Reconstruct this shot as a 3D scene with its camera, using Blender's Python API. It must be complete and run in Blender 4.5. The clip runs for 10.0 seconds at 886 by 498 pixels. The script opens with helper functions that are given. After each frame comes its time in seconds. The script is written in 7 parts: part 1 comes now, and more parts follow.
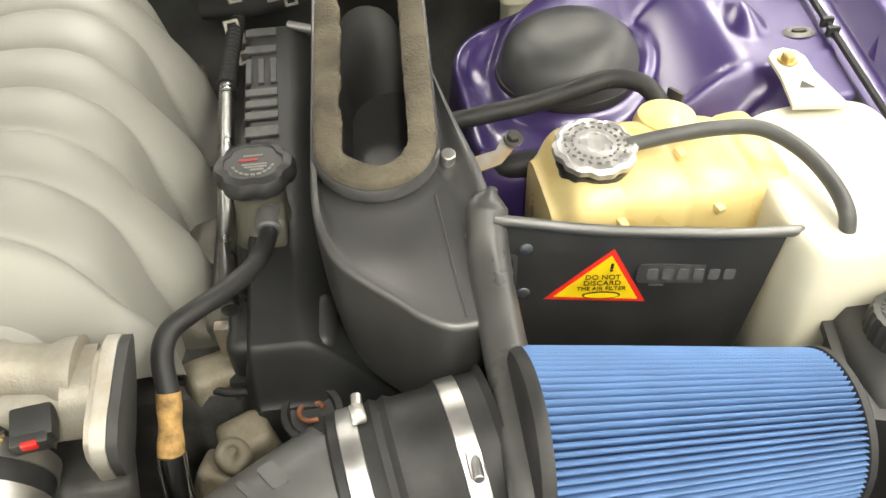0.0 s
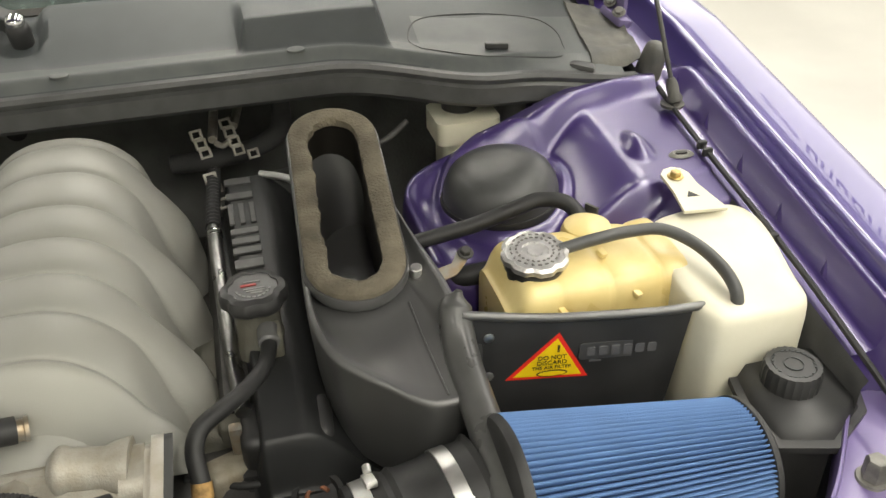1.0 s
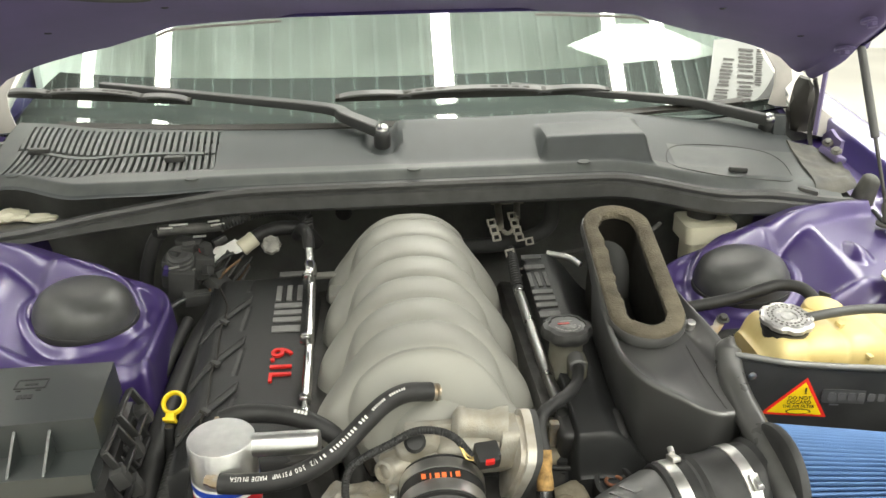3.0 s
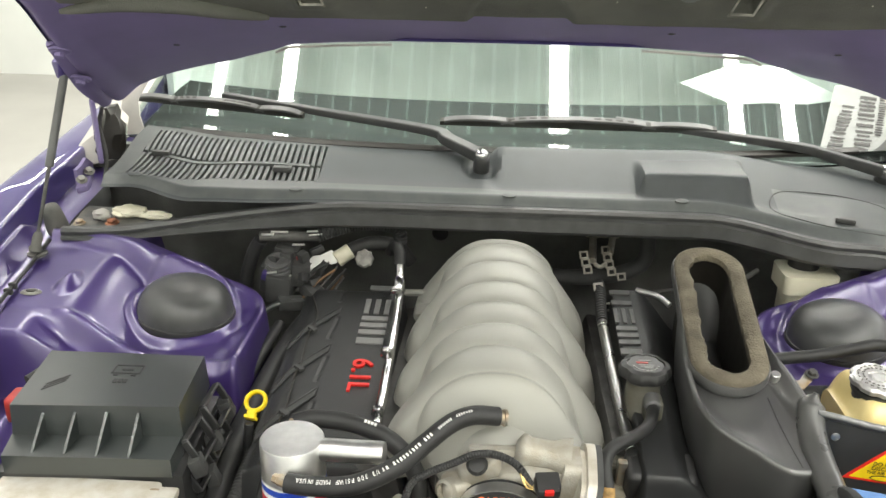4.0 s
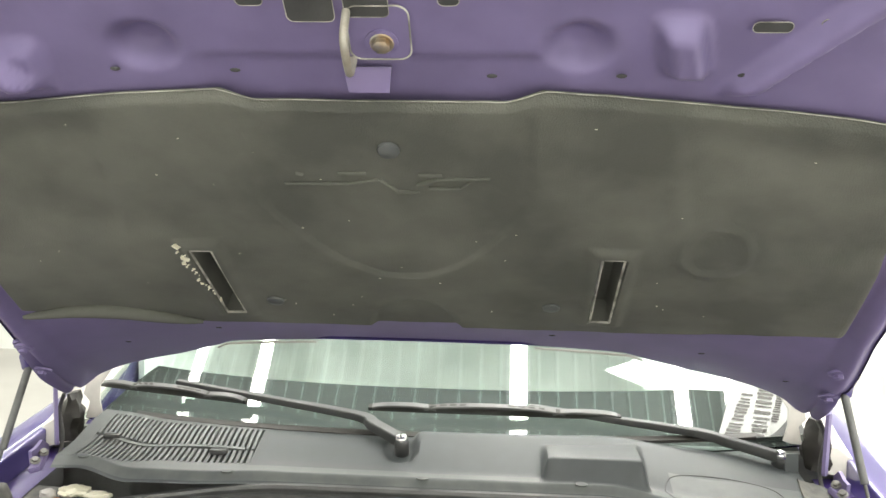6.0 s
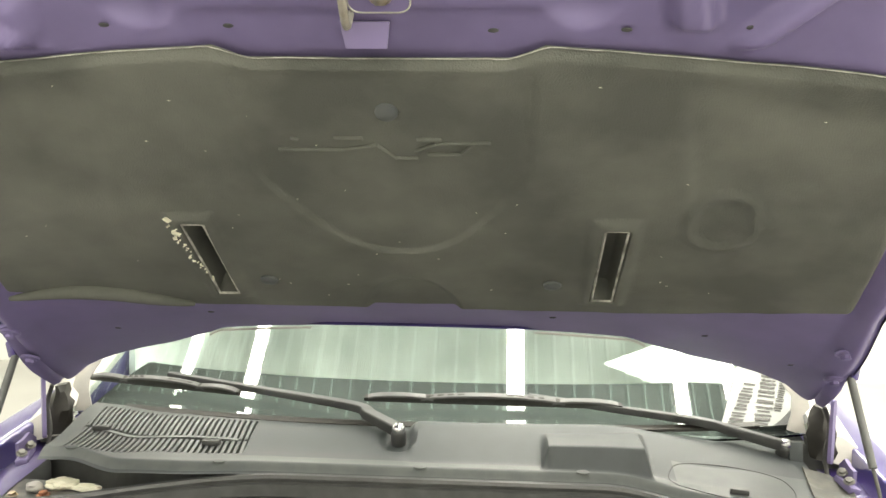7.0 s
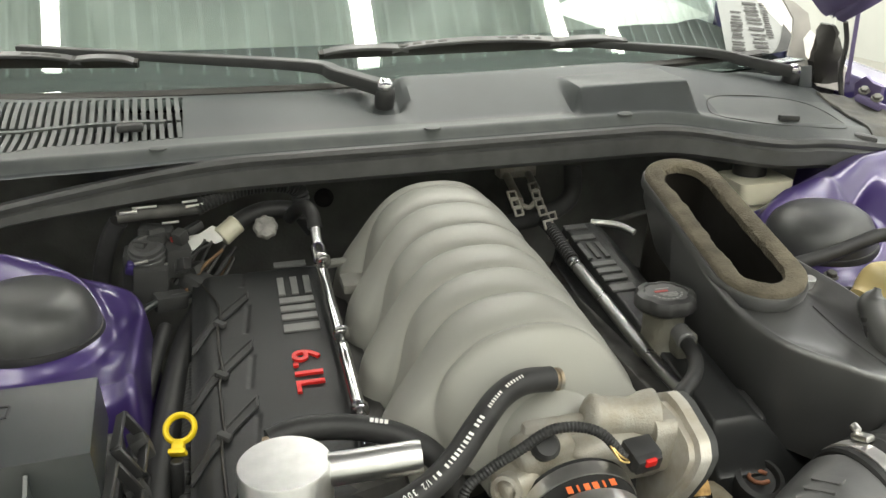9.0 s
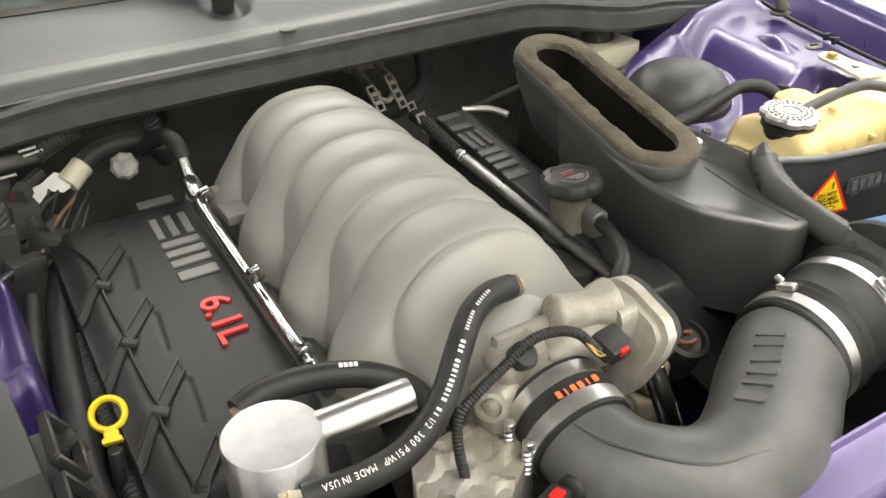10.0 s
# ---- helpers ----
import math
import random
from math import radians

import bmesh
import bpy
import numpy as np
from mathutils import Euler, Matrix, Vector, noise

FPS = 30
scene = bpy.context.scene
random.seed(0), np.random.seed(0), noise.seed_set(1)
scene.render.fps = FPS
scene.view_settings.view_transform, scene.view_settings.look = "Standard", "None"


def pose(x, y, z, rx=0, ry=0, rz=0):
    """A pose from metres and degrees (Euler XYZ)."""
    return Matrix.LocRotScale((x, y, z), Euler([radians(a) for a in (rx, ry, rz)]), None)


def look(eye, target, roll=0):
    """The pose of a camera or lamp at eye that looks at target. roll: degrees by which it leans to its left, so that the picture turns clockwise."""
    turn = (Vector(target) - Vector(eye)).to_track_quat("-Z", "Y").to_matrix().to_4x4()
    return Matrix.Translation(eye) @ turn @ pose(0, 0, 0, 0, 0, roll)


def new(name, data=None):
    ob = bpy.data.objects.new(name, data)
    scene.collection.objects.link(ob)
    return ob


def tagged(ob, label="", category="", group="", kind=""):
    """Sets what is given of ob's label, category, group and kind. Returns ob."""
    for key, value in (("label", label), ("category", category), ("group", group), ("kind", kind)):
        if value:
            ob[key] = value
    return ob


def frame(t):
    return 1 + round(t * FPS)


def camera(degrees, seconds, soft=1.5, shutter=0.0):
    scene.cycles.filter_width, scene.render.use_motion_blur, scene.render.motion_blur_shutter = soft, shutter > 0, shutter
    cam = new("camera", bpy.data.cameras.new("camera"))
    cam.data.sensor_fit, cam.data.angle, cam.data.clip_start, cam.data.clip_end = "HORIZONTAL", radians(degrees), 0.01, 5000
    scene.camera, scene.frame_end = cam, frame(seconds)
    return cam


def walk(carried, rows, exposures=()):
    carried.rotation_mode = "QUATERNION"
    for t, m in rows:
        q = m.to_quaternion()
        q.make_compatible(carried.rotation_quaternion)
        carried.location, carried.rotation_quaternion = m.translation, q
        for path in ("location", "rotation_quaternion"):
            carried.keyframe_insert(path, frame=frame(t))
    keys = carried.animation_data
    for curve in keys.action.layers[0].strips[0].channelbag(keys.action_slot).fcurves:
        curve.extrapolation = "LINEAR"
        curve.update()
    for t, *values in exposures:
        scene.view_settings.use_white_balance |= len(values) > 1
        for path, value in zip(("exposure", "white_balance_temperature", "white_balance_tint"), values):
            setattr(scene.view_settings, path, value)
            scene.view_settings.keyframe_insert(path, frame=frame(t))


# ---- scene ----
cam = camera(54.5, 10.0)
PATH = [
    (0, (0.258, 0.188, 1.333), (0.441, 1.66, -0.009), -1.3),
    (0.5, (0.241, 0.159, 1.38), (0.559, 1.716, 0.165), -1.9),
    (1, (0.187, 0.069, 1.4), (0.604, 1.69, 0.306), -1.3),
    (1.5, (0.13, -0.058, 1.413), (0.605, 1.573, 0.358), -1.2),
    (2, (0.045, -0.115, 1.43), (0.533, 1.547, 0.429), -0.8),
    (2.5, (-0.033, -0.17, 1.454), (0.329, 1.586, 0.567), -0.7),
    (3, (-0.067, -0.197, 1.463), (0.091, 1.626, 0.657), -0.7),
    (3.2, (-0.071, -0.201, 1.466), (0.007, 1.632, 0.67), -0.8),
    (4.3, (-0.01, -0.231, 1.479), (-0.127, 1.625, 0.745), 1.3),
    (4.5, (0.004, -0.251, 1.493), (-0.117, 1.617, 0.79), 1.2),
    (5, (0.038, -0.305, 1.529), (-0.102, 1.641, 1.089), 1.2),
    (5.5, (0.096, -0.334, 1.541), (-0.06, 1.645, 1.299), 1.2),
    (6, (0.131, -0.351, 1.538), (-0.011, 1.638, 1.389), 1.0),
    (6.2, (0.135, -0.353, 1.539), (0.008, 1.638, 1.398), 0.9),
    (7.3, (0.104, -0.31, 1.438), (-0.022, 1.684, 1.343), 0.8),
    (7.5, (0.041, -0.3, 1.405), (-0.036, 1.697, 1.322), 0.8),
    (8, (-0.052, -0.242, 1.353), (0.032, 1.733, 1.049), 1.1),
    (8.5, (-0.141, -0.094, 1.304), (0.166, 1.811, 0.779), 0.5),
    (9, (-0.249, 0.02, 1.305), (0.194, 1.823, 0.561), -0.7),
    (9.5, (-0.319, 0.093, 1.313), (0.314, 1.75, 0.388), -2.1),
    (10, (-0.353, 0.125, 1.321), (0.505, 1.619, 0.305), -2.5),
]
EXPOSURES = [(0.0, 0.42, 6600, 10), (0.5, 0.03, 6500, 10), (1.5, -0.28, 6550, 11), (2.5, -0.13, 6500, 9), (3.0, 0.13, 6400, 8), (4.5, 0.25, 6250, 10), (5.5, 0.3, 6250, 10), (6.2, 0.5, 6250, 10), (7.0, 0.5, 6600, 7), (7.5, 0.36, 6850, 5), (8.0, -0.1, 6800, 5), (8.5, -0.09, 6500, 8), (9.0, -0.09, 6300, 8), (9.5, 0.2, 6450, 13), (10.0, 0.22, 6400, 12)]
walk(cam, [(t, look(eye, target, roll)) for t, eye, target, roll in PATH], EXPOSURES)

# ---- light ----
world = bpy.data.worlds.new("world")
scene.world = world
world.use_nodes = True
world.node_tree.nodes["Background"].inputs[0].default_value = (0.9, 0.95, 1.0, 1)
world.node_tree.nodes["Background"].inputs[1].default_value = 0.05
ROOM = (-5.0, 5.2, -3.6, 7.0, 3.3)  # x0, x1, y0, y1, ceiling
# the outermost strip on each side is an unseen, added fill light
STRIPS = ((-3.8, 85), (-1.85, 36), (-1.3, 114), (0.30, 184), (1.38, 105), (1.77, 150), (4.4, 215))


def strip_lamp(x, watts):
    lamp = bpy.data.lights.new("strip_lamp", "AREA")
    lamp.shape, lamp.size, lamp.size_y = "RECTANGLE", 0.10, 9.6
    lamp.energy, lamp.color = watts, (1.0, 0.965, 0.86)
    ob = new("strip_lamp", lamp)
    ob.matrix_world = pose(x, 1.7, ROOM[4] - 0.075)
    return ob


for sx, watts in STRIPS:
    strip_lamp(sx, watts)


# ---- materials ----
def mat(name, base, rough=0.5, metal=0.0, var=0.15, scale=30.0, fine=400.0, bump=0.05, coat=0.0, spec=0.5, stain=None, rough_var=0.1, aniso=0.0, emit=None, coat_rough=0.06, coat_ior=1.5):
    m = bpy.data.materials.new(name)
    m.use_nodes = True
    n, l = m.node_tree.nodes, m.node_tree.links
    p = n["Principled BSDF"]
    tc = n.new("ShaderNodeTexCoord")
    a, b = n.new("ShaderNodeTexNoise"), n.new("ShaderNodeTexNoise")
    a.inputs["Scale"].default_value, a.inputs["Detail"].default_value = scale, 5
    b.inputs["Scale"].default_value, b.inputs["Detail"].default_value = fine, 2
    l.new(tc.outputs["Object"], a.inputs["Vector"]), l.new(tc.outputs["Object"], b.inputs["Vector"])
    mix = n.new("ShaderNodeMix")
    mix.data_type = "RGBA"
    lo = [c * (1 - var) for c in base]
    hi = list(stain) if stain else [min(1, c * (1 + var)) for c in base]
    mix.inputs[6].default_value, mix.inputs[7].default_value = (*lo, 1), (*hi, 1)
    ramp = n.new("ShaderNodeMapRange")
    ramp.inputs["From Min"].default_value, ramp.inputs["From Max"].default_value = 0.35, 0.68
    l.new(a.outputs["Fac"], ramp.inputs["Value"])
    l.new(ramp.outputs["Result"], mix.inputs[0])
    l.new(mix.outputs[2], p.inputs["Base Color"])
    rr = n.new("ShaderNodeMapRange")
    rr.inputs["To Min"].default_value, rr.inputs["To Max"].default_value = max(0.02, rough - rough_var), min(1, rough + rough_var)
    l.new(a.outputs["Fac"], rr.inputs["Value"])
    l.new(rr.outputs["Result"], p.inputs["Roughness"])
    p.inputs["Metallic"].default_value = metal
    p.inputs["Specular IOR Level"].default_value = spec
    p.inputs["Coat Weight"].default_value = coat
    p.inputs["Coat Roughness"].default_value = coat_rough
    p.inputs["Coat IOR"].default_value = coat_ior
    p.inputs["Anisotropic"].default_value = aniso
    if bump:
        bp = n.new("ShaderNodeBump")
        bp.inputs["Strength"].default_value, bp.inputs["Distance"].default_value = bump, 0.002
        l.new(b.outputs["Fac"], bp.inputs["Height"]), l.new(bp.outputs["Normal"], p.inputs["Normal"])
    if emit:
        p.inputs["Emission Color"].default_value, p.inputs["Emission Strength"].default_value = (*emit[0], 1), emit[1]
    return m


M = dict(
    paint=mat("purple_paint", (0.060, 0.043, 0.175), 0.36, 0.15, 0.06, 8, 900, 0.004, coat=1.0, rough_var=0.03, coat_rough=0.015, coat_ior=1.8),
    paint_bay=mat("dark_satin_purple_paint", (0.046, 0.025, 0.138), 0.40, 0.35, 0.08, 10, 900, 0.01, coat=0.9, rough_var=0.05, coat_rough=0.24, coat_ior=1.7),
    paint_rail=mat("soft_purple_paint", (0.125, 0.088, 0.235), 0.42, 0.3, 0.10, 14, 900, 0.02, coat=0.8, rough_var=0.05, coat_rough=0.30, coat_ior=1.8),
    paint_in=mat("purple_underside_paint", (0.176, 0.145, 0.275), 0.5, 0.2, 0.10, 12, 700, 0.03, spec=0.35),
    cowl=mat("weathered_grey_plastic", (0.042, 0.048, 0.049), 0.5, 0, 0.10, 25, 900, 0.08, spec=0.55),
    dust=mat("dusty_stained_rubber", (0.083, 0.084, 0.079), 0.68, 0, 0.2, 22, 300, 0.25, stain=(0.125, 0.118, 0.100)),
    cowl_pale=mat("pale_grey_plastic", (0.073, 0.080, 0.079), 0.48, 0, 0.12, 35, 900, 0.08, spec=0.6, stain=(0.088, 0.094, 0.090)),
    black=mat("black_plastic", (0.030, 0.030, 0.030), 0.42, 0, 0.25, 20, 700, 0.05, rough_var=0.06),
    satin=mat("satin_black_plastic", (0.088, 0.088, 0.087), 0.38, 0, 0.2, 25, 500, 0.04),
    wiper=mat("coated_wiper_steel", (0.032, 0.033, 0.0325), 0.5, 0, 0.15, 40, 900, 0.03),
    matte=mat("matte_black", (0.046, 0.0465, 0.0455), 0.75, 0, 0.3, 20, 300, 0.1),
    dark=mat("dark_grimy_metal", (0.072, 0.07, 0.066), 0.6, 0.2, 0.4, 30, 200, 0.2),
    insulation=mat("brightened_bulkhead_felt", (0.125, 0.127, 0.117), 0.9, 0, 0.35, 9, 200, 0.3),
    rubber=mat("rubber_hose", (0.024, 0.024, 0.024), 0.50, 0, 0.25, 40, 900, 0.05, spec=0.35),
    bulb=mat("rubber_edge_trim", (0.056, 0.057, 0.056), 0.40, 0, 0.2, 30, 600, 0.03),
    cover=mat("textured_black_cover", (0.017, 0.0177, 0.0180), 0.46, 0, 0.2, 30, 1400, 0.18, spec=0.5),
    neck=mat("dull_cast_neck", (0.19, 0.185, 0.155), 0.55, 0.2, 0.25, 50, 500, 0.3, stain=(0.13, 0.122, 0.095)),
    manifold=mat("cast_grey_intake", (0.338, 0.335, 0.303), 0.45, 0.1, 0.1, 18, 1200, 0.14, stain=(0.305, 0.30, 0.266)),
    alu=mat("cast_aluminium", (0.48, 0.46, 0.41), 0.5, 0.35, 0.2, 45, 500, 0.35, stain=(0.30, 0.27, 0.21)),
    bare=mat("machined_aluminium", (0.72, 0.72, 0.71), 0.36, 1.0, 0.08, 60, 900, 0.03, rough_var=0.03),
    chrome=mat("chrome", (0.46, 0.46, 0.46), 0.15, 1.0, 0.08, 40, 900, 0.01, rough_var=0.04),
    steel=mat("stainless_steel", (0.72, 0.71, 0.69), 0.36, 1.0, 0.1, 60, 700, 0.03),
    zinc=mat("zinc_steel", (0.55, 0.53, 0.48), 0.4, 0.8, 0.3, 60, 500, 0.1, stain=(0.35, 0.25, 0.14)),
    brass=mat("brass_bolt", (0.55, 0.4, 0.16), 0.35, 0.9, 0.3, 80, 500, 0.1),
    foam=mat("dirty_foam_gasket", (0.100, 0.085, 0.059), 0.95, 0, 0.35, 26, 350, 0.9, stain=(0.165, 0.142, 0.101)),
    pad=mat("hood_felt_pad", (0.10, 0.103, 0.09), 0.9, 0, 0.2, 7, 500, 0.5, stain=(0.142, 0.143, 0.124), spec=0.3),
    blue=mat("blue_filter_cotton", (0.088, 0.172, 0.355), 0.8, 0, 0.07, 25, 1500, 0.35),
    yellow_tank=mat("yellowed_plastic", (0.72, 0.55, 0.215), 0.3, 0, 0.1, 14, 300, 0.03, stain=(0.78, 0.65, 0.31)),
    white_tank=mat("milky_plastic", (0.66, 0.625, 0.48), 0.4, 0, 0.06, 12, 300, 0.05, stain=(0.71, 0.68, 0.55)),
    yellow=mat("yellow_plastic", (0.85, 0.62, 0.01), 0.4, 0, 0.1, 60, 500, 0.05),
    red=mat("red_plastic", (0.65, 0.02, 0.015), 0.4, 0, 0.1, 60, 500, 0.03),
    orange=mat("orange_print", (0.8, 0.16, 0.04), 0.5, 0, 0.1, 60, 500, 0.02),
    white=mat("white_print", (0.78, 0.77, 0.74), 0.5, 0, 0.1, 60, 500, 0.02),
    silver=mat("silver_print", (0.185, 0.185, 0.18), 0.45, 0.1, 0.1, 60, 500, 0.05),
    dull_print=mat("dull_grey_print", (0.085, 0.085, 0.083), 0.5, 0.1, 0.25, 60, 500, 0.08),
    grey_print=mat("dark_grey_print", (0.10, 0.10, 0.105), 0.5, 0, 0.1, 60, 500, 0.02),
    reflection_grey=mat("painted_reflection_grey", (0.19, 0.197, 0.187), 0.4, 0, 0.06, 20, 500, 0.01),
    sticker=mat("yellow_sticker", (0.88, 0.62, 0.01), 0.35, 0, 0.04, 60, 500, 0.01),
    stick_red=mat("red_sticker", (0.75, 0.03, 0.02), 0.35, 0, 0.04, 60, 500, 0.01),
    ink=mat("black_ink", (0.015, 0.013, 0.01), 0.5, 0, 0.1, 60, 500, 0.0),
    fuse=mat("fuse_box_plastic", (0.022, 0.027, 0.026), 0.42, 0, 0.12, 30, 900, 0.12, coat=0.7, coat_rough=0.34, coat_ior=1.65),
    tape=mat("old_masking_tape", (0.37, 0.225, 0.08), 0.8, 0, 0.5, 110, 500, 0.3),
    floor=mat("polished_concrete", (0.43, 0.415, 0.385), 0.4, 0, 0.12, 0.9, 25, 0.03, stain=(0.50, 0.485, 0.45)),
    wall=mat("white_wall_panel", (0.76, 0.77, 0.74), 0.55, 0, 0.04, 2, 60, 0.03),
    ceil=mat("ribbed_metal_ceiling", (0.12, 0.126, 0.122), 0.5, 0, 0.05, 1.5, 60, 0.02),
    lamp=mat("lamp_housing", (0.8, 0.8, 0.8), 0.4, 0, 0.03, 10, 60, 0.0),
    dash=mat("dashboard_vinyl", (0.022, 0.023, 0.0225), 0.85, 0, 0.15, 20, 600, 0.1, spec=0.2),
    decal_red=mat("red_label", (0.5, 0.02, 0.03), 0.35, 0, 0.1, 60, 500, 0.0),
    decal_blue=mat("blue_label", (0.02, 0.06, 0.4), 0.35, 0, 0.1, 60, 500, 0.0),
    sign_face=mat("added_glow_sign_face", (0.7, 0.7, 0.68), 0.5, 0, 0.03, 2, 60, 0.0, emit=((1.0, 0.98, 0.95), 2.0)),
    banner_ink=mat("navy_print", (0.03, 0.03, 0.09), 0.5, 0, 0.1, 6, 60, 0.0),
    cabin=mat("pale_cabin_backing", (0.70, 0.72, 0.695), 0.8, 0, 0.15, 5, 200, 0.1),
    duct=mat("satin_duct_plastic", (0.050, 0.050, 0.049), 0.42, 0, 0.08, 25, 500, 0.03, coat=1.0, coat_rough=0.36, coat_ior=1.65),
    plate=mat("pale_cast_plate", (0.60, 0.58, 0.53), 0.42, 0.25, 0.12, 50, 500, 0.2, stain=(0.42, 0.38, 0.31)),
    shelf=mat("blue_grey_sheet_metal", (0.07, 0.08, 0.085), 0.5, 0.2, 0.4, 30, 300, 0.15, stain=(0.16, 0.15, 0.13)),
    trim=mat("folded_glossy_trim", (0.065, 0.065, 0.063), 0.30, 0, 0.15, 30, 500, 0.03),
    nut=mat("dull_steel_nut", (0.17, 0.165, 0.15), 0.45, 0.3, 0.3, 80, 500, 0.1),
    turned=mat("lathe_turned_aluminium", (0.52, 0.52, 0.515), 0.26, 1.0, 0.06, 60, 900, 0.02, rough_var=0.03, aniso=0.85),
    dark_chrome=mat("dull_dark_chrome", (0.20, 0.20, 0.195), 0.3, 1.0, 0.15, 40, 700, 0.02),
    cap_metal=mat("pressed_steel_cap", (0.62, 0.61, 0.60), 0.38, 0.9, 0.15, 90, 700, 0.25),
    pillar=mat("pale_pillar_trim", (0.42, 0.40, 0.37), 0.5, 0, 0.2, 12, 300, 0.05),
    fibre=mat("pale_edge", (0.36, 0.35, 0.31), 0.9, 0, 0.5, 40, 300, 0.4),
    rib=mat("lit_ceiling_rib", (0.60, 0.65, 0.64), 0.45, 0, 0.04, 2, 60, 0.02),
    rust=mat("rusty_copper", (0.30, 0.13, 0.07), 0.6, 0.4, 0.4, 90, 400, 0.3),
    tan=mat("tan_stained_casting", (0.34, 0.31, 0.24), 0.6, 0.2, 0.3, 60, 300, 0.3, stain=(0.18, 0.15, 0.10)),
    dim_red=mat("dull_red_plastic", (0.30, 0.03, 0.025), 0.5, 0, 0.3, 60, 500, 0.03),
    amber=mat("brown_dirt", (0.2, 0.12, 0.06), 0.8, 0, 0.4, 60, 300, 0.3),
)


def glass_mat():
    m = bpy.data.materials.new("windscreen_glass")
    m.use_nodes = True
    p = m.node_tree.nodes["Principled BSDF"]
    p.inputs["Base Color"].default_value = (0.79, 0.91, 0.865, 1)
    p.inputs["Roughness"].default_value = 0.02
    p.inputs["Transmission Weight"].default_value = 1.0
    p.inputs["IOR"].default_value = 1.6
    return m


M["glass"] = glass_mat()
tn = M["turned"].node_tree
tan_node = tn.nodes.new("ShaderNodeTangent")
tan_node.direction_type, tan_node.axis = "RADIAL", "Z"
tn.nodes["Principled BSDF"].inputs["Anisotropic Rotation"].default_value = 0.25
tn.links.new(tan_node.outputs["Tangent"], tn.nodes["Principled BSDF"].inputs["Tangent"])


# ---- building helpers ----
def V(*a):
    return Vector(a)


def thing(name, loc, label, category, group="", kind=""):
    ob = new(name)
    ob.location = loc
    ob.empty_display_size = 0.05
    return tagged(ob, label, category, group, kind)


def origin_of(ob):
    p = Vector((0, 0, 0))
    while ob:
        p = p + ob.location
        ob = ob.parent
    return p


def part(name, bm, material, parent=None, label="", angle=38, loc=None):
    """One mesh object from world coordinates, under a thing or a part."""
    base = origin_of(parent) if parent else Vector(loc or (0, 0, 0))
    bmesh.ops.recalc_face_normals(bm, faces=bm.faces)
    bmesh.ops.translate(bm, verts=bm.verts, vec=-base)
    me = bpy.data.meshes.new(name)
    bm.to_mesh(me)
    bm.free()
    for f in me.polygons:
        f.use_smooth = True
    me.set_sharp_from_angle(angle=radians(angle))
    me.materials.append(M[material])
    ob = new(name, me)
    if parent:
        ob.parent = parent
    else:
        ob.location = base
    return tagged(ob, label) if label else ob


def single(name, bm, material, label, category, group="", kind="", loc=(0, 0, 0), angle=38):
    return tagged(part(name, bm, material, None, "", angle, loc), label, category, group, kind)


def B():
    return bmesh.new()


def loft(bm, rings, cap0=True, cap1=True, closed=True):
    vs = [[bm.verts.new(p) for p in r] for r in rings]
    n = len(vs[0])
    for a, b in zip(vs, vs[1:]):
        for i in range(n if closed else n - 1):
            j = (i + 1) % n
            bm.faces.new((a[i], a[j], b[j], b[i]))
    if cap0 and closed:
        bm.faces.new(vs[0][::-1])
    if cap1 and closed:
        bm.faces.new(vs[-1])
    return bm


def smooth_path(pts, n=6):
    pts = [Vector(p) for p in pts]
    if len(pts) < 3:
        return pts
    out = []
    q = [2 * pts[0] - pts[1]] + pts + [2 * pts[-1] - pts[-2]]
    for i in range(1, len(q) - 2):
        p0, p1, p2, p3 = q[i - 1:i + 3]
        for k in range(n):
            t = k / n
            out.append(0.5 * (2 * p1 + (p2 - p0) * t + (2 * p0 - 5 * p1 + 4 * p2 - p3) * t * t + (3 * p1 - p0 - 3 * p2 + p3) * t ** 3))
    return out + [pts[-1]]


def frames_along(pts):
    """Tangent, side and up at each point, carried along without twist."""
    out = []
    side = None
    for i, p in enumerate(pts):
        t = (pts[min(i + 1, len(pts) - 1)] - pts[max(i - 1, 0)]).normalized()
        if side is None:
            side = t.cross(V(0, 0, 1)) if abs(t.z) < 0.9 else t.cross(V(0, 1, 0))
        side = (side - t * side.dot(t)).normalized()
        out.append((t, side, side.cross(t).normalized()))
    return out


def tube(bm, pts, r, seg=12, n=6, wave=None):
    pts = smooth_path(pts, n)
    fr = frames_along(pts)
    k = len(pts) - 1
    rings = []
    for i, (p, (t, s, u)) in enumerate(zip(pts, fr)):
        if callable(r):
            rad = r(i / k)
        elif isinstance(r, (list, tuple)):
            f = i / k * (len(r) - 1)
            j = min(int(f), len(r) - 2)
            rad = r[j] + (r[j + 1] - r[j]) * (f - j)
        else:
            rad = r
        rings.append([p + rad * (math.cos(a) * s + math.sin(a) * u) for a in [2 * math.pi * j / seg for j in range(seg)]])
    return loft(bm, rings)


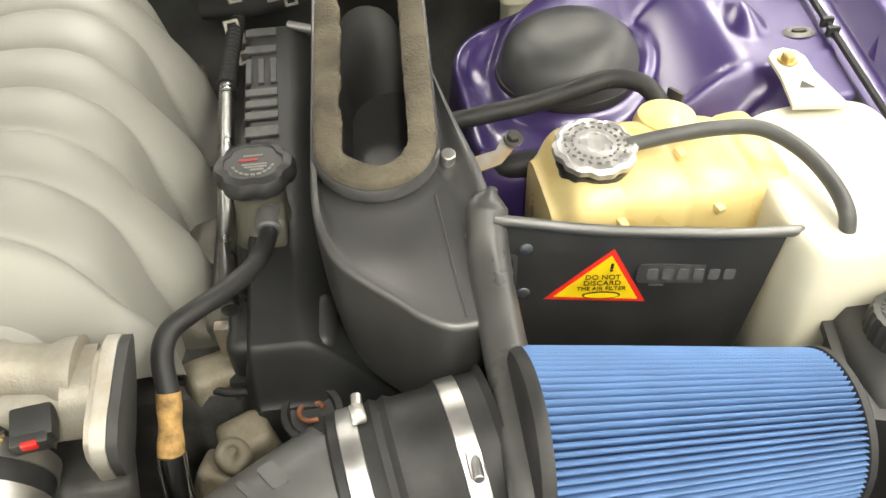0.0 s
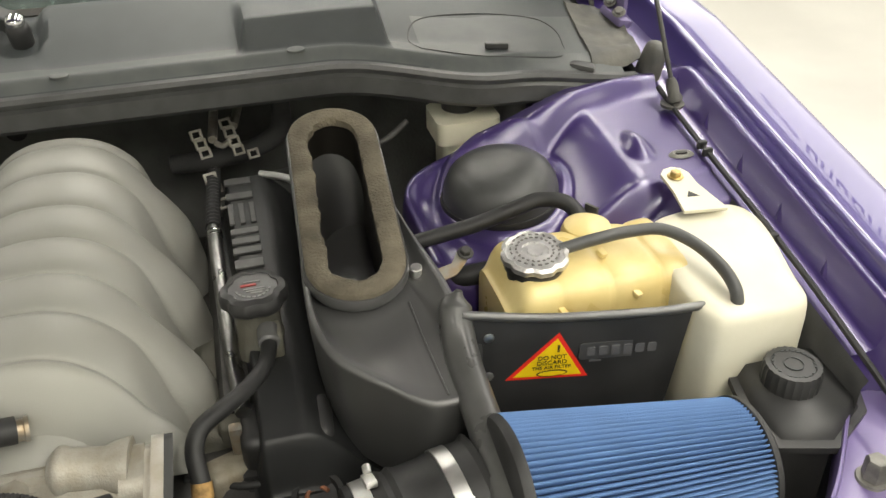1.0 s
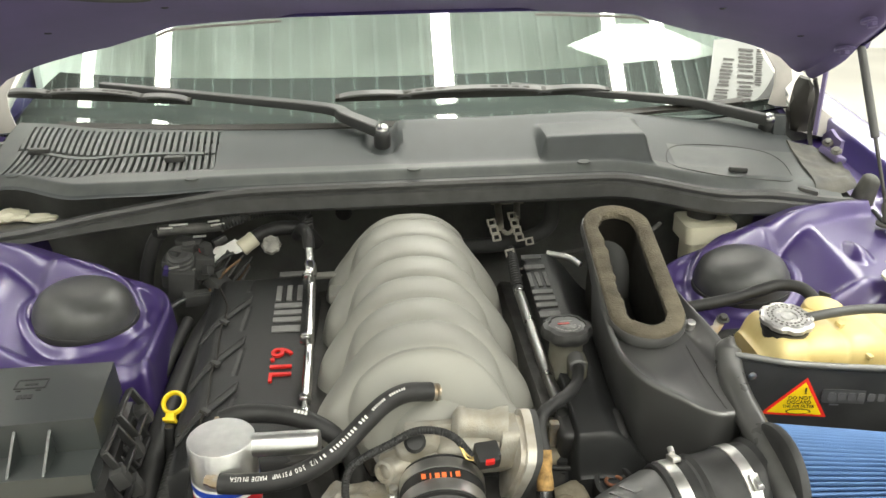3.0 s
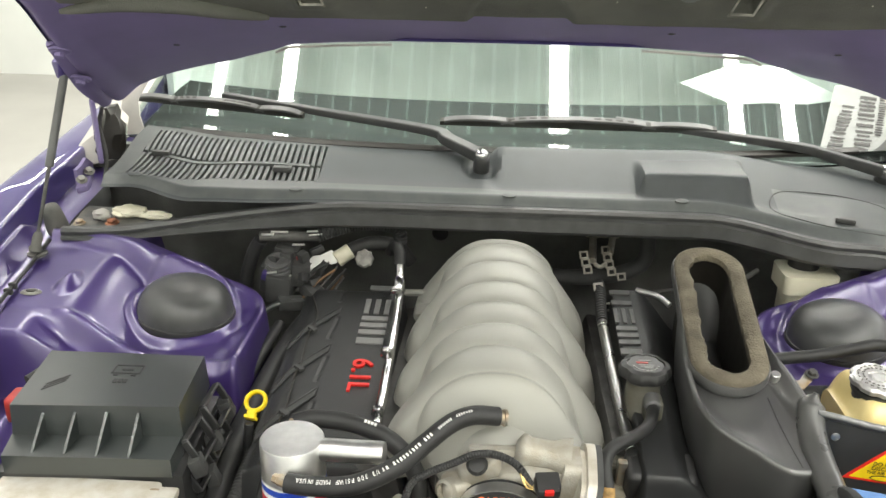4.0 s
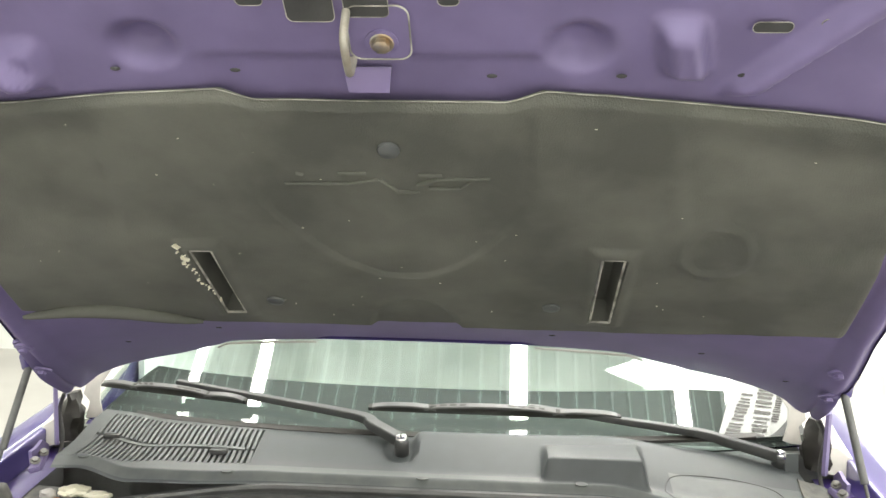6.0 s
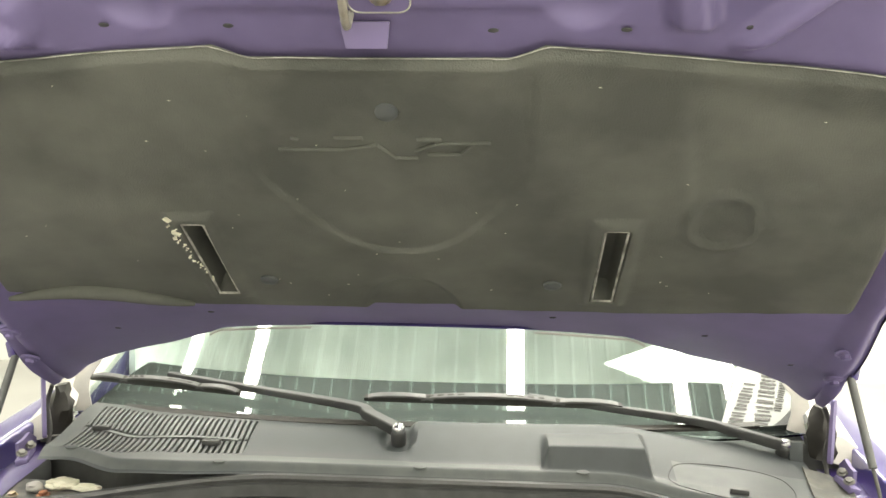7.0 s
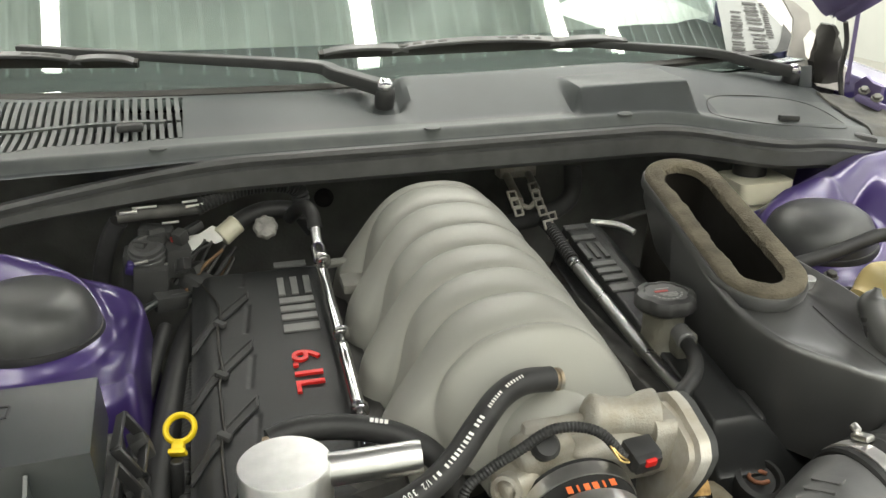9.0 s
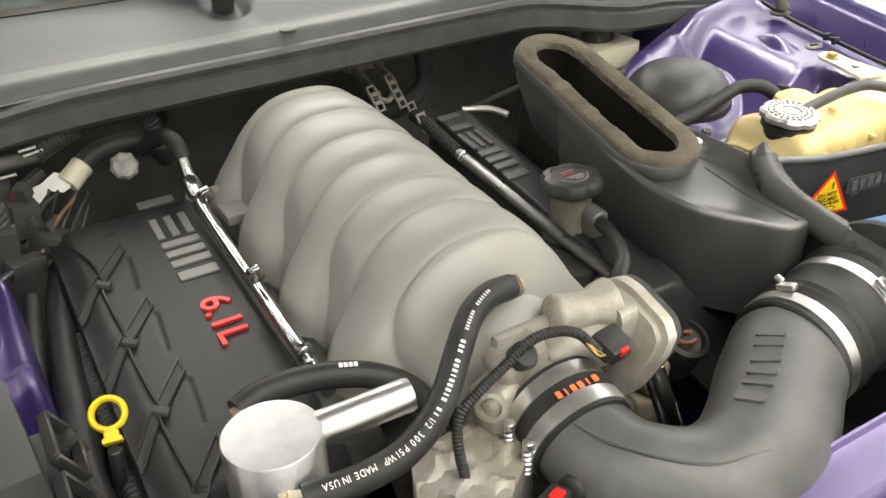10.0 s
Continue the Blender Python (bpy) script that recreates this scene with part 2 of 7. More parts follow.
def corrugated(bm, pts, r, pitch=0.006, depth=0.0012, seg=10):
    """A split loom hose: rings of changing radius along the path."""
    pts = smooth_path(pts, 12)
    dist = [0]
    for a, b in zip(pts, pts[1:]):
        dist.append(dist[-1] + (b - a).length)
    total = dist[-1]
    m = max(4, int(total / pitch * 2))
    fine, j = [], 0
    for i in range(m + 1):
        d = total * i / m
        while j < len(dist) - 2 and dist[j + 1] < d:
            j += 1
        fine.append(pts[j].lerp(pts[j + 1], (d - dist[j]) / max(1e-9, dist[j + 1] - dist[j])))
    rings = []
    for i, (p, (t, s, u)) in enumerate(zip(fine, frames_along(fine))):
        rad = r - (depth if i % 2 else 0)
        rings.append([p + rad * (math.cos(a) * s + math.sin(a) * u) for a in [2 * math.pi * q / seg for q in range(seg)]])
    return loft(bm, rings)


def along(p, q):
    """A frame at p whose z runs towards q."""
    d = Vector(q) - Vector(p)
    return Matrix.Translation(p) @ d.to_track_quat("Z", "Y").to_matrix().to_4x4()


def lathe(bm, prof, m=Matrix(), seg=24, cap0=True, cap1=True, wob=None):
    rings = []
    for r, h in prof:
        rings.append([m @ V(r * (wob(a) if wob else 1) * math.cos(a), r * (wob(a) if wob else 1) * math.sin(a), h) for a in [2 * math.pi * i / seg for i in range(seg)]])
    return loft(bm, rings, cap0, cap1)


def rod(bm, p, q, r, seg=12, bev=0.15):
    L = (Vector(q) - Vector(p)).length
    e = min(r * bev, L * 0.3)
    return lathe(bm, [(r - e, 0), (r, e), (r, L - e), (r - e, L)], along(p, q), seg)


def hexbolt(bm, p, d, r=0.006, h=0.005, washer=True):
    m = along(p, Vector(p) + Vector(d))
    if washer:
        lathe(bm, [(r * 1.35, 0), (r * 1.45, h * 0.12), (r * 1.3, h * 0.3)], m, 16)
    lathe(bm, [(r, h * 0.25), (r, h), (r * 0.8, h * 1.15)], m, 6)
    return bm


def slab(bm, c, size, m=None, bevel=0.002, seg=2, taper=1.0):
    """A bevelled block about c; taper narrows its top."""
    b2 = bmesh.new()
    g = bmesh.ops.create_cube(b2, size=1)["verts"]
    for v in g:
        k = taper if v.co.z > 0 else 1.0
        v.co = V(v.co.x * size[0] * k, v.co.y * size[1] * k, v.co.z * size[2])
    if bevel:
        bmesh.ops.bevel(b2, geom=b2.edges, offset=bevel, segments=seg, profile=0.6, affect="EDGES", clamp_overlap=True)
    mm = Matrix.Translation(c) @ (m or Matrix())
    bmesh.ops.transform(b2, matrix=mm, verts=b2.verts)
    merge(bm, b2)
    return bm


def merge(bm, b2):
    me = bpy.data.meshes.new("tmp")
    b2.to_mesh(me)
    b2.free()
    bm.from_mesh(me)
    bpy.data.meshes.remove(me)


def prism(bm, poly, h0, h1, m=Matrix(), bevel=0.0, seg=2, top=None):
    """Extrudes a flat outline; top: an outline of its own for the upper end."""
    b2 = bmesh.new()
    top = top or poly
    lo = [b2.verts.new((x, y, h0)) for x, y in poly]
    hi = [b2.verts.new((x, y, h1)) for x, y in top]
    n = len(poly)
    b2.faces.new(lo[::-1]), b2.faces.new(hi)
    for i in range(n):
        b2.faces.new((lo[i], lo[(i + 1) % n], hi[(i + 1) % n], hi[i]))
    if bevel:
        e = [e for e in b2.edges if e.is_valid and e.calc_face_angle(0) > 0.3]
        bmesh.ops.bevel(b2, geom=e, offset=bevel, segments=seg, profile=0.6, affect="EDGES", clamp_overlap=True)
    bmesh.ops.transform(b2, matrix=m, verts=b2.verts)
    merge(bm, b2)
    return bm


def rrect(w, h, r, n=5, cx=0, cy=0):
    out = []
    for qx, qy, a0 in ((1, 1, 0), (-1, 1, 90), (-1, -1, 180), (1, -1, 270)):
        for i in range(n + 1):
            a = radians(a0 + 90 * i / n)
            out.append((cx + qx * (w / 2 - r) + r * math.cos(a), cy + qy * (h / 2 - r) + r * math.sin(a)))
    return out


def sheet(bm, us, vs, fn, thick=0.0, skip=None):
    """A surface fn(u, v) over a grid; thick gives it a back, offset along the normal."""
    nu, nv = len(us), len(vs)
    P = [[Vector(fn(u, v)) for v in vs] for u in us]
    g = [[bm.verts.new(p) for p in row] for row in P]
    fs = []
    for i in range(nu - 1):
        for j in range(nv - 1):
            if skip and skip((us[i] + us[i + 1]) / 2, (vs[j] + vs[j + 1]) / 2):
                continue
            fs.append(bm.faces.new((g[i][j], g[i + 1][j], g[i + 1][j + 1], g[i][j + 1])))
    if thick:
        bm.normal_update()
        r = bmesh.ops.solidify(bm, geom=fs, thickness=thick)
    bmesh.ops.delete(bm, geom=[v for v in bm.verts if not v.link_faces], context="VERTS")
    return bm


def ss(a, b, x):
    t = min(1, max(0, (x - a) / (b - a)))
    return t * t * (3 - 2 * t)


def lin(a, b, n):
    return [a + (b - a) * i / (n - 1) for i in range(n)]


def interp(x, table):
    for (x0, y0), (x1, y1) in zip(table, table[1:]):
        if x <= x1:
            t = max(0, min(1, (x - x0) / (x1 - x0)))
            return y0 + (y1 - y0) * t
    return table[-1][1]


def text(body, size, m, material, parent, name="lettering", depth=0.0004, align="CENTER", space=1.0):
    c = bpy.data.curves.new(name, "FONT")
    c.body, c.size, c.extrude, c.align_x, c.align_y, c.space_character = body, size, depth, align, "CENTER", space
    c.materials.append(M[material])
    ob = new(name, c)
    ob.parent = parent
    ob.matrix_basis = Matrix.Translation(-origin_of(parent)) @ m
    return ob


def face_frame(p, xdir, normal):
    """A frame at p with x along xdir and z along normal."""
    z = Vector(normal).normalized()
    x = (Vector(xdir) - z * Vector(xdir).dot(z)).normalized()
    r = Matrix((x, z.cross(x), z)).transposed().to_4x4()
    return Matrix.Translation(p) @ r


def bars(bm, m, cells, h, depth=0.0006):
    """Plain bars in a row, in the frame m: (start, width) along x."""
    for x, w in cells:
        slab(bm, (0, 0, 0), (w, h, depth), m @ Matrix.Translation((x + w / 2, 0, depth / 2)), 0)
    return bm


# ---- the garage ----
X0, X1, Y0, Y1, ZC = ROOM


def block(x0, x1, y0, y1, z0, z1, bevel=0.0):
    return slab(B(), ((x0 + x1) / 2, (y0 + y1) / 2, (z0 + z1) / 2), (x1 - x0, y1 - y0, z1 - z0), None, bevel)


single("floor", block(X0 - 0.2, X1 + 0.2, Y0 - 0.2, Y1 + 0.2, -0.2, 0), "floor", "pale polished concrete garage floor", "floor", kind="structure")
for nm, b in (("wall_north", (X0 - 0.2, X1 + 0.2, Y1, Y1 + 0.2, 0, ZC)), ("wall_south", (X0 - 0.2, X1 + 0.2, Y0 - 0.2, Y0, 0, ZC)),
              ("wall_west", (X0 - 0.2, X0, Y0, Y1, 0, ZC)), ("wall_east", (X1, X1 + 0.2, Y0, Y1, 0, ZC))):
    single(nm, block(*b), "wall", "plain white garage wall", "wall", kind="structure")
bm = block(X0 - 0.2, X1 + 0.2, Y0 - 0.2, Y1 + 0.2, ZC, ZC + 0.2)
x = X0 + 0.12
while x < X1:
    prism(bm, [(x - 0.016, ZC + 0.001), (x - 0.007, ZC - 0.03), (x + 0.007, ZC - 0.03), (x + 0.016, ZC + 0.001)], -Y1, -Y0, pose(0, 0, 0, 90, 0, 0))
    x += 0.118
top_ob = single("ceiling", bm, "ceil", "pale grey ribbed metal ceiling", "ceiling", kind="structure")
# whiter rib undersides: the light the ribs catch is put into their colour
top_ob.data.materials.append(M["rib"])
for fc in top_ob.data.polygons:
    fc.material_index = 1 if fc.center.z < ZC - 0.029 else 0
# housings for all strips, the two added outer ones included
for sx, watts in STRIPS:
    bm = slab(B(), (sx, 1.7, ZC - 0.05), (0.14, 9.8, 0.04), None, 0.008)
    single("strip_light", bm, "lamp", "long white strip light on the ceiling", "ceiling light", "ceiling strip lights", loc=(sx, 1.7, ZC - 0.05))

# sign out of view; its glow is added to whiten the wing's reflection
bn = thing("mirrored_sign", (2.9, 2.4, 1.9), "white lettered sign out of view, with an added glow for its reflection", "sign")
part("housing", block(2.858, 2.97, 0.0, 5.2, 1.9, 3.24, 0.01), "lamp", bn)
part("added_glow_face", block(2.850, 2.857, 0.03, 5.17, 1.93, 3.21), "sign_face", bn, "white sign face given an added glow")
bw = random.Random(3)
for zc, hh, y0b, y1b, w in ((2.885, 0.045, 3.09, 2.73, 0.030), (2.895, 0.11, 2.67, 0.65, 0.10), (3.065, 0.13, 2.32, 0.50, 0.135)):
    yb = y0b
    while yb > y1b:
        bm = slab(B(), (2.848, yb, zc), (0.004, 0.24 * w, hh), None, 0)
        slab(bm, (2.848, yb - 0.36 * w, zc + bw.choice((-0.38, 0.0, 0.38)) * hh), (0.004, 0.5 * w, 0.22 * hh), None, 0)
        if bw.random() < 0.7:
            slab(bm, (2.848, yb - 0.7 * w, zc), (0.004, 0.2 * w, hh), None, 0)
        part("letter_bar", bm, "banner_ink", bn)
        yb -= w * 1.22

# ---- car body ----
body = thing("car", (0, 0.9, 0), "purple metallic car body with its engine bay open", "car")


def rise(y):
    """How the wing line climbs towards the rear."""
    return 0.14 * y if y < 1.1 else 0.154 + 0.06 * (y - 1.1)


FEND = [(0.650, 0.8125), (0.662, 0.8125), (0.672, 0.8135), (0.6765, 0.8165), (0.6885, 0.8450), (0.6905, 0.8485), (0.6955, 0.8495), (0.6985, 0.8480), (0.7005, 0.8435), (0.7050, 0.8430), (0.7072, 0.8545), (0.7085, 0.8595), (0.7105, 0.8613), (0.7145, 0.8620), (0.728, 0.8618), (0.744, 0.8613), (0.760, 0.8606), (0.772, 0.8597), (0.7785, 0.8580), (0.7835, 0.8535), (0.790, 0.842), (0.799, 0.815), (0.808, 0.76), (0.816, 0.65), (0.826, 0.35)]
for sgn in (1, -1):
    bm = B()

    def fend(u, k):
        px, pz = FEND[int(k)]
        if u < 0.53 and k < 9:
            px, pz = 0.7050 - 0.002 * (9 - k), 0.833 - 0.022 * (9 - k)
        if 3 <= k <= 9:
            pz += (0.8145 - pz) * ss(0.99, 1.07, u)
        flare = -0.10 * ss(0.35, -0.1, u) * ((px - 0.65) / 0.18)
        return (sgn * (px + 0.065 * u + flare), u, pz + rise(u) - 0.05 * ss(0.4, 0.0, u))

    sheet(bm, lin(0.05, 2.3, 100), list(range(9, len(FEND))), fend)
    part("fender", bm, "paint", body, angle=50)
    # gutter in the darker purple: the shade on its wall put into paint
    bm = B()
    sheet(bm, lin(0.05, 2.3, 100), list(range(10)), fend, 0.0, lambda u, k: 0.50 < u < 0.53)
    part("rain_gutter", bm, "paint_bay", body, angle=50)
    bm = B()
    prof = [(0.650, 0.813), (0.645, 0.805), (0.640, 0.60), (0.635, 0.38)]
    sheet(bm, lin(0.52, 1.25, 24), [0, 1, 2, 3], lambda u, k: (sgn * (prof[k][0] + 0.065 * u), u, prof[k][1] + rise(u)))
    part("inner_wing", bm, "matte", body)
    for i in range(5):
        u = 0.64 + i * 0.09
        bm = B()
        q = [V(sgn * (x + 0.065 * (u + dy)), u + dy, z + rise(u + dy)) for x, z, dy in ((0.6772, 0.8180, -0.006), (0.6772, 0.8180, 0.008), (0.6835, 0.8332, 0.011), (0.6752, 0.8190, 0.001))]
        vs = [bm.verts.new(c) for c in q]
        bm.faces.new((vs[0], vs[1], vs[3])), bm.faces.new((vs[1], vs[2], vs[3])), bm.faces.new((vs[2], vs[0], vs[3]))
        part("gutter_dimple", bm, "paint_bay", body)


def tower(x, y):
    """Height of the strut tower's pressed top over the plan; x is the distance from the middle of the car."""
    deck = 0.818 + 0.135 * y
    basin = 0.872 + 0.010 * ss(0.39, 0.37, x)
    s1 = ss(0.488, 0.622, x + 0.08 * (y - 0.9))
    z = basin + (deck - basin) * s1
    ridge = 0.893 + 0.075 * ss(0.36, 0.60, x)
    ry = 0.985 + 0.035 * ss(0.52, 0.70, x)
    s2 = ss(ry - 0.055, ry, y)
    back = basin + (ridge - basin) * s2
    z = 0.5 * (z + back + math.sqrt((z - back) ** 2 + 0.011 ** 2)) - 0.0055 * (1 - s1) * (1 - s2)
    z += 0.005 * math.exp(-((y - ry) / 0.012) ** 2) * ss(0.50, 0.62, x)
    z -= 0.03 * ss(ry + 0.02, ry + 0.06, y) + 0.2 * ss(ry + 0.02, ry + 0.045, y) * ss(0.60, 0.55, x)
    # front shelf, lower than the deck
    yc = 0.827 - 0.13 * (0.617 - x)
    fr = ss(yc + 0.004, yc - 0.022, y)
    z += 0.004 * math.exp(-((y - yc - 0.004) / 0.007) ** 2) * ss(0.64, 0.60, x)
    z -= 0.034 * fr * ss(0.665, 0.600, x) * ss(0.40, 0.50, x) + 0.008 * fr * ss(0.5, 0.4, x)
    z -= 0.002 * ss(yc + 0.002, yc - 0.004, y - 0.05 * (x - 0.66)) * ss(0.62, 0.66, x)
    z -= 0.10 * ss(0.79, 0.70, y) * ss(0.64, 0.56, x) + 0.09 * ss(0.785, 0.755, y)
    # teardrop pressing
    ey = (y - 0.900) / 0.036
    ex = (x - 0.640) / (0.019 * (1 - 0.35 * max(-1.0, min(1.0, ey))))
    if ex * ex + ey * ey < 1:
        z += 0.013 * (1 - ex * ex - ey * ey) ** 1.6
    # rolled inner edge with two beads, round the rear corner
    px, py = x - 0.368, ry + 0.012 - y + 0.4 * ss(0.47, 0.56, x)
    R = 0.055
    d = R - math.hypot(R - px, R - py) if px < R and py < R else min(px, py)
    z += 0.0024 * math.exp(-((d - 0.005) / 0.005) ** 2) + 0.0012 * math.exp(-((d - 0.019) / 0.005) ** 2)
    z -= 0.26 * ss(0.0, -0.024, d)
    z += 0.012 * ss(0.086, 0.070, math.hypot(x - 0.479, y - 0.918)) * ss(0.39, 0.41, x)
    # dimples of the inner wall
    for dy in (0.87, 0.935):
        z += 0.006 * math.exp(-((x - 0.395) / 0.010) ** 2 - ((y - dy) / 0.018) ** 2)
    return z


for sgn in (1, -1):
    bm = B()
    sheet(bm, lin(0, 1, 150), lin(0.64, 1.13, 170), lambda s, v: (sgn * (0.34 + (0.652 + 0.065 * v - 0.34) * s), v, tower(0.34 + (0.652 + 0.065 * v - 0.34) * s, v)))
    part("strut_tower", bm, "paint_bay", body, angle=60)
    bm = B()
    lathe(bm, [(0.0, 0.0005), (0.006, 0.001), (0.011, 0.003), (0.014, 0.002), (0.016, 0)], Matrix.Translation((sgn * 0.684, 0.871, tower(0.684, 0.871))) @ Matrix.Diagonal((1.0, 0.62, 1, 1)), 20, False, False)
    plug = part("oval_plug", bm, "nut", body, "grey oval plug with a dark slot")
    part("plug_slot", prism(B(), rrect(0.014, 0.0055, 0.0026), 0.002, 0.0036, Matrix.Translation((sgn * 0.684, 0.871, tower(0.684, 0.871)))), "ink", plug)
    bm = B()
    pts = [(sgn * (0.652 + 0.065 * q + dx), q, 0.823 + 0.14 * q + dz) for q, dx, dz in ((0.99, -0.006, 0.008), (0.93, 0, 0), (0.86, 0.001, 0), (0.78, 0.003, 0), (0.70, 0.004, 0.001), (0.60, 0.004, 0), (0.50, 0.003, -0.004))]
    tube(bm, pts, 0.0032, 8)
    for q in (0.87, 0.855, 0.70):
        slab(bm, (sgn * (0.652 + 0.065 * q), q, 0.824 + 0.14 * q), (0.012, 0.006, 0.010), None, 0.002)
    part("bonnet_cable", bm, "rubber", body)

# front crossmember: a folded purple rail that curves back to each wing
RAIL = [(0.0, 0.382), (0.2, 0.381), (0.36, 0.380), (0.46, 0.379), (0.525, 0.382), (0.585, 0.402), (0.630, 0.438), (0.675, 0.488), (0.705, 0.525), (0.728, 0.575)]
for sgn in (1, -1):
    bm = B()
    path = smooth_path([(sgn * a, b, 0.835 + 0.014 * ss(0.5, 0.72, a)) for a, b in RAIL], 6)
    fr = frames_along(path)
    half = 0.023
    prof = [(-half - 0.004, -0.03), (-half - 0.003, 0.001), (-half - 0.001, 0.0055), (-half + 0.0015, 0.005), (-half + 0.003, -0.001), (-half + 0.007, -0.002), (-0.010, -0.002), (0.008, -0.002), (half - 0.004, 0.0), (half, -0.004), (half + 0.003, -0.014), (half + 0.004, -0.08)]
    rings = []
    for p, (t, s, u) in zip(path, fr):
        s = V(t.y, -t.x, 0).normalized() * sgn
        rings.append([p + s * a + V(0, 0, b) for a, b in prof])
    loft(bm, rings, closed=False)
    part("front_rail", bm, "paint_rail", body, angle=50)
for sgn in (1, -1):
    bm = B()
    edge = [(0.50, 0.335, 0.79), (0.59, 0.372, 0.79), (0.654, 0.404, 0.79), (0.70, 0.428, 0.79), (0.743, 0.454, 0.79), (0.80, 0.50, 0.80)]
    rings = []
    for ex, ey, ez in smooth_path([V(*q) for q in edge], 4):
        rings.append([V(sgn * (ex + a * 0.5), ey - a, ez + b) for a, b in ((-0.002, -0.035), (0.0, -0.003), (0.002, 0.0), (0.03, 0.002), (0.07, -0.006), (0.12, -0.03), (0.16, -0.10))])
    loft(bm, rings, closed=False)
    part("bumper_corner", bm, "paint_rail", body, "glossy purple bumper corner")
    part("bumper_bolt", hexbolt(B(), (sgn * 0.716, 0.424, 0.791), (0, 0, 1), 0.007, 0.006), "zinc", body)
    A, Bq, C, D, E = [V(sgn * x, y, z) for x, y, z in ((0.735, 0.530, 0.80), (0.742, 0.476, 0.795), (0.700, 0.487, 0.795), (0.690, 0.474, 0.792), (0.690, 0.436, 0.790))]
    for a, b in ((A, Bq), (C, Bq), (D, E), (E, Bq), (D, C), (Bq, V(sgn * 0.75, 0.452, 0.79))):
        bm = slab(B(), (0, 0, 0), (0.004, 0.004, (b - a).length), along(a, b) @ Matrix.Translation((0, 0, (b - a).length / 2)), 0.001, 1)
        slab(bm, (0, 0, 0), (0.003, (b - a).length, 0.03), face_frame(a.lerp(b, 0.5) - V(0, 0, 0.017), V(0, 0, 1).cross(b - a), (0, 0, 1)) @ Matrix(), 0.0008, 1)
        part("brace", bm, "fuse", body, "thin black plastic brace")
bm = B()
hexbolt(bm, (0.650, 0.455, 0.838), (0, 0, 1), 0.0105, 0.024)
part("rail_bolt", bm, "nut", body, "dull steel hexagon bolt on the front rail")
bm = B()
lathe(bm, [(0.0, 0.001), (0.0095, 0.001)], Matrix.Translation((0.574, 0.397, 0.8375)), 20, False, False)
part("rail_hole", bm, "matte", body)

# bulkhead, bay floor and the dark depths round the engine
# felt set lighter than its own black to make up for missing light
single("bulkhead", block(-0.80, 0.80, 1.33, 1.35, 0.35, 1.03, 0.004), "insulation", "black sound-deadened bulkhead behind the engine", "bulkhead", kind="structure")
single("bay_floor", block(-0.75, 0.75, 0.30, 1.33, 0.38, 0.40), "matte", "dark underside of the engine bay", "undertray", kind="structure")
bm = block(-0.75, 0.75, 0.22, 0.26, 0.30, 0.80, 0.004)
part("radiator_panel", bm, "matte", body)
for sgn in (1, -1):
    b0 = slab(B(), (sgn * 0.755, 0.33, 0.76), (0.13, 0.30, 0.10), pose(0, 0, 0, 0, 0, sgn * -8), 0.012)
    lampb = single("headlamp_housing", b0, "black", "black plastic back of a headlamp beside the front rail", "headlamp", "headlamps", loc=(sgn * 0.755, 0.33, 0.70))
    for k in range(3):
        part("rib", slab(B(), (sgn * (0.72 + 0.035 * k), 0.40, 0.825), (0.006, 0.13, 0.035), pose(0, 0, 0, 0, 0, sgn * -14), 0.002), "fuse", lampb)
single("nose", block(-0.85, 0.85, 0.02, 0.20, 0.25, 0.78, 0.04), "paint", "purple nose panel below the open bonnet", "bumper", loc=(0, 0.1, 0.25))

eng = thing("engine", (0, 0.85, 0.45), "grimy dark engine block between the cylinder heads", "engine")
bm = slab(B(), (0, 0.86, 0.62), (0.34, 0.46, 0.36), None, 0.02)
part("block", bm, "dark", eng)
for sgn in (1, -1):
    bm = slab(B(), (sgn * 0.20, 0.85 + (0.035 if sgn > 0 else 0), 0.755), (0.17, 0.37 if sgn > 0 else 0.44, 0.15), pose(0, 0, 0, 0, sgn * 12, 0), 0.012)
    part("cylinder_head", bm, "dark", eng)
bm = slab(B(), (0.152, 0.610, 0.762), (0.048, 0.040, 0.052), pose(0, 0, 0, 12, -8, 18), 0.010, 3, 0.85)
part("head_casting", slab(B(), (0.128, 0.655, 0.78), (0.05, 0.035, 0.06), pose(0, 0, 0, 0, 6, 25), 0.012, 3), "tan", eng)
slab(bm, (0.128, 0.588, 0.742), (0.040, 0.030, 0.050), pose(0, 0, 0, -10, 15, -20), 0.008, 3)
lathe(bm, [(0.014, -0.02), (0.014, 0.004), (0.011, 0.007), (0.006, 0.007), (0.005, 0.003), (0.0, 0.003)], along((0.143, 0.590, 0.778), (0.141, 0.578, 0.792)), 22)
for v in bm.verts:
    v.co += 0.0022 * V(noise.noise(v.co * 70), noise.noise(v.co * 70 + V(9, 0, 0)), noise.noise(v.co * 70 + V(0, 9, 0)))
part("front_casting", bm, "tan", eng, "stained cast front cover", 120)
bm = slab(B(), (0.142, 0.668, 0.815), (0.012, 0.010, 0.06), pose(0, 0, 0, 8, 0, 0), 0.003)
part("front_stud", bm, "zinc", eng, "dull upright metal stud")
bm = lathe(B(), [(0.024, -0.04), (0.025, 0.0), (0.024, 0.006), (0.019, 0.008), (0.017, 0.002), (0.0, 0.0)], Matrix.Translation((0.205, 0.612, 0.788)) @ pose(0, 0, 0, 25, 0, 0), 26)
part("pulley_hub", bm, "rubber", eng, "dark round pulley hub")
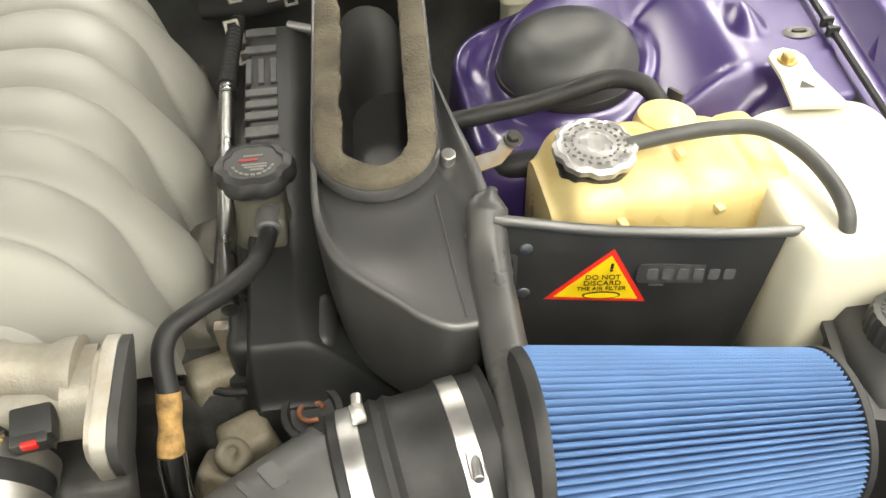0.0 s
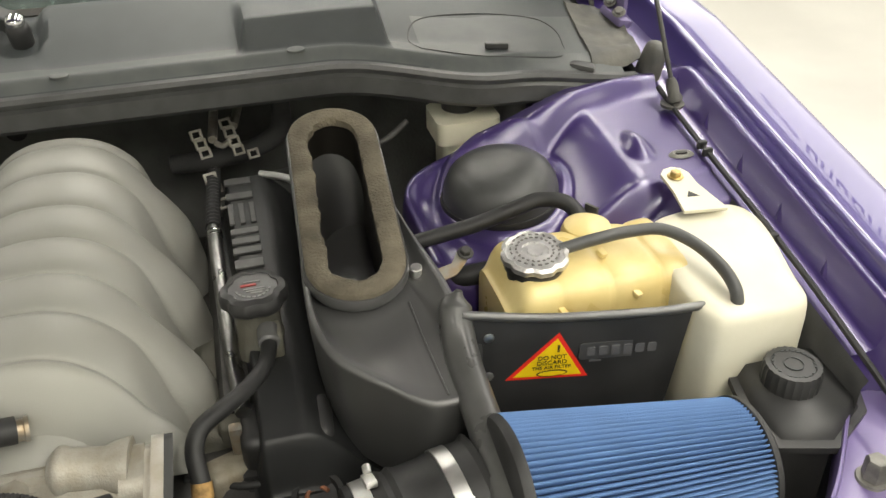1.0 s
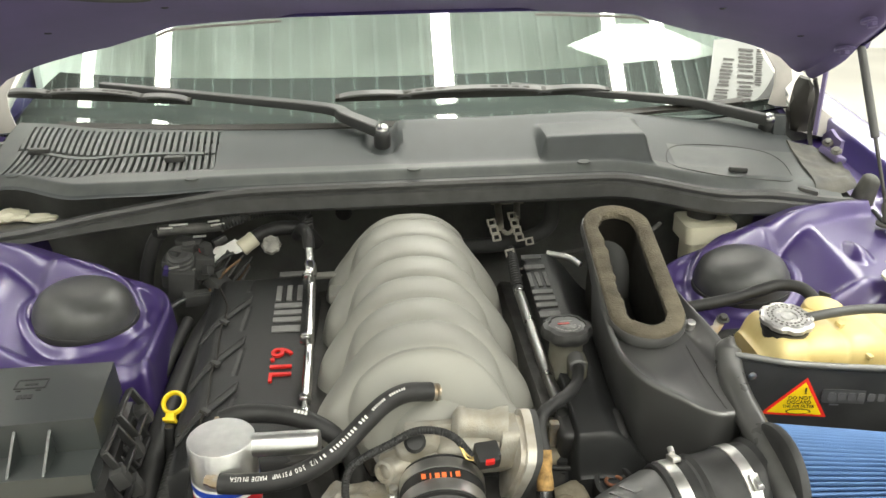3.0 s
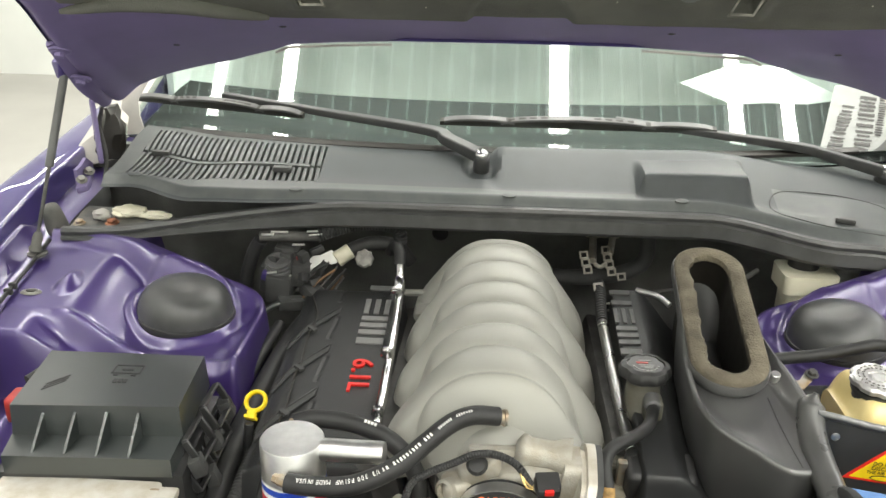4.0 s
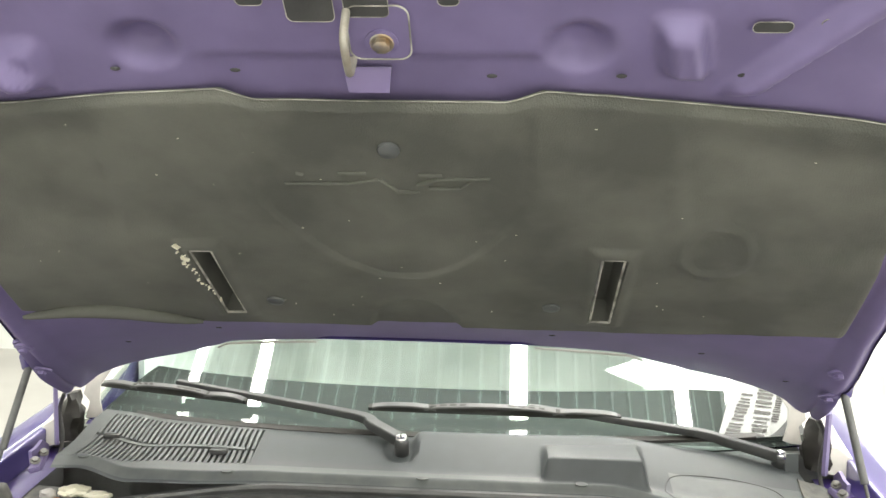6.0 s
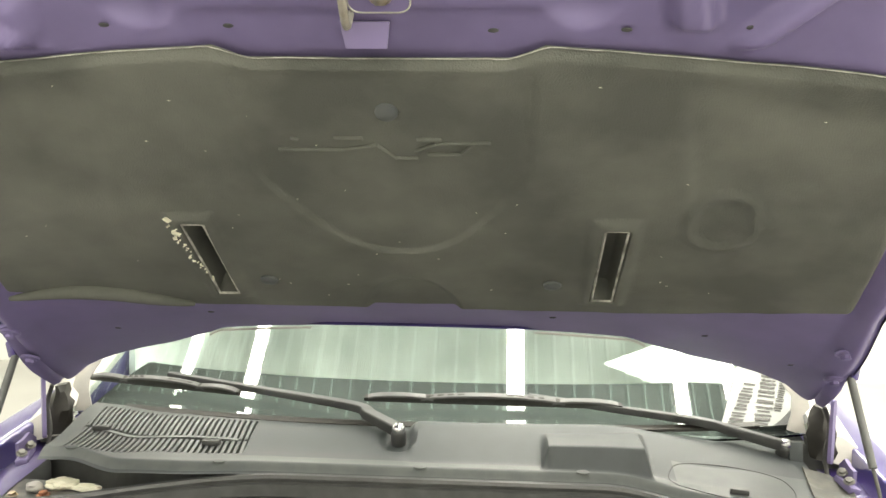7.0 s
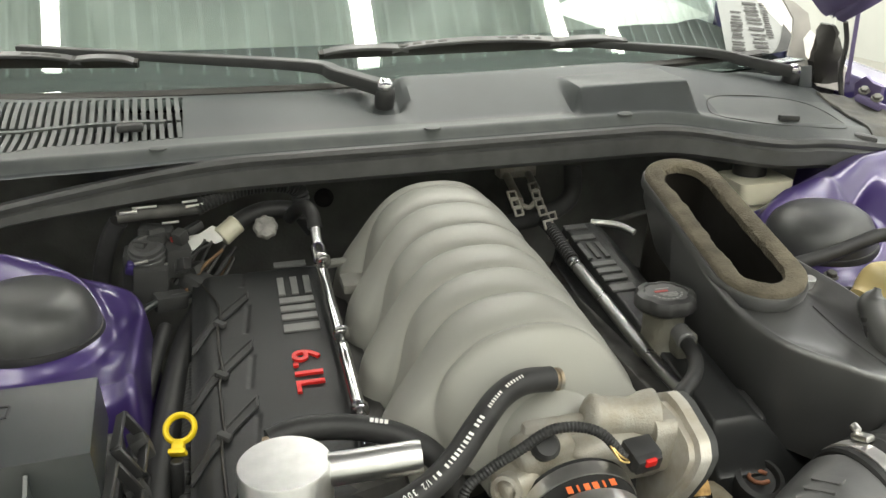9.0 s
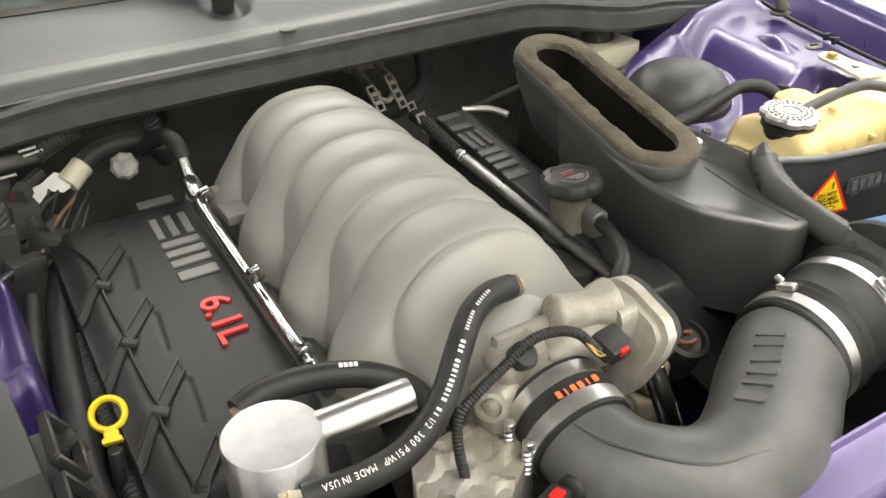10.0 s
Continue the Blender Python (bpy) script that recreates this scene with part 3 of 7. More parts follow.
bm = tube(B(), [V(0.205 + 0.010 * math.cos(k), 0.610 + 0.009 * math.sin(k), 0.793) for k in lin(0.3, 5.2, 8)], 0.0022, 8)
part("hub_rust", bm, "rust", eng, "rusty ring inside the hub")
bm = slab(B(), (0.045, 0.575, 0.79), (0.06, 0.07, 0.06), pose(0, 0, 0, 0, 10, 12), 0.015, 3)
part("front_cover", bm, "dark", eng, "dark grimy timing cover")
bm = B()
fo = [(-0.152, 0.532), (-0.090, 0.497), (-0.042, 0.535), (-0.072, 0.572), (-0.128, 0.584)]
prism(bm, fo, 0.77, 0.838, Matrix(), 0.004)
sheet(bm, lin(0, 1, 22), lin(0, 1, 18), lambda p, q: (lambda u, v: (u, v, 0.840 + 0.010 * noise.noise(V(u * 55, v * 55, 2)) + 0.004 * noise.noise(V(u * 140, v * 140, 5)) - 0.1 * max(0, u + 0.075)))(-0.150 + 0.062 * p + 0.024 * q + 0.042 * p * q, 0.533 - 0.035 * p + 0.050 * q + 0.022 * p * q))
part("foil_shield", bm, "alu", eng, "crumpled dirty foil heat shield")
bm = slab(B(), (0.116, 0.768, 0.800), (0.036, 0.17, 0.046), pose(0, 0, 0, 0, 14, 0), 0.012, 3)
slab(bm, (0.112, 0.735, 0.815), (0.030, 0.05, 0.036), pose(0, 0, 0, 0, 20, 8), 0.010, 3)
for v in bm.verts:
    v.co += 0.003 * V(noise.noise(v.co * 50), noise.noise(v.co * 50 + V(9, 0, 0)), noise.noise(v.co * 50 + V(0, 9, 0)))
part("runner_foot", bm, "neck", eng, "stained casting under the intake runners", 120)
part("head_front", slab(B(), (0.160, 0.694, 0.790), (0.075, 0.022, 0.075), pose(0, 0, 0, 10, 6, -4), 0.008, 3), "neck", eng, "stained front face of the cylinder head")
part("head_flange", slab(B(), (0.09, 0.95, 0.80), (0.02, 0.30, 0.06), None, 0.006), "alu", eng)
part("head_flange", slab(B(), (-0.13, 0.86, 0.80), (0.02, 0.36, 0.05), None, 0.006), "alu", eng)

# ---- windscreen ----
def screen(x, v, off=0.0):
    """The glass: v metres up the slope from its lower edge."""
    sweep = 0.16 * (abs(x) / 0.7) ** 2.4
    y = 1.215 + sweep * 0.75 + v * 0.88
    z = 1.062 - sweep * 0.02 + v * 0.475 - 0.03 * (x / 0.7) ** 2 * v
    return V(x, y - off * 0.475, z + off * 0.88)


bm = B()
sheet(bm, lin(-0.74, 0.74, 36), lin(-0.02, 0.85, 14), lambda u, v: screen(u * (1 - 0.16 * v), v), 0.005)
glass = single("windscreen", bm, "glass", "green-tinted curved windscreen glass", "windscreen", loc=(0, 1.25, 1.06))
glass.visible_shadow = False
for sgn in (1, -1):
    bm = B()
    rings = []
    for v in lin(-0.05, 0.85, 10):
        c = screen(sgn * 0.74 * (1 - 0.16 * v), v)
        rings.append([c + V(sgn * a, 0, b) + V(0, b * 0.2, 0) for a, b in ((-0.02, 0.008), (0.0, 0.014), (0.03, 0.012), (0.06, -0.01), (0.07, -0.05), (-0.01, -0.03))])
    loft(bm, rings)
    part("windscreen_pillar", bm, "pillar", body)
bm = B()
sheet(bm, lin(-0.72, 0.72, 20), lin(0, 1, 8), lambda u, v: (u, 1.205 + v * 0.425 + 0.13 * abs(u / 0.7) ** 2.4, 1.026 + 0.049 * math.sin(v * 1.6) - 0.05 * ss(0.9, 1, v)), 0.01)
single("dashboard", bm, "dash", "dark grey dashboard behind the windscreen", "dashboard", loc=(0, 1.4, 1.0))
bm = B()
sheet(bm, lin(-0.66, 0.66, 12), lin(0, 1, 6), lambda u, v: (u, 1.96 + v * 1.0, 1.47 + 0.03 * v), 0.02)
part("roof", bm, "paint", body)
# pale backing: the lit cabin behind the glass is put into its colour
single("cabin_rear", block(-0.8, 0.8, 2.9, 2.95, 0.6, 1.5), "cabin", "pale rear of the car cabin", "cabin", loc=(0, 2.9, 0.6))
for sgn in (1, -1):
    # side panel added only to keep the glass pale towards its ends
    part("cabin_side_backing", block(min(sgn * 0.775, sgn * 0.79), max(sgn * 0.775, sgn * 0.79), 1.75, 2.89, 0.6, 1.46), "cabin", body, "added pale backing panel inside the cabin")
    bm = block(min(sgn * 0.80, sgn * 0.82), max(sgn * 0.80, sgn * 0.82), 1.5, 2.95, 0.6, 1.10)
    part("door_top", bm, "paint", body)
# white polygon behind the glass stands in for a bright reflection
bm = B()
pts = [(0.37, 1.66, 1.108), (0.48, 1.66, 1.152), (0.56, 1.655, 1.15), (0.72, 1.65, 1.085), (0.52, 1.64, 1.055)]
lo, hi = [bm.verts.new(q) for q in pts], [bm.verts.new((q[0], q[1] + 0.002, q[2])) for q in pts]
bm.faces.new(lo), bm.faces.new(hi[::-1])
for i in range(5):
    bm.faces.new((lo[i], lo[(i + 1) % 5], hi[(i + 1) % 5], hi[i]))
single("glass_highlight", bm, "white", "white sheet standing in for a bright reflection in the glass", "paper", loc=(0.53, 1.64, 1.055))
bm = B()
sheet(bm, lin(0, 1, 8), lin(0, 1, 4), lambda a, b: screen(0.645 + (0.726 - 0.645) * a, 0.001 + 0.075 * a ** 1.3 * b, 0.0082))
part("corner_frit", bm, "matte", glass, "black edge print in the glass corner")
# mirror image of the lettered sign, painted as a sheet with bars
wsk = thing("sign_reflection", screen(0.63, 0.06), "reflection of the lettered sign painted as a sheet on the windscreen corner", "sticker")
bm = B()
sheet(bm, lin(0, 1, 10), lin(0.002, 0.19, 8), lambda f, v: screen((0.540 + 0.42 * v) * (1 - f) + (0.728 - 0.05 * v) * f, v, 0.006), 0.001)
part("sheet", bm, "reflection_grey", wsk)
bl = random.Random(4)
for u0, u1, v0, v1, big in ((0.572, 0.636, 0.012, 0.134, 1.0), (0.624, 0.686, 0.004, 0.160, 1.25), (0.668, 0.716, 0.040, 0.146, 0.6)):
    v = v0
    while v < v1:
        h = big * bl.choice((0.004, 0.0055, 0.007))
        w = big * bl.choice((0.024, 0.027, 0.020))
        bm = B()
        sheet(bm, [-0.5, 0.5], [v, v + h], lambda q, vv: screen(u0 + (u1 - u0) * (vv - v0) / (v1 - v0) + q * w, vv - 0.25 * q * w, 0.0075))
        part("letter_bar", bm, "ink", wsk)
        v += h + big * bl.choice((0.0035, 0.0045, 0.008))

# ---- cowl panel ----
def seal_line(x):
    """The rubber seal in front of the cowl: its y and z."""
    a = ss(0.30, 0.52, x)
    b = ss(0.45, 0.70, -x)
    return 1.065 - 0.035 * a - 0.012 * b, 1.017 - 0.026 * a - 0.022 * ss(0.52, 0.72, x) - 0.006 * b


def lip(x):
    """Front edge of the cowl: its y and z; it swings back towards the slotted end."""
    y, z = seal_line(x)
    return y - 0.016 * ss(0.26, 0.42, -x) + 0.062 * ss(0.50, 0.63, -x), z + 0.006 * ss(0.50, 0.63, -x)


def ramp(a, b, x, r=0.05):
    """A straight rise from 0 to 1 between a and b with short rounded ends."""
    t = (x - a) / (b - a)
    soft = lambda q: 0.5 * (q + math.sqrt(q * q + r * r))
    return soft(t) - soft(t - 1)


def cowl(x, v):
    """Surface of the cowl over x and a depth v from 0 (front) to 1 (under the glass)."""
    yf, zf = lip(x)
    rear = screen(x, 0.012)
    y = yf + (rear.y + 0.01 - yf) * v
    plate = ss(-0.032, -0.014, x) * ss(0.62, 0.44, x)
    ledge = zf + 0.004 + 0.016 * ss(0, 0.12, v)
    low = ledge + 0.020 * ss(0.1, 0.8, v) + 0.012 * ss(0.3, 1, v)
    high = ledge + 0.046 * ramp(0.27, 0.78, v) - 0.010 * ramp(0.82, 1.0, v)
    z = low + (high - low) * plate
    # raised rectangular pad on the ramp
    blk = ss(0.201, 0.217, x) * ss(0.390, 0.374, x)
    z = max(z, z + (1.073 - z) * blk * ramp(0.13, 0.26, v, 0.12)) if 0.10 < v < 0.72 else z
    # hollow round the wiper pivot
    d = math.hypot(x + 0.046, y - 1.166)
    z -= 0.010 * ss(0.035, 0.02, d)
    z = min(z, rear.z - 0.004) if v > 0.93 else z
    return V(x, y, z)


VX0, VX1 = -0.640, -0.312


def vent_v(x):
    return 0.27 - 0.15 * ss(-0.46, -0.62, x), 0.84


cw = thing("cowl_panel", (0, 1.12, 1.0), "weathered dark grey plastic cowl panel with a slotted air inlet", "cowl panel")
bm = B()
us = sorted(set(lin(-0.672, 0.685, 180) + [VX0, VX1, 0.203, 0.2055, 0.208, 0.2105, 0.213, 0.378, 0.3805, 0.383, 0.3855, 0.388, -0.03, -0.02]))
sheet(bm, us, sorted(set(lin(0, 1, 90) + [0.02, 0.04, 0.24, 0.26])), cowl, 0.0,
      skip=lambda u, v: VX0 < u < VX1 and vent_v(u)[0] < v < vent_v(u)[1])
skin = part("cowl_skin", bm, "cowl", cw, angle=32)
# paler ledge and rear edge: light on the level faces put into the colour
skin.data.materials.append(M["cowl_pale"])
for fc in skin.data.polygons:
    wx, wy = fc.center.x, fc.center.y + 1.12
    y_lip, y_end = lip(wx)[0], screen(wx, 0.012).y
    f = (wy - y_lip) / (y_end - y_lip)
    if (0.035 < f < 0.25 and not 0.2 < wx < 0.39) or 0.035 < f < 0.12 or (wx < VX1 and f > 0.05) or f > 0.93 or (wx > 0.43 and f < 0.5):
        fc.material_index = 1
bm = B()
sheet(bm, lin(VX0 - 0.01, VX1 + 0.01, 20), lin(0.15, 0.88, 10), lambda u, v: cowl(u, v) + V(0, 0, -0.016 - 0.01 * math.sin((v - 0.15) / 0.73 * math.pi)))
part("vent_tray", bm, "matte", cw)
n = 31
for i in range(n):
    u = VX0 + (VX1 - VX0) * (i + 0.5) / n
    for k, (a, b) in enumerate(((vent_v(u)[0] - 0.01, 0.47), (0.50, 0.85))):
        bm = B()
        w = 0.0029
        rings = []
        for v in lin(a, b, 6):
            bend = 0.030 * min(0.0, v - 0.5) * ss(-0.33, -0.6, u) + 0.010 * (0.5 - v)
            c = cowl(u, v) + V(bend, 0, 0.0005)
            rings.append([c + V(-w, 0, 0), c + V(w, 0, 0), c + V(w * 0.8, 0, -0.012), c + V(-w * 0.8, 0, -0.012)])
        loft(bm, rings)
        part("slat", bm, "cowl_pale", cw)
bm = B()
rings = []
for u in lin(VX0 + 0.02, VX1 - 0.02, 24):
    v = 0.485 - 0.05 * math.sin((u - VX0) / (VX1 - VX0) * 6.2) * 0.6
    c = cowl(u, v)
    rings.append([c + V(0, -0.006, 0.001), c + V(0, 0.006, 0.001), c + V(0, 0.005, -0.01), c + V(0, -0.005, -0.01)])
loft(bm, rings)
part("vent_rib", bm, "cowl_pale", cw)
for u, v in ((-0.60, 0.46), (-0.375, 0.42)):
    bm = slab(B(), cowl(u, v) + V(0, 0, 0.003), (0.032, 0.014, 0.010), None, 0.003)
    part("vent_clip", bm, "black", cw)
bm = slab(B(), (0.523, 1.077, cowl(0.523, 0.19).z + 0.004), (0.030, 0.008, 0.008), pose(0, 0, 0, 0, 4, -10), 0.002)
part("cowl_clip", bm, "black", cw)
seam = [(0.425, 0.16), (0.415, 0.27), (0.43, 0.43), (0.47, 0.50), (0.54, 0.50), (0.605, 0.46), (0.625, 0.36), (0.62, 0.22), (0.605, 0.09), (0.56, 0.08), (0.49, 0.11), (0.425, 0.16)]
bm = tube(B(), [cowl(u, v) + V(0, 0, 0.0002) for u, v in seam], 0.0007, 6, 8)
part("panel_seam", bm, "matte", cw, "dark seam round the access panel")
def corner_skin(x, y):
    """Dirty flap that carries the cowl on to the wing's rear corner."""
    yf, zf = lip(x)
    v = max(0.0, (y - yf) / (screen(x, 0.012).y + 0.01 - yf))
    z = cowl(min(x, 0.68), v).z + 0.004 + 0.0035 * noise.noise(V(x * 45, y * 45, 1)) + 0.0012 * noise.noise(V(x * 150, y * 150, 4))
    return V(x, y, z + 0.010 * ss(0.715, 0.735, x) - 0.012 * ss(1.052, 1.036, y))


bm = B()
sheet(bm, lin(0, 1, 24), lin(0, 1, 34), lambda a, b: corner_skin(0.642 + 0.030 * b + (0.074 - 0.014 * b) * a, 1.036 + 0.014 * a + (0.184 - 0.05 * a) * b), 0.003)
part("cowl_corner", bm, "dust", cw, "dirt-stained grey flap at the end of the cowl")
part("corner_fold", slab(B(), (0.628, 1.045, 0.985), (0.034, 0.020, 0.014), pose(0, 0, 0, 0, 10, -25), 0.005), "black", cw)
part("corner_riser", slab(B(), (0.670, 1.252, 1.030), (0.026, 0.006, 0.045), pose(0, 0, 0, -8, 0, 8), 0.002), "cowl", cw)
for u in (-0.34, 0.0, 0.27, -0.62):
    bm = lathe(B(), [(0.011, 0), (0.0105, 0.0022), (0.006, 0.003), (0.0, 0.003)], Matrix.Translation(cowl(u, 0.10) + V(0, 0, 0.0)) @ pose(0, 0, 0, 12, 0, 0) @ Matrix.Diagonal((1, 0.6, 1, 1)), 18)
    # pale plastic puts the rivet heads' highlight into their colour
    part("push_rivet", bm, "cowl_pale", cw)
bm = B()
rings = []
for u in lin(-0.60, 0.62, 60):
    rings.append([screen(u, 0.000, 0.003), screen(u, 0.002, 0.008), screen(u, 0.014, 0.0075), screen(u, 0.017, 0.0055)])
loft(bm, rings, closed=False)
part("glass_seal", bm, "ink", cw, "black rubber strip along the foot of the glass")
# bulb seal that hangs from the cowl's front edge
seal = B()
rings = []
for u in lin(-0.70, 0.70, 70):
    yf, zf = seal_line(u)
    k = ss(-0.22, -0.66, u)
    yf, zf = yf - 0.040 * k, zf - 0.034 * k
    rings.append([V(u, yf + a, zf + (b if b > -0.007 else -0.007 + (b + 0.007) * (1 - 0.72 * k))) for a, b in ((0.004, 0.006), (-0.004, 0.005), (-0.007, 0.0), (-0.006, -0.004), (-0.0045, -0.0065), (-0.009, -0.010), (-0.010, -0.030), (-0.004, -0.036), (0.010, -0.034), (0.012, -0.004))])
loft(seal, rings)
part("front_seal", seal, "bulb", cw, "dark rubber seal under the cowl edge", 30)


# ---- wipers ----
def wiper(piv, bend, end, b0, b1, label):
    w = thing("wiper", piv, label, "wiper", "windscreen wipers")
    bm = lathe(B(), [(0.0135, -0.02), (0.0140, 0.0), (0.0130, 0.007), (0.010, 0.010), (0.006, 0.011)], Matrix.Translation(piv) @ pose(0, 0, 0, 22, 0, 0), 22)
    part("pivot_cap", bm, "black", w)
    bm = lathe(B(), [(0.0118, 0), (0.0114, 0.004), (0.0095, 0.0075), (0.006, 0.0098), (0.003, 0.0108), (0.0, 0.011)], along(Vector(piv) + V(0, -0.004, 0.010), Vector(piv) + V(0, -0.04, 0.11)), 18)
    part("pivot_nut", bm, "chrome", w, "bright domed pivot cap")
    bm = B()
    path = smooth_path([Vector(piv) + V(0, 0, 0.004), Vector(piv).lerp(Vector(bend), 0.6) + V(0, 0, 0.002), bend, Vector(bend).lerp(Vector(end), 0.5), end], 8)
    rings = []
    for i, (p, (t, s, u)) in enumerate(zip(path, frames_along(path))):
        k = i / (len(path) - 1)
        wd = 0.0128 - 0.0052 * ss(0.3, 1.0, k)
        hh = 0.012 - 0.006 * k
        rings.append([p + s * a * wd + u * b * hh for a, b in ((-0.8, -0.6), (-1, 0.2), (-0.96, 0.85), (-0.82, 1), (0.82, 1), (0.96, 0.85), (1, 0.2), (0.8, -0.6))])
    loft(bm, rings)
    part("arm", bm, "wiper", w)
    b0, b1 = Vector(b0), Vector(b1)
    up, side = V(0, -0.45, 0.9), (b1 - b0).normalized()
    deep = up.cross(side)
    bm = B()
    rr = []
    for f in lin(0, 1, 13):
        c = b0.lerp(b1, f) + up * 0.002
        h = 0.005 + 0.006 * math.sin(f * math.pi) ** 0.6
        rr.append([c + deep * 0.002 - up * 0.006, c - deep * 0.002 - up * 0.006, c - deep * 0.0055 + up * 0.2 * h, c - deep * 0.005 + up * h, c + deep * 0.005 + up * h, c + deep * 0.0055 + up * 0.2 * h])
    loft(bm, rr)
    part("blade_rubber", bm, "ink", w)
    for a, b, h in ((0.015, 0.27, 0.007), (0.22, 0.78, 0.012), (0.73, 0.985, 0.007)):
        p, q = b0.lerp(b1, a), b0.lerp(b1, b)
        rr = []
        for f in lin(0, 1, 11):
            c = p.lerp(q, f) + up * (0.006 + h * math.sin(f * math.pi) ** 0.55)
            rr.append([c - deep * 0.0055 - up * 0.003, c - deep * 0.0060, c - deep * 0.005 + up * 0.0018, c + deep * 0.005 + up * 0.0018, c + deep * 0.0060, c + deep * 0.0055 - up * 0.003])
        bow = part("blade_frame", loft(B(), rr), "satin", w)
        if b - a > 0.4:
            for f in (0.07, 0.14, 0.21, 0.28, 0.62, 0.69, 0.76, 0.83):
                c = p.lerp(q, f) + up * (0.006 + h * math.sin(f * math.pi) ** 0.55 + 0.0014)
                part("spine_slot", slab(B(), (0, 0, 0), (0.013, 0.0045, 0.0016), face_frame(c, side, up), 0.0004, 1), "ink", bow)
    return w


wiper((-0.046, 1.166, 1.068), (-0.141, 1.236, 1.097), (-0.53, 1.345, 1.124), (-0.711, 1.386, 1.104), (-0.368, 1.285, 1.104), "black windscreen wiper parked on the glass beside the slotted inlet")
wiper((0.652, 1.262, 1.036), (0.500, 1.274, 1.078), (0.186, 1.286, 1.114), (-0.122, 1.264, 1.106), (0.36, 1.282, 1.100), "black windscreen wiper parked on the glass beside the hinge")

# ---- bonnet ----
def hood_p(x, q, off=0.0):
    """Underside of the open bonnet: q runs forward from the rear edge; off lifts along its normal."""
    z = 1.238 + 0.36 * q + 0.415 * q * q if q < 0.6 else 1.6034 + 0.858 * (q - 0.6)
    slope = 0.36 + 0.83 * min(q, 0.6)
    z -= 0.075 * (abs(x) / 0.69) ** 4
    n = V(0, slope, 1).normalized()
    return V(x, 1.17 - q, z) + n * off


def rear_q(x):
    return interp(abs(x), [(0, 0.088), (0.18, 0.086), (0.345, 0.070), (0.368, 0.046), (0.46, -0.012), (0.58, -0.036), (0.66, -0.072), (0.70, -0.098), (0.76, -0.11)])


def widen(x, q):
    """The bonnet tapers towards its nose; only the outer part of each half follows."""
    w = interp(q, [(-0.11, 0.713), (0.01, 0.690), (0.13, 0.668), (0.21, 0.650), (0.30, 0.630), (0.47, 0.612), (0.82, 0.60)])
    w += (0.018 if x > 0 else -0.004) * ss(-0.05, 0.2, q)
    ax = abs(x)
    return x if ax < 0.5 else math.copysign(0.5 + (ax - 0.5) * (w - 0.5) / 0.182, x)


HF = 0.82
hd = thing("bonnet", (0, 1.2, 1.2), "open purple bonnet with a dark felt pad under it", "bonnet")


S0, S1, SLOT_SHIFT = Vector((0.268, 0.261)), Vector((0.266, 0.422)), 0.003


def slot_uv(x, q):
    c, d = (S0 + S1) / 2, (S1 - S0).normalized()
    r = Vector((x, q)) - c
    return r.x * d.y - r.y * d.x, r.dot(d)


def inner(x, t):
    q = rear_q(x) + (HF - rear_q(x)) * t
    off = 0.0
    ax = abs(x)
    # two round pressings, a wedge and the stiffening swages of the front frame
    d = math.hypot((x - 0.198 if x > 0 else x + 0.230) / 0.040, (q - 0.679) / 0.026)
    off += 0.022 * ss(1.02, 0.25, d)
    off -= 0.018 * ss(0.021, 0.006, abs((ax - 0.367) - 1.05 * (q - 0.655))) * ss(0.635, 0.655, q)
    off -= 0.024 * ss(0.027, 0.011, abs(x - 0.296 + 0.35 * (q - 0.683))) * ss(0.654, 0.668, q) * ss(0.714, 0.698, q)
    off -= 0.014 * ss(-0.328, -0.352, x) * ss(0.644, 0.658, q) * ss(0.694, 0.678, q)
    off += 0.005 * ss(0.674, 0.664, q) * ss(0.20, 0.16, ax)
    off -= 0.010 * ss(0.62, 0.655, ax) - 0.014 * ss(0.66, 0.682, ax)
    return hood_p(widen(x, q), q, off)


bm = B()
sheet(bm, lin(-0.682, 0.682, 250), lin(0, 1, 190), inner, 0.0, lambda x, t: max(abs(slot_uv(abs(x - SLOT_SHIFT), rear_q(x) + (HF - rear_q(x)) * t)[0]) - 0.019, abs(slot_uv(abs(x - SLOT_SHIFT), rear_q(x) + (HF - rear_q(x)) * t)[1]) - 0.085) < 0)
part("inner_panel", bm, "paint_in", hd, "purple painted inner bonnet panel", 55)
bm = B()
sheet(bm, lin(-0.692, 0.692, 40), lin(-0.004, 1.01, 30), lambda x, t: hood_p(widen(x, rear_q(x) + (HF - rear_q(x)) * t), rear_q(x) + (HF - rear_q(x)) * t, 0.03 + 0.02 * math.sin(min(1, max(0, t)) * math.pi)))
part("outer_skin", bm, "paint", hd, angle=55)
bm = B()
us = lin(-0.682, 0.682, 60)
lo = [hood_p(widen(u, rear_q(u)), rear_q(u)) for u in us]
hi = [hood_p(widen(u, rear_q(u)), rear_q(u) - 0.004, 0.03) for u in us]
sheet(bm, list(range(60)), [0, 0.5, 1], lambda i, k: lo[i].lerp(hi[i], k) + V(0, 0.006 * math.sin(k * math.pi), 0))
part("rear_lip", bm, "paint", hd)
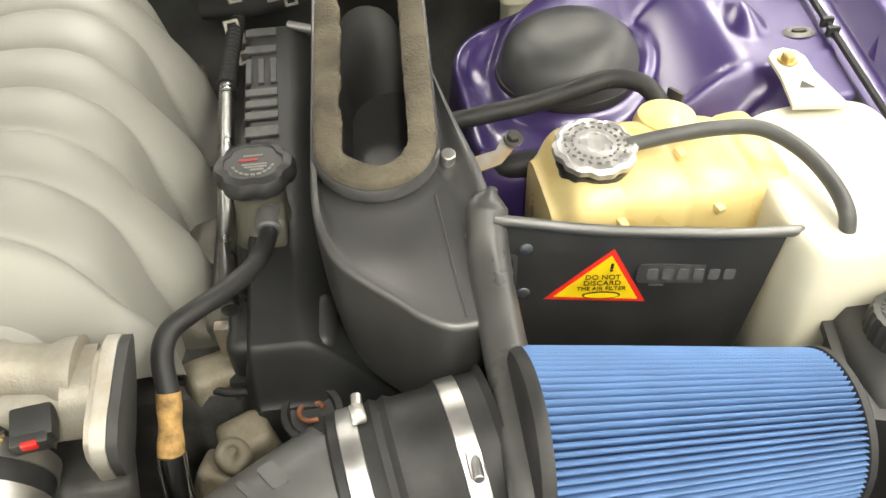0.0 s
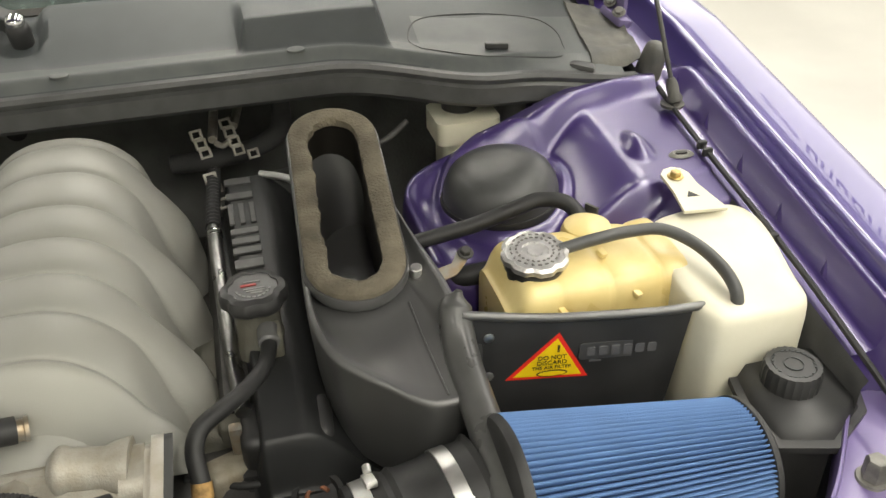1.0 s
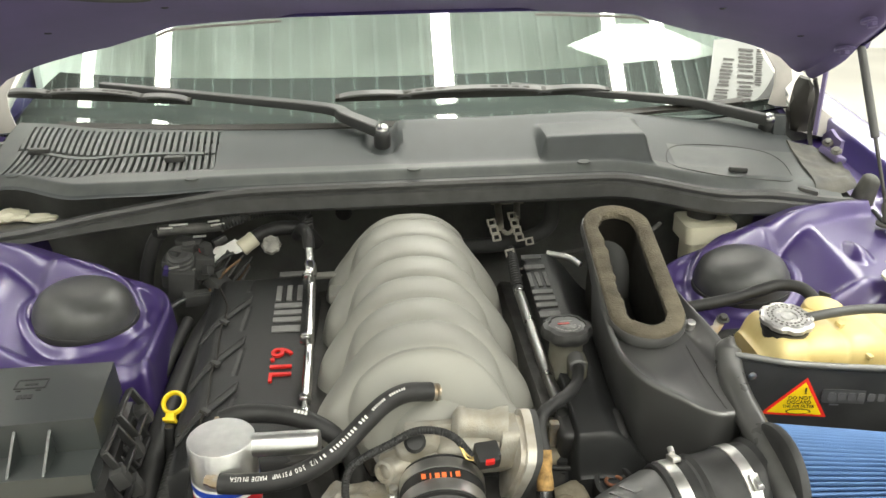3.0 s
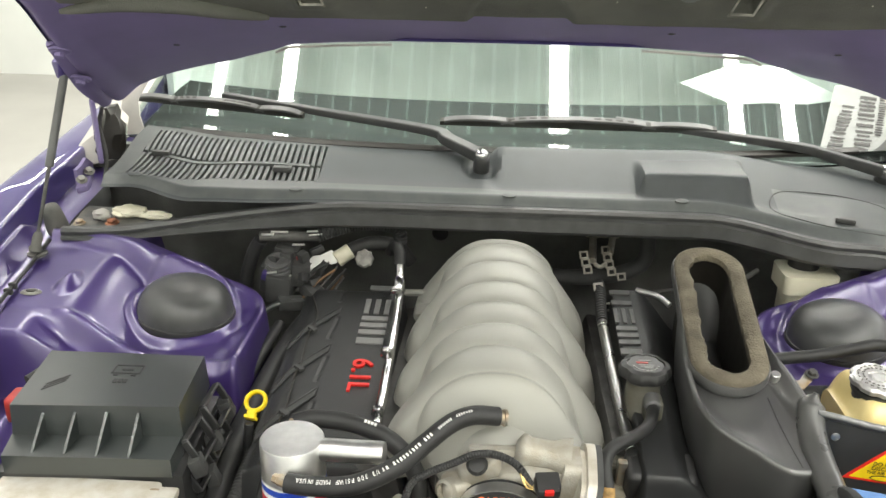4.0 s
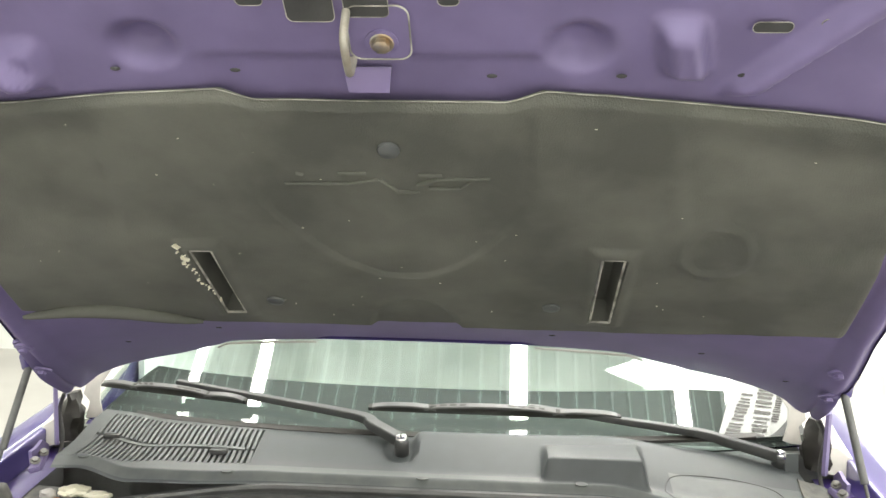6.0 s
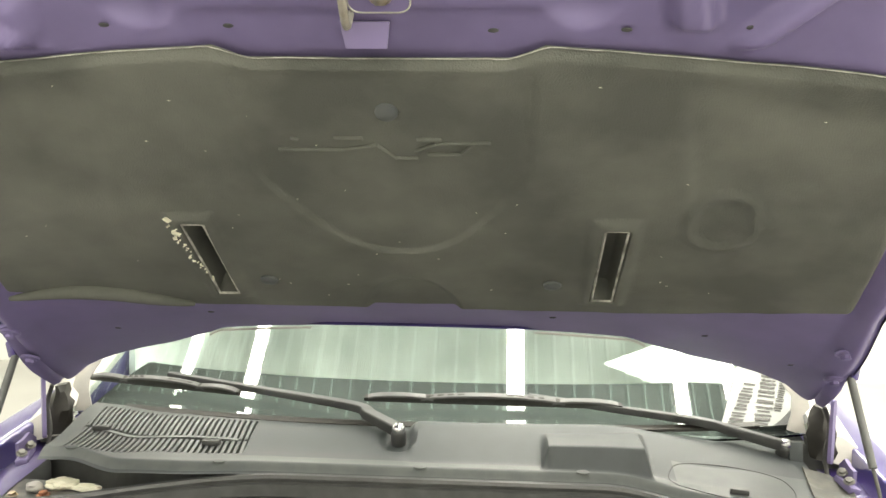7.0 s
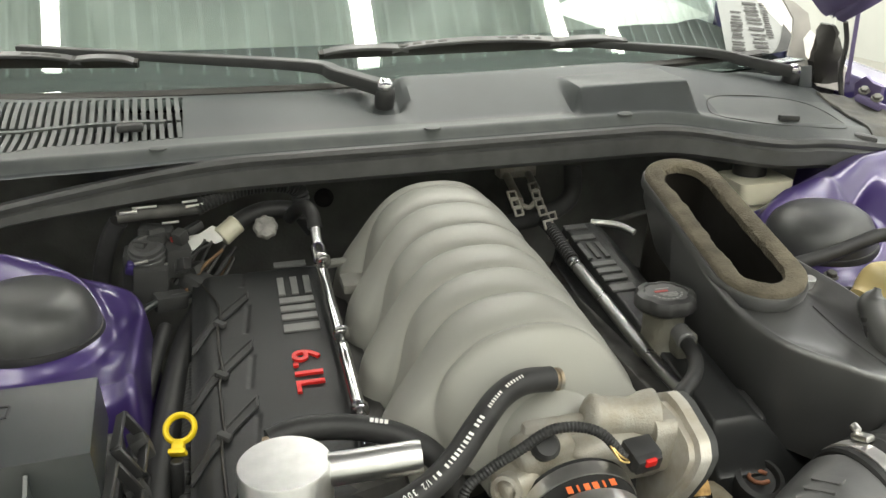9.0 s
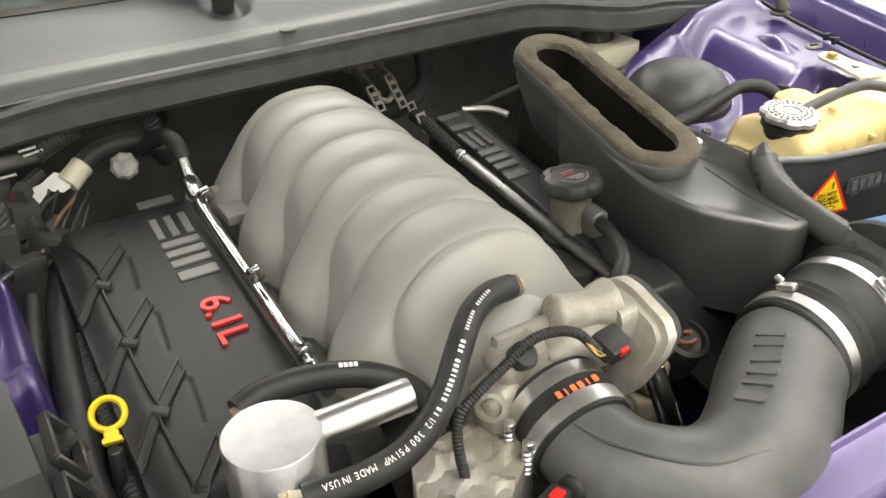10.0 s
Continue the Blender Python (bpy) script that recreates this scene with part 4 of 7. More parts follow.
for sgn in (1, -1):
    bm = B()
    sheet(bm, lin(0, 1, 30), [0, 0.5, 1], lambda t, k: hood_p(widen(sgn * 0.682, rear_q(0.682) + (HF - rear_q(0.682)) * t), rear_q(0.682) + (HF - rear_q(0.682)) * t, 0.034 * k) + V(sgn * 0.010 * k, 0, 0))
    part("side_lip", bm, "paint", hd)
    # pale seal strip: the highlight along the edge is put into its colour
    bm = B()
    tube(bm, [hood_p(sgn * u, rear_q(u) - 0.003, -0.004) for u in lin(0.185, 0.372, 8)], 0.0020, 8)
    part("rear_seal", bm, "pillar", hd, "rubber seal strip with the edge highlight in its pale colour")

PAD_SIDE = 0.600


def pad_rear(x):
    return interp(abs(x), [(0, 0.203), (0.30, 0.207), (0.40, 0.225), (0.50, 0.262), (0.60, 0.310)])


def pad_front(x):
    return interp(abs(x), [(0, 0.629), (0.134, 0.629), (0.166, 0.641), (0.25, 0.637), (0.36, 0.632), (0.45, 0.632), (0.63, 0.632)])


def pad_off(x, q):
    """Relief of the felt pad, towards the engine."""
    ax = abs(x)
    t = (q - pad_rear(x)) / (pad_front(x) - pad_rear(x))
    edge = min(t, 1 - t) * 0.42
    edge = min(edge, PAD_SIDE - ax)
    off = 0.005 + 0.010 * ss(0, 0.008, edge)
    # central shield-shaped panel
    rad = 0.158 * math.sqrt(max(0.0, min(1, (q - 0.365) / 0.14)))
    inside = ss(-0.005, 0.005, rad - ax) if q > 0.36 else 0
    off -= 0.004 * inside * ss(0.635, 0.61, q)
    # small semicircle at the rear
    d = math.hypot(x / 0.066, (q - 0.205) / 0.095)
    off -= 0.008 * ss(1.1, 0.9, d)
    # side panels, set back
    off -= 0.006 * ss(0.010, -0.010, 0.335 - 0.28 * (q - 0.52) - ax) * ss(0.44, 0.48, q) * ss(0.625, 0.59, q)
    # round emboss
    for cx, cq in ((0.39, 0.44),):
        d = math.hypot(x - cx, q - cq)
        off += 0.0035 * ss(0.012, 0.0, abs(d - 0.04))
    # vent pockets
    for sgn in (1, -1):
        u, w = slot_uv((x - SLOT_SHIFT) * sgn, q)
        box_d = max(abs(u) - 0.0135, abs(w) - 0.0795)
        off += 0.006 * ss(0.022, 0.008, box_d) * ss(-0.002, 0.004, box_d)
        off -= 0.030 * ss(0.002, -0.004, box_d)
    off += 0.0015 * noise.noise(V(x * 9, q * 9, 0)) + 0.0006 * noise.noise(V(x * 40, q * 40, 3))
    return off


def pad(x, t):
    q = pad_rear(x) + (pad_front(x) - pad_rear(x)) * t
    w = interp(q, [(0.30, 0.585), (0.47, 0.562), (0.64, 0.550)]) + (0.018 if x > 0 else -0.006)
    wx = x if abs(x) < 0.42 else math.copysign(0.42 + (abs(x) - 0.42) * (w - 0.42) / 0.18, x)
    return hood_p(wx, q, -pad_off(x, q))


bm = B()
sheet(bm, lin(-PAD_SIDE, PAD_SIDE, 250), lin(0, 1, 130), pad)
felt = part("felt_pad", bm, "pad", hd, "dusty dark grey-brown felt pad", 50)
for sgn in (1, -1):
    # light rim of each slot
    bm = B()
    d = (S1 - S0).normalized()
    c = (S0 + S1) / 2
    nrm = Vector((d.y, -d.x))
    ring = []
    for a, b in ((-1, -1), (1, -1), (1, 1), (-1, 1)):
        p = c + nrm * a * 0.0140 + d * b * 0.080
        ring.append(hood_p(sgn * p.x + SLOT_SHIFT, p.y, -0.018))
    tube(bm, [ring[0], ring[1]], 0.0018, 6), tube(bm, [ring[1], ring[2]], 0.0018, 6), tube(bm, [ring[2], ring[3]], 0.0018, 6), tube(bm, [ring[3], ring[0]], 0.0018, 6)
    part("slot_rim", bm, "fibre", hd)
bm = tube(B(), [pad(x, 0.998) + V(0, -0.002, -0.001) for x in lin(-0.59, 0.59, 60)], 0.0006, 6, 2)
part("pad_edge", bm, "fibre", hd, "pale edge of the felt pad")
for px, pq in ((-0.197, 0.298), (0.199, 0.298), (0.003, 0.578)):
    bm = B()
    c = hood_p(px, pq, -pad_off(px, pq) - 0.001)
    lathe(bm, [(0.0125, 0), (0.012, 0.003), (0.008, 0.0045), (0.0, 0.005)], along(c, c - (hood_p(px, pq, 0.1) - hood_p(px, pq, 0))), 20)
    part("pad_clip", bm, "cowl_pale", hd)
# raised emblem lines on the pad, as plain strokes
for a, b in (((-0.115, 0.530), (-0.045, 0.530)), ((-0.045, 0.530), (-0.012, 0.535)), ((-0.012, 0.535), (0.006, 0.522)), ((0.006, 0.522), (0.03, 0.522)), ((0.028, 0.530), (0.05, 0.537)), ((0.05, 0.537), (0.105, 0.538)), ((0.04, 0.527), (0.075, 0.527)), ((0.075, 0.527), (0.088, 0.537)), ((-0.055, 0.541), (-0.025, 0.541)), ((-0.10, 0.541), (-0.092, 0.539)), ((0.03, 0.541), (0.055, 0.541))):
    a, b = (a[0] * 1.08, 0.534 + (a[1] - 0.532) * 1.3), (b[0] * 1.08, 0.534 + (b[1] - 0.532) * 1.3)
    pts = [hood_p(a[0] + (b[0] - a[0]) * f, a[1] + (b[1] - a[1]) * f, -pad_off(a[0] + (b[0] - a[0]) * f, a[1] + (b[1] - a[1]) * f) - 0.0015) for f in (0, 0.5, 1)]
    part("emblem_stroke", tube(B(), pts, 0.0026, 8, 2), "pad", hd)
# torn insulation beside one slot
bm = B()
rng = random.Random(5)
for i in range(34):
    f = i / 33
    p = hood_p(-0.290 + 0.016 * f ** 2 + rng.uniform(-0.004, 0.004), 0.434 - 0.13 * f, -0.021)
    if rng.random() < 0.8:
        g = 2.5 if f < 0.3 else 1.1
        slab(bm, p, (g * rng.uniform(0.0012, 0.0042), g * rng.uniform(0.0015, 0.005), 0.002), pose(0, 0, 0, rng.uniform(-40, 40), rng.uniform(-40, 40), rng.uniform(0, 90)), 0.0006, 1)
part("torn_edge", bm, "white_tank", hd, "pale torn insulation showing at the slot")
bm = B()
for i in range(34):
    x, t = rng.uniform(-0.5, 0.5), rng.uniform(0.05, 0.95)
    slab(bm, pad(x, t) + V(0, -0.0005, -0.0008), (rng.uniform(0.001, 0.0032), rng.uniform(0.0006, 0.0014), 0.0006), pose(0, 0, 0, 0, 0, rng.uniform(0, 180)), 0)
tagged(part("lint", bm, "white_tank", hd, "specks of pale lint on the felt"), kind="stuff")
# latch striker in its pressed pocket
bm2 = face_frame(hood_p(0.005, 0.69, 0.0), (1, 0, 0), hood_p(0, 0.69, 0) - hood_p(0, 0.69, 0.1))
bm = prism(B(), rrect(0.060, 0.064, 0.012, 5, 0.002, 0.004), -0.001, 0.003, bm2, 0.001)
part("striker_plate", bm, "paint_in", hd, "purple plate under the latch striker")
loop = [bm2 @ V(a, b, 0.003) for a, b in rrect(0.060, 0.064, 0.012, 6, 0.002, 0.004)]
part("plate_sealer", tube(B(), loop + [loop[0]], 0.0010, 6, 1), "fibre", hd, "pale sealer round the striker plate")
bm = tube(B(), [bm2 @ V(-0.027, -0.030, 0.002), bm2 @ V(-0.027, -0.026, 0.026), bm2 @ V(-0.026, 0.0, 0.034), bm2 @ V(-0.026, 0.022, 0.030), bm2 @ V(-0.026, 0.03, 0.002)], 0.0042, 10)
part("striker", bm, "alu", hd, "worn steel latch striker loop")
part("striker_tab", prism(B(), [(-0.021, -0.012), (0.020, -0.012), (0.023, 0.014), (-0.026, 0.014)], -0.002, 0.001, face_frame(hood_p(-0.008, 0.650, -0.007), (1, 0, 0), (0, -0.93, -0.36)), 0.0008), "paint_rail", hd, "bright tilted tab below the striker")
bm = lathe(B(), [(0.016, 0.003), (0.016, 0.0045), (0.012, 0.005)], bm2 @ Matrix.Translation((0.004, -0.007, 0)), 24)
part("striker_washer", bm, "paint_in", hd)
bm = hexbolt(B(), bm2 @ V(0.004, -0.007, 0.004), bm2.to_3x3() @ V(0, 0, 1), 0.0085, 0.007)
part("striker_bolt", bm, "zinc", hd, "stained plated bolt")


def frame_hole(px, pq, rx, ry_, r=0.48):
    c = hood_p(px, pq, -0.0035)
    m = face_frame(c, (1, 0, 0), hood_p(px, pq, -0.1) - hood_p(px, pq, 0))
    part("frame_hole", prism(B(), rrect(rx, ry_, min(rx, ry_) * r), -0.0006, 0.0, m), "matte", hd)
    loop = [m @ V(a, b, 0.0) for a, b in rrect(rx, ry_, min(rx, ry_) * r, 6)]
    part("hole_rim", tube(B(), loop + [loop[0]], 0.0005, 6, 1), "fibre", hd)


for px, pq, rx, ry_ in ((0.37, 0.706, 0.036, 0.012), (0.418, 0.713, 0.015, 0.010), (-0.111, 0.722, 0.026, 0.012), (0.075, 0.722, 0.02, 0.012), (0.03, 0.732, 0.05, 0.018)):
    frame_hole(px, pq, rx, ry_)
frame_hole(-0.0555, 0.717, 0.046, 0.036, 0.2)
frame_hole(-0.002, 0.719, 0.042, 0.030, 0.2)
for px, pq in ((-0.268, 0.659), (-0.144, 0.657), (-0.013, 0.654), (0.115, 0.653), (0.242, 0.655), (0.357, 0.661), (-0.39, 0.664), (0.21, 0.16), (-0.33, 0.16), (0.45, 0.13), (-0.5, 0.12), (0.60, 0.08)):
    bm = B()
    c = hood_p(px, pq, -0.003)
    lathe(bm, [(0.0, 0.0015), (0.003, 0.001), (0.004, 0)], along(c, c + (hood_p(px, pq, -0.1) - hood_p(px, pq, 0))) @ Matrix.Diagonal((1.4, 0.7, 1, 1)), 10, False, False)
    part("clip_hole", bm, "matte", hd)
# thick rolled edge of the pad on one side
bm = tube(B(), [hood_p(x, q, -0.018) for x, q in ((-0.575, 0.300), (-0.50, 0.292), (-0.434, 0.276), (-0.38, 0.250), (-0.33, 0.226))], lambda f: 0.003 + 0.010 * math.sin(f * math.pi) ** 0.7, 10)
part("pad_roll", bm, "pad", hd, "thick rolled felt edge")

# hinges and gas struts
for sgn in (1, -1):
    bm = B()
    prism(bm, [(-0.030, -0.016), (0.026, -0.022), (0.030, 0.004), (0.008, 0.020), (-0.012, 0.012), (-0.032, 0.010)], -0.003, 0.003, Matrix.Translation((sgn * 0.732, 1.175, 1.025)) @ pose(0, 0, 0, 90, 0, 90), 0.001)
    part("hinge_base", bm, "paint_in", body, "purple painted hinge base")
    part("hinge_foot", slab(B(), (sgn * 0.724, 1.155, 1.008), (0.022, 0.05, 0.012), pose(0, 0, 0, 10, sgn * 15, 12), 0.004), "paint_in", body, "purple painted hinge foot")
    for y, z in ((1.142, 1.018), (1.172, 1.024)):
        part("hinge_nut", hexbolt(B(), (sgn * 0.722, y, z), (-0.3 * sgn, -0.4, 0.8), 0.0065, 0.006), "nut", body)
    a, b = V(sgn * 0.730, 1.19, 1.045), hood_p(sgn * 0.700, -0.055, -0.014)
    bm = prism(B(), rrect((b - a).length + 0.02, 0.018, 0.006), -0.003, 0.003, face_frame(a.lerp(b, 0.5), b - a, (0.8 * sgn, -0.6, 0)), 0.001)
    part("hinge_arm", bm, "paint_in", body, "purple painted hinge arm")
    bm = B()
    rr = []
    for f in lin(0, 1, 10):
        x, q = sgn * (0.640 + 0.060 * f), 0.215 - 0.275 * f
        w, h = 0.009 + 0.005 * math.sin(f * math.pi), 0.004 + 0.009 * ss(0.25, 0.6, f)
        rr.append([hood_p(x - w, q, 0.004), hood_p(x - w, q, -0.7 * h), hood_p(x - 0.6 * w, q, -h), hood_p(x + 0.6 * w, q, -h), hood_p(x + w, q, -0.7 * h), hood_p(x + w, q, 0.004)])
    loft(bm, rr)
    part("hinge_channel", bm, "paint_in", hd, "purple pressed hinge channel under the bonnet", 40)
    for f in (0.06, 0.40):
        c = hood_p(sgn * (0.634 + 0.060 * f), 0.215 - 0.275 * f, -0.007 - 0.005 * (f > 0.3))
        ax = hood_p(0, 0.2, -0.1) - hood_p(0, 0.2, 0)
        bm = lathe(B(), [(0.015, -0.002), (0.015, 0.002), (0.010, 0.003)], along(c, c + ax), 20)
        hexbolt(bm, c + ax.normalized() * 0.002, ax, 0.0075, 0.007)
        part("hinge_bolt", bm, "paint_in", hd)
    # near-black lump added in place of the shaded pocket by the hinge
    bm = B()
    crumple = random.Random(8)
    rr = []
    for f in lin(0, 1, 9):
        z, w = 1.02 + 0.095 * f, 0.007 + 0.021 * math.sin((0.25 + 0.75 * f) * math.pi)
        rr.append([V(sgn * (0.726 - 0.010 * f) + w * math.cos(a) + crumple.uniform(-0.004, 0.004), 1.275 + 0.02 * math.sin(a) + crumple.uniform(-0.004, 0.004), z) for a in lin(0, 2 * math.pi, 12)[:-1]])
    loft(bm, rr)
    part("hinge_pocket_fill", bm, "ink", body, "crumpled near-black lump added in the shaded pocket behind the hinge", 30)
    bm = prism(B(), [(sgn * a, b) for a, b in ((-0.014, -0.030), (0.0, -0.035), (0.021, -0.037), (0.016, -0.004), (0.031, 0.011), (0.026, 0.037), (0.0, 0.057), (-0.024, 0.067), (-0.002, 0.030), (-0.004, 0.0))][::sgn], -0.002, 0.002, face_frame((sgn * 0.685, 1.315, 1.09), (1, sgn * 0.1, 0), (0, -0.97, 0.2)), 0.001)
    part("pillar_bracket", bm, "pillar", body, "pale painted bracket at the foot of the pillar")
    bm = tube(B(), [(sgn * 0.712, 1.20, 0.99), (sgn * 0.708, 1.215, 1.04), (sgn * 0.718, 1.225, 1.09), (sgn * 0.706, 1.22, 1.125)], 0.004, 8, 5)
    part("hinge_spring", bm, "dark", body, "dark steel link of the hinge")
    g = thing("gas_strut", (sgn * 0.716, 0.958, 0.955), "thin black gas strut holding the bonnet up", "gas strut", "bonnet gas struts")
    a, b = V(sgn * 0.716, 0.96, 0.972), V(sgn * 0.685, 1.063, 1.211)
    rod(bm := B(), a, a.lerp(b, 0.5), 0.0030, 10)
    part("rod", bm, "dark", g)
    rod(bm := B(), a.lerp(b, 0.46), b, 0.0064, 16)
    part("cylinder", bm, "satin", g)
    bm = lathe(B(), [(0.009, -0.010), (0.010, -0.005), (0.0075, 0.0), (0.0075, 0.012), (0.005, 0.02)], along(a, b), 14)
    lathe(bm, [(0.014, -0.016), (0.015, -0.012), (0.009, -0.011)], Matrix.Translation(a), 18)
    part("ball_socket", bm, "dust", g)
    bm = slab(B(), b + V(sgn * 0.004, 0, 0.012), (0.014, 0.02, 0.03), pose(0, 0, 0, 20, 0, 0), 0.004)
    part("upper_mount", bm, "paint", g)


# ---- intake manifold ----
mf = thing("intake_manifold", (-0.01, 0.82, 0.80), "cast grey ribbed intake manifold on top of the engine", "intake manifold")
# valleys between the runners, from the rear to the front
VALLEY = (1.084, 1.025, 0.962, 0.895, 0.837, 0.779, 0.722, 0.657, 0.585)


def man_p(y, a):
    """Skin of the manifold: y along the engine, a round it from -1 (one side) to 1 (other side)."""
    th = a * 1.62
    side = ss(0.35, 1.0, abs(a))
    best = 0.0
    for i in range(8):
        # runners reach down to either side in turn; on the other side they sink away
        s = a * (1 if i % 2 else -1)
        fade = 1 - ss(0.42, 0.78, -s)
        w = (VALLEY[i] - VALLEY[i + 1]) / 2 * (1 + 0.42 * ss(0.42, 0.95, s))
        yc = (VALLEY[i] + VALLEY[i + 1]) / 2 - 0.016 * ss(0.3, 1.0, s)
        d = abs(y - yc) / w
        if d < 1:
            best = max(best, fade * (1 - d ** 2.4) ** 0.55)
    amp = 0.0085 + 0.020 * side
    end = ss(0.597, 0.655, y) ** 0.55 * (1 - ss(1.035, 1.062, y)) ** 0.45
    half = 0.099 * (0.60 + 0.40 * end) + 0.006 * ss(1.0, 0.7, y) - 0.010 * side
    hgt = 0.1535 * (0.25 + 0.75 * end) + 0.012 * ss(0.7, 1.03, y)
    rr = best * amp * (0.25 + 0.75 * end)
    rnd = 0.32 * ss(0.95, 0.66, y) * (1 if a > 0 else 0.25)
    sx = math.copysign(abs(math.sin(th)) ** (0.82 + rnd * 0.3), th)
    cz = math.copysign(abs(math.cos(th)) ** (0.78 + rnd), math.cos(th))
    flare = 0.026 * ss(0.55, 1.0, abs(a))
    x = -0.012 + half * sx + rr * sx + math.copysign(flare, a)
    nose = 1 - ss(0.60, 0.70, y)
    x -= math.copysign(0.026 * nose * ss(0.6, 1.0, abs(a)), a)
    z = 0.808 + hgt * max(cz, 0) - 0.05 * ss(0.80, 1.0, abs(a)) * (1 - nose) + 0.045 * nose * ss(0.55, 1.0, abs(a)) + rr * max(0, cz)
    return V(x, y, z)


bm = B()
sheet(bm, lin(0.597, 1.062, 300), lin(-1, 1, 110), man_p)
part("plenum", bm, "manifold", mf, angle=100)
bm = B()
lathe(bm, [(0.040, 0), (0.050, 0.012), (0.055, 0.03), (0.06, 0.05)], along((-0.008, 0.585, 0.85), (-0.008, 0.65, 0.862)), 28)
slab(bm, (-0.075, 0.655, 0.83), (0.03, 0.03, 0.06), pose(0, 0, 0, 0, 0, 20), 0.005)
slab(bm, (-0.082, 0.64, 0.865), (0.008, 0.03, 0.05), None, 0.003)
part("front_neck", bm, "manifold", mf)
bm = B()
lathe(bm, [(0.0085, -0.004), (0.0085, 0.006), (0.0100, 0.007), (0.0100, 0.010)], along((-0.013, 0.612, 0.932), (0.03, 0.622, 0.925)), 14)
part("nipple", bm, "zinc", mf, "small metal hose nipple")
bm = B()
tube(bm, [(-0.16, 1.05, 0.875), (-0.13, 1.03, 0.885), (-0.10, 1.01, 0.89)], 0.006, 8)
part("vacuum_stub", bm, "manifold", mf)
for y, z in ((0.99, 0.872), (0.70, 0.815)):
    part("bolt_lug", slab(B(), (-0.125, y, z), (0.03, 0.04, 0.012), None, 0.003), "manifold", mf)

# ---- throttle body ----
tb = thing("throttle_body", (0.0, 0.57, 0.80), "stained cast aluminium throttle body with a motor cover plate", "throttle body")
TA, TB = V(-0.006, 0.592, 0.853), V(-0.007, 0.545, 0.845)
bm = lathe(B(), [(0.050, 0), (0.050, 0.008), (0.042, 0.010), (0.041, 0.05)], along(TA, TB), 30)
slab(bm, (-0.048, 0.578, 0.862), (0.03, 0.02, 0.035), pose(0, 0, 0, 0, 25, 0), 0.006)
slab(bm, (0.0, 0.588, 0.895), (0.09, 0.012, 0.03), None, 0.006)
slab(bm, (-0.055, 0.585, 0.815), (0.05, 0.014, 0.05), pose(0, 0, 0, 0, 30, 0), 0.006)
part("bore", bm, "alu", tb)
bm = lathe(B(), [(0.010, -0.004), (0.016, 0.0), (0.019, 0.003), (0.019, 0.008), (0.017, 0.011), (0.017, 0.036), (0.021, 0.044), (0.024, 0.056)], along((0.012, 0.586, 0.908), (0.070, 0.580, 0.902)), 26)
part("motor", bm, "alu", tb, "stained aluminium motor housing", 45)
part("cast_lug", slab(B(), (0.03, 0.575, 0.878), (0.085, 0.040, 0.045), pose(0, 0, 0, 8, 0, 0), 0.014, 3), "alu", tb)
part("cast_lug", slab(B(), (-0.028, 0.578, 0.885), (0.05, 0.036, 0.04), pose(0, 0, 0, 0, -18, 0), 0.012, 3), "alu", tb)
part("cast_lug", slab(B(), (-0.052, 0.572, 0.855), (0.036, 0.034, 0.05), pose(0, 0, 0, 0, -10, 10), 0.010, 3), "alu", tb)
PL0 = [V(a, b, 0) for a, b in ((-0.036, 0.022), (-0.016, 0.034), (0.002, 0.034), (0.043, 0.024), (0.053, 0.012), (0.050, -0.008), (0.032, -0.050), (0.012, -0.074), (-0.012, -0.070), (-0.034, -0.03))]
PL = []
for k in range(len(PL0)):
    pa, pb_, pc = PL0[k - 1], PL0[k], PL0[(k + 1) % len(PL0)]
    for f_ in (0.22, 0.5, 0.78):
        q_ = pb_.lerp(pa, 0.30).lerp(pb_, f_).lerp(pb_.lerp(pb_.lerp(pc, 0.30), f_), f_)
        PL.append((q_.x, q_.y))
mpl = Matrix.Translation((0.073, 0.572, 0.885)) @ Matrix(((0, 0.2, 1, 0), (-1, 0, 0, 0), (0, 1, 0, 0), (0, 0, 0, 1)))
bm = prism(B(), [(a * 0.86, b * 0.86 - 0.002) for a, b in PL], 0.000, 0.0052, mpl, 0.002)
part("plate_face", bm, "plate", tb, "pale cast inner face")
bm = prism(B(), rrect(0.05, 0.05, 0.012, 5, -0.004, 0.002), -0.018, 0.0004, mpl, 0.004)
part("gear_housing", bm, "alu", tb)
bm = prism(B(), PL, 0.005, 0.0145, mpl, 0.0022, 3)
part("cover_plate", bm, "plate", tb, "bright machined edge plate")
bm = prism(B(), [(a * 0.97, b * 0.97) for a, b in PL], 0.0147, 0.0215, mpl, 0.0035)
part("motor_cover", bm, "matte", tb, "black plastic motor cover")
bm = slab(B(), (0.042, 0.547, 0.893), (0.026, 0.022, 0.018), pose(0, 0, 0, 15, 0, 8), 0.003)
slab(bm, (0.042, 0.536, 0.892), (0.023, 0.010, 0.014), pose(0, 0, 0, 15, 0, 8), 0.002)
part("plug", bm, "black", tb, "black electrical plug")
bm = slab(B(), (0.043, 0.5305, 0.895), (0.010, 0.004, 0.007), pose(0, 0, 0, 15, 0, 8), 0.0015)
part("plug_lock", bm, "red", tb, "red locking tab")
bm = B()
lathe(bm, [(0.012, -0.01), (0.0125, 0.004), (0.0125, 0.018), (0.009, 0.019), (0.008, 0.012), (0.0, 0.012)], along((-0.058, 0.57, 0.866), (-0.072, 0.552, 0.872)), 20)
part("port", bm, "alu", tb)

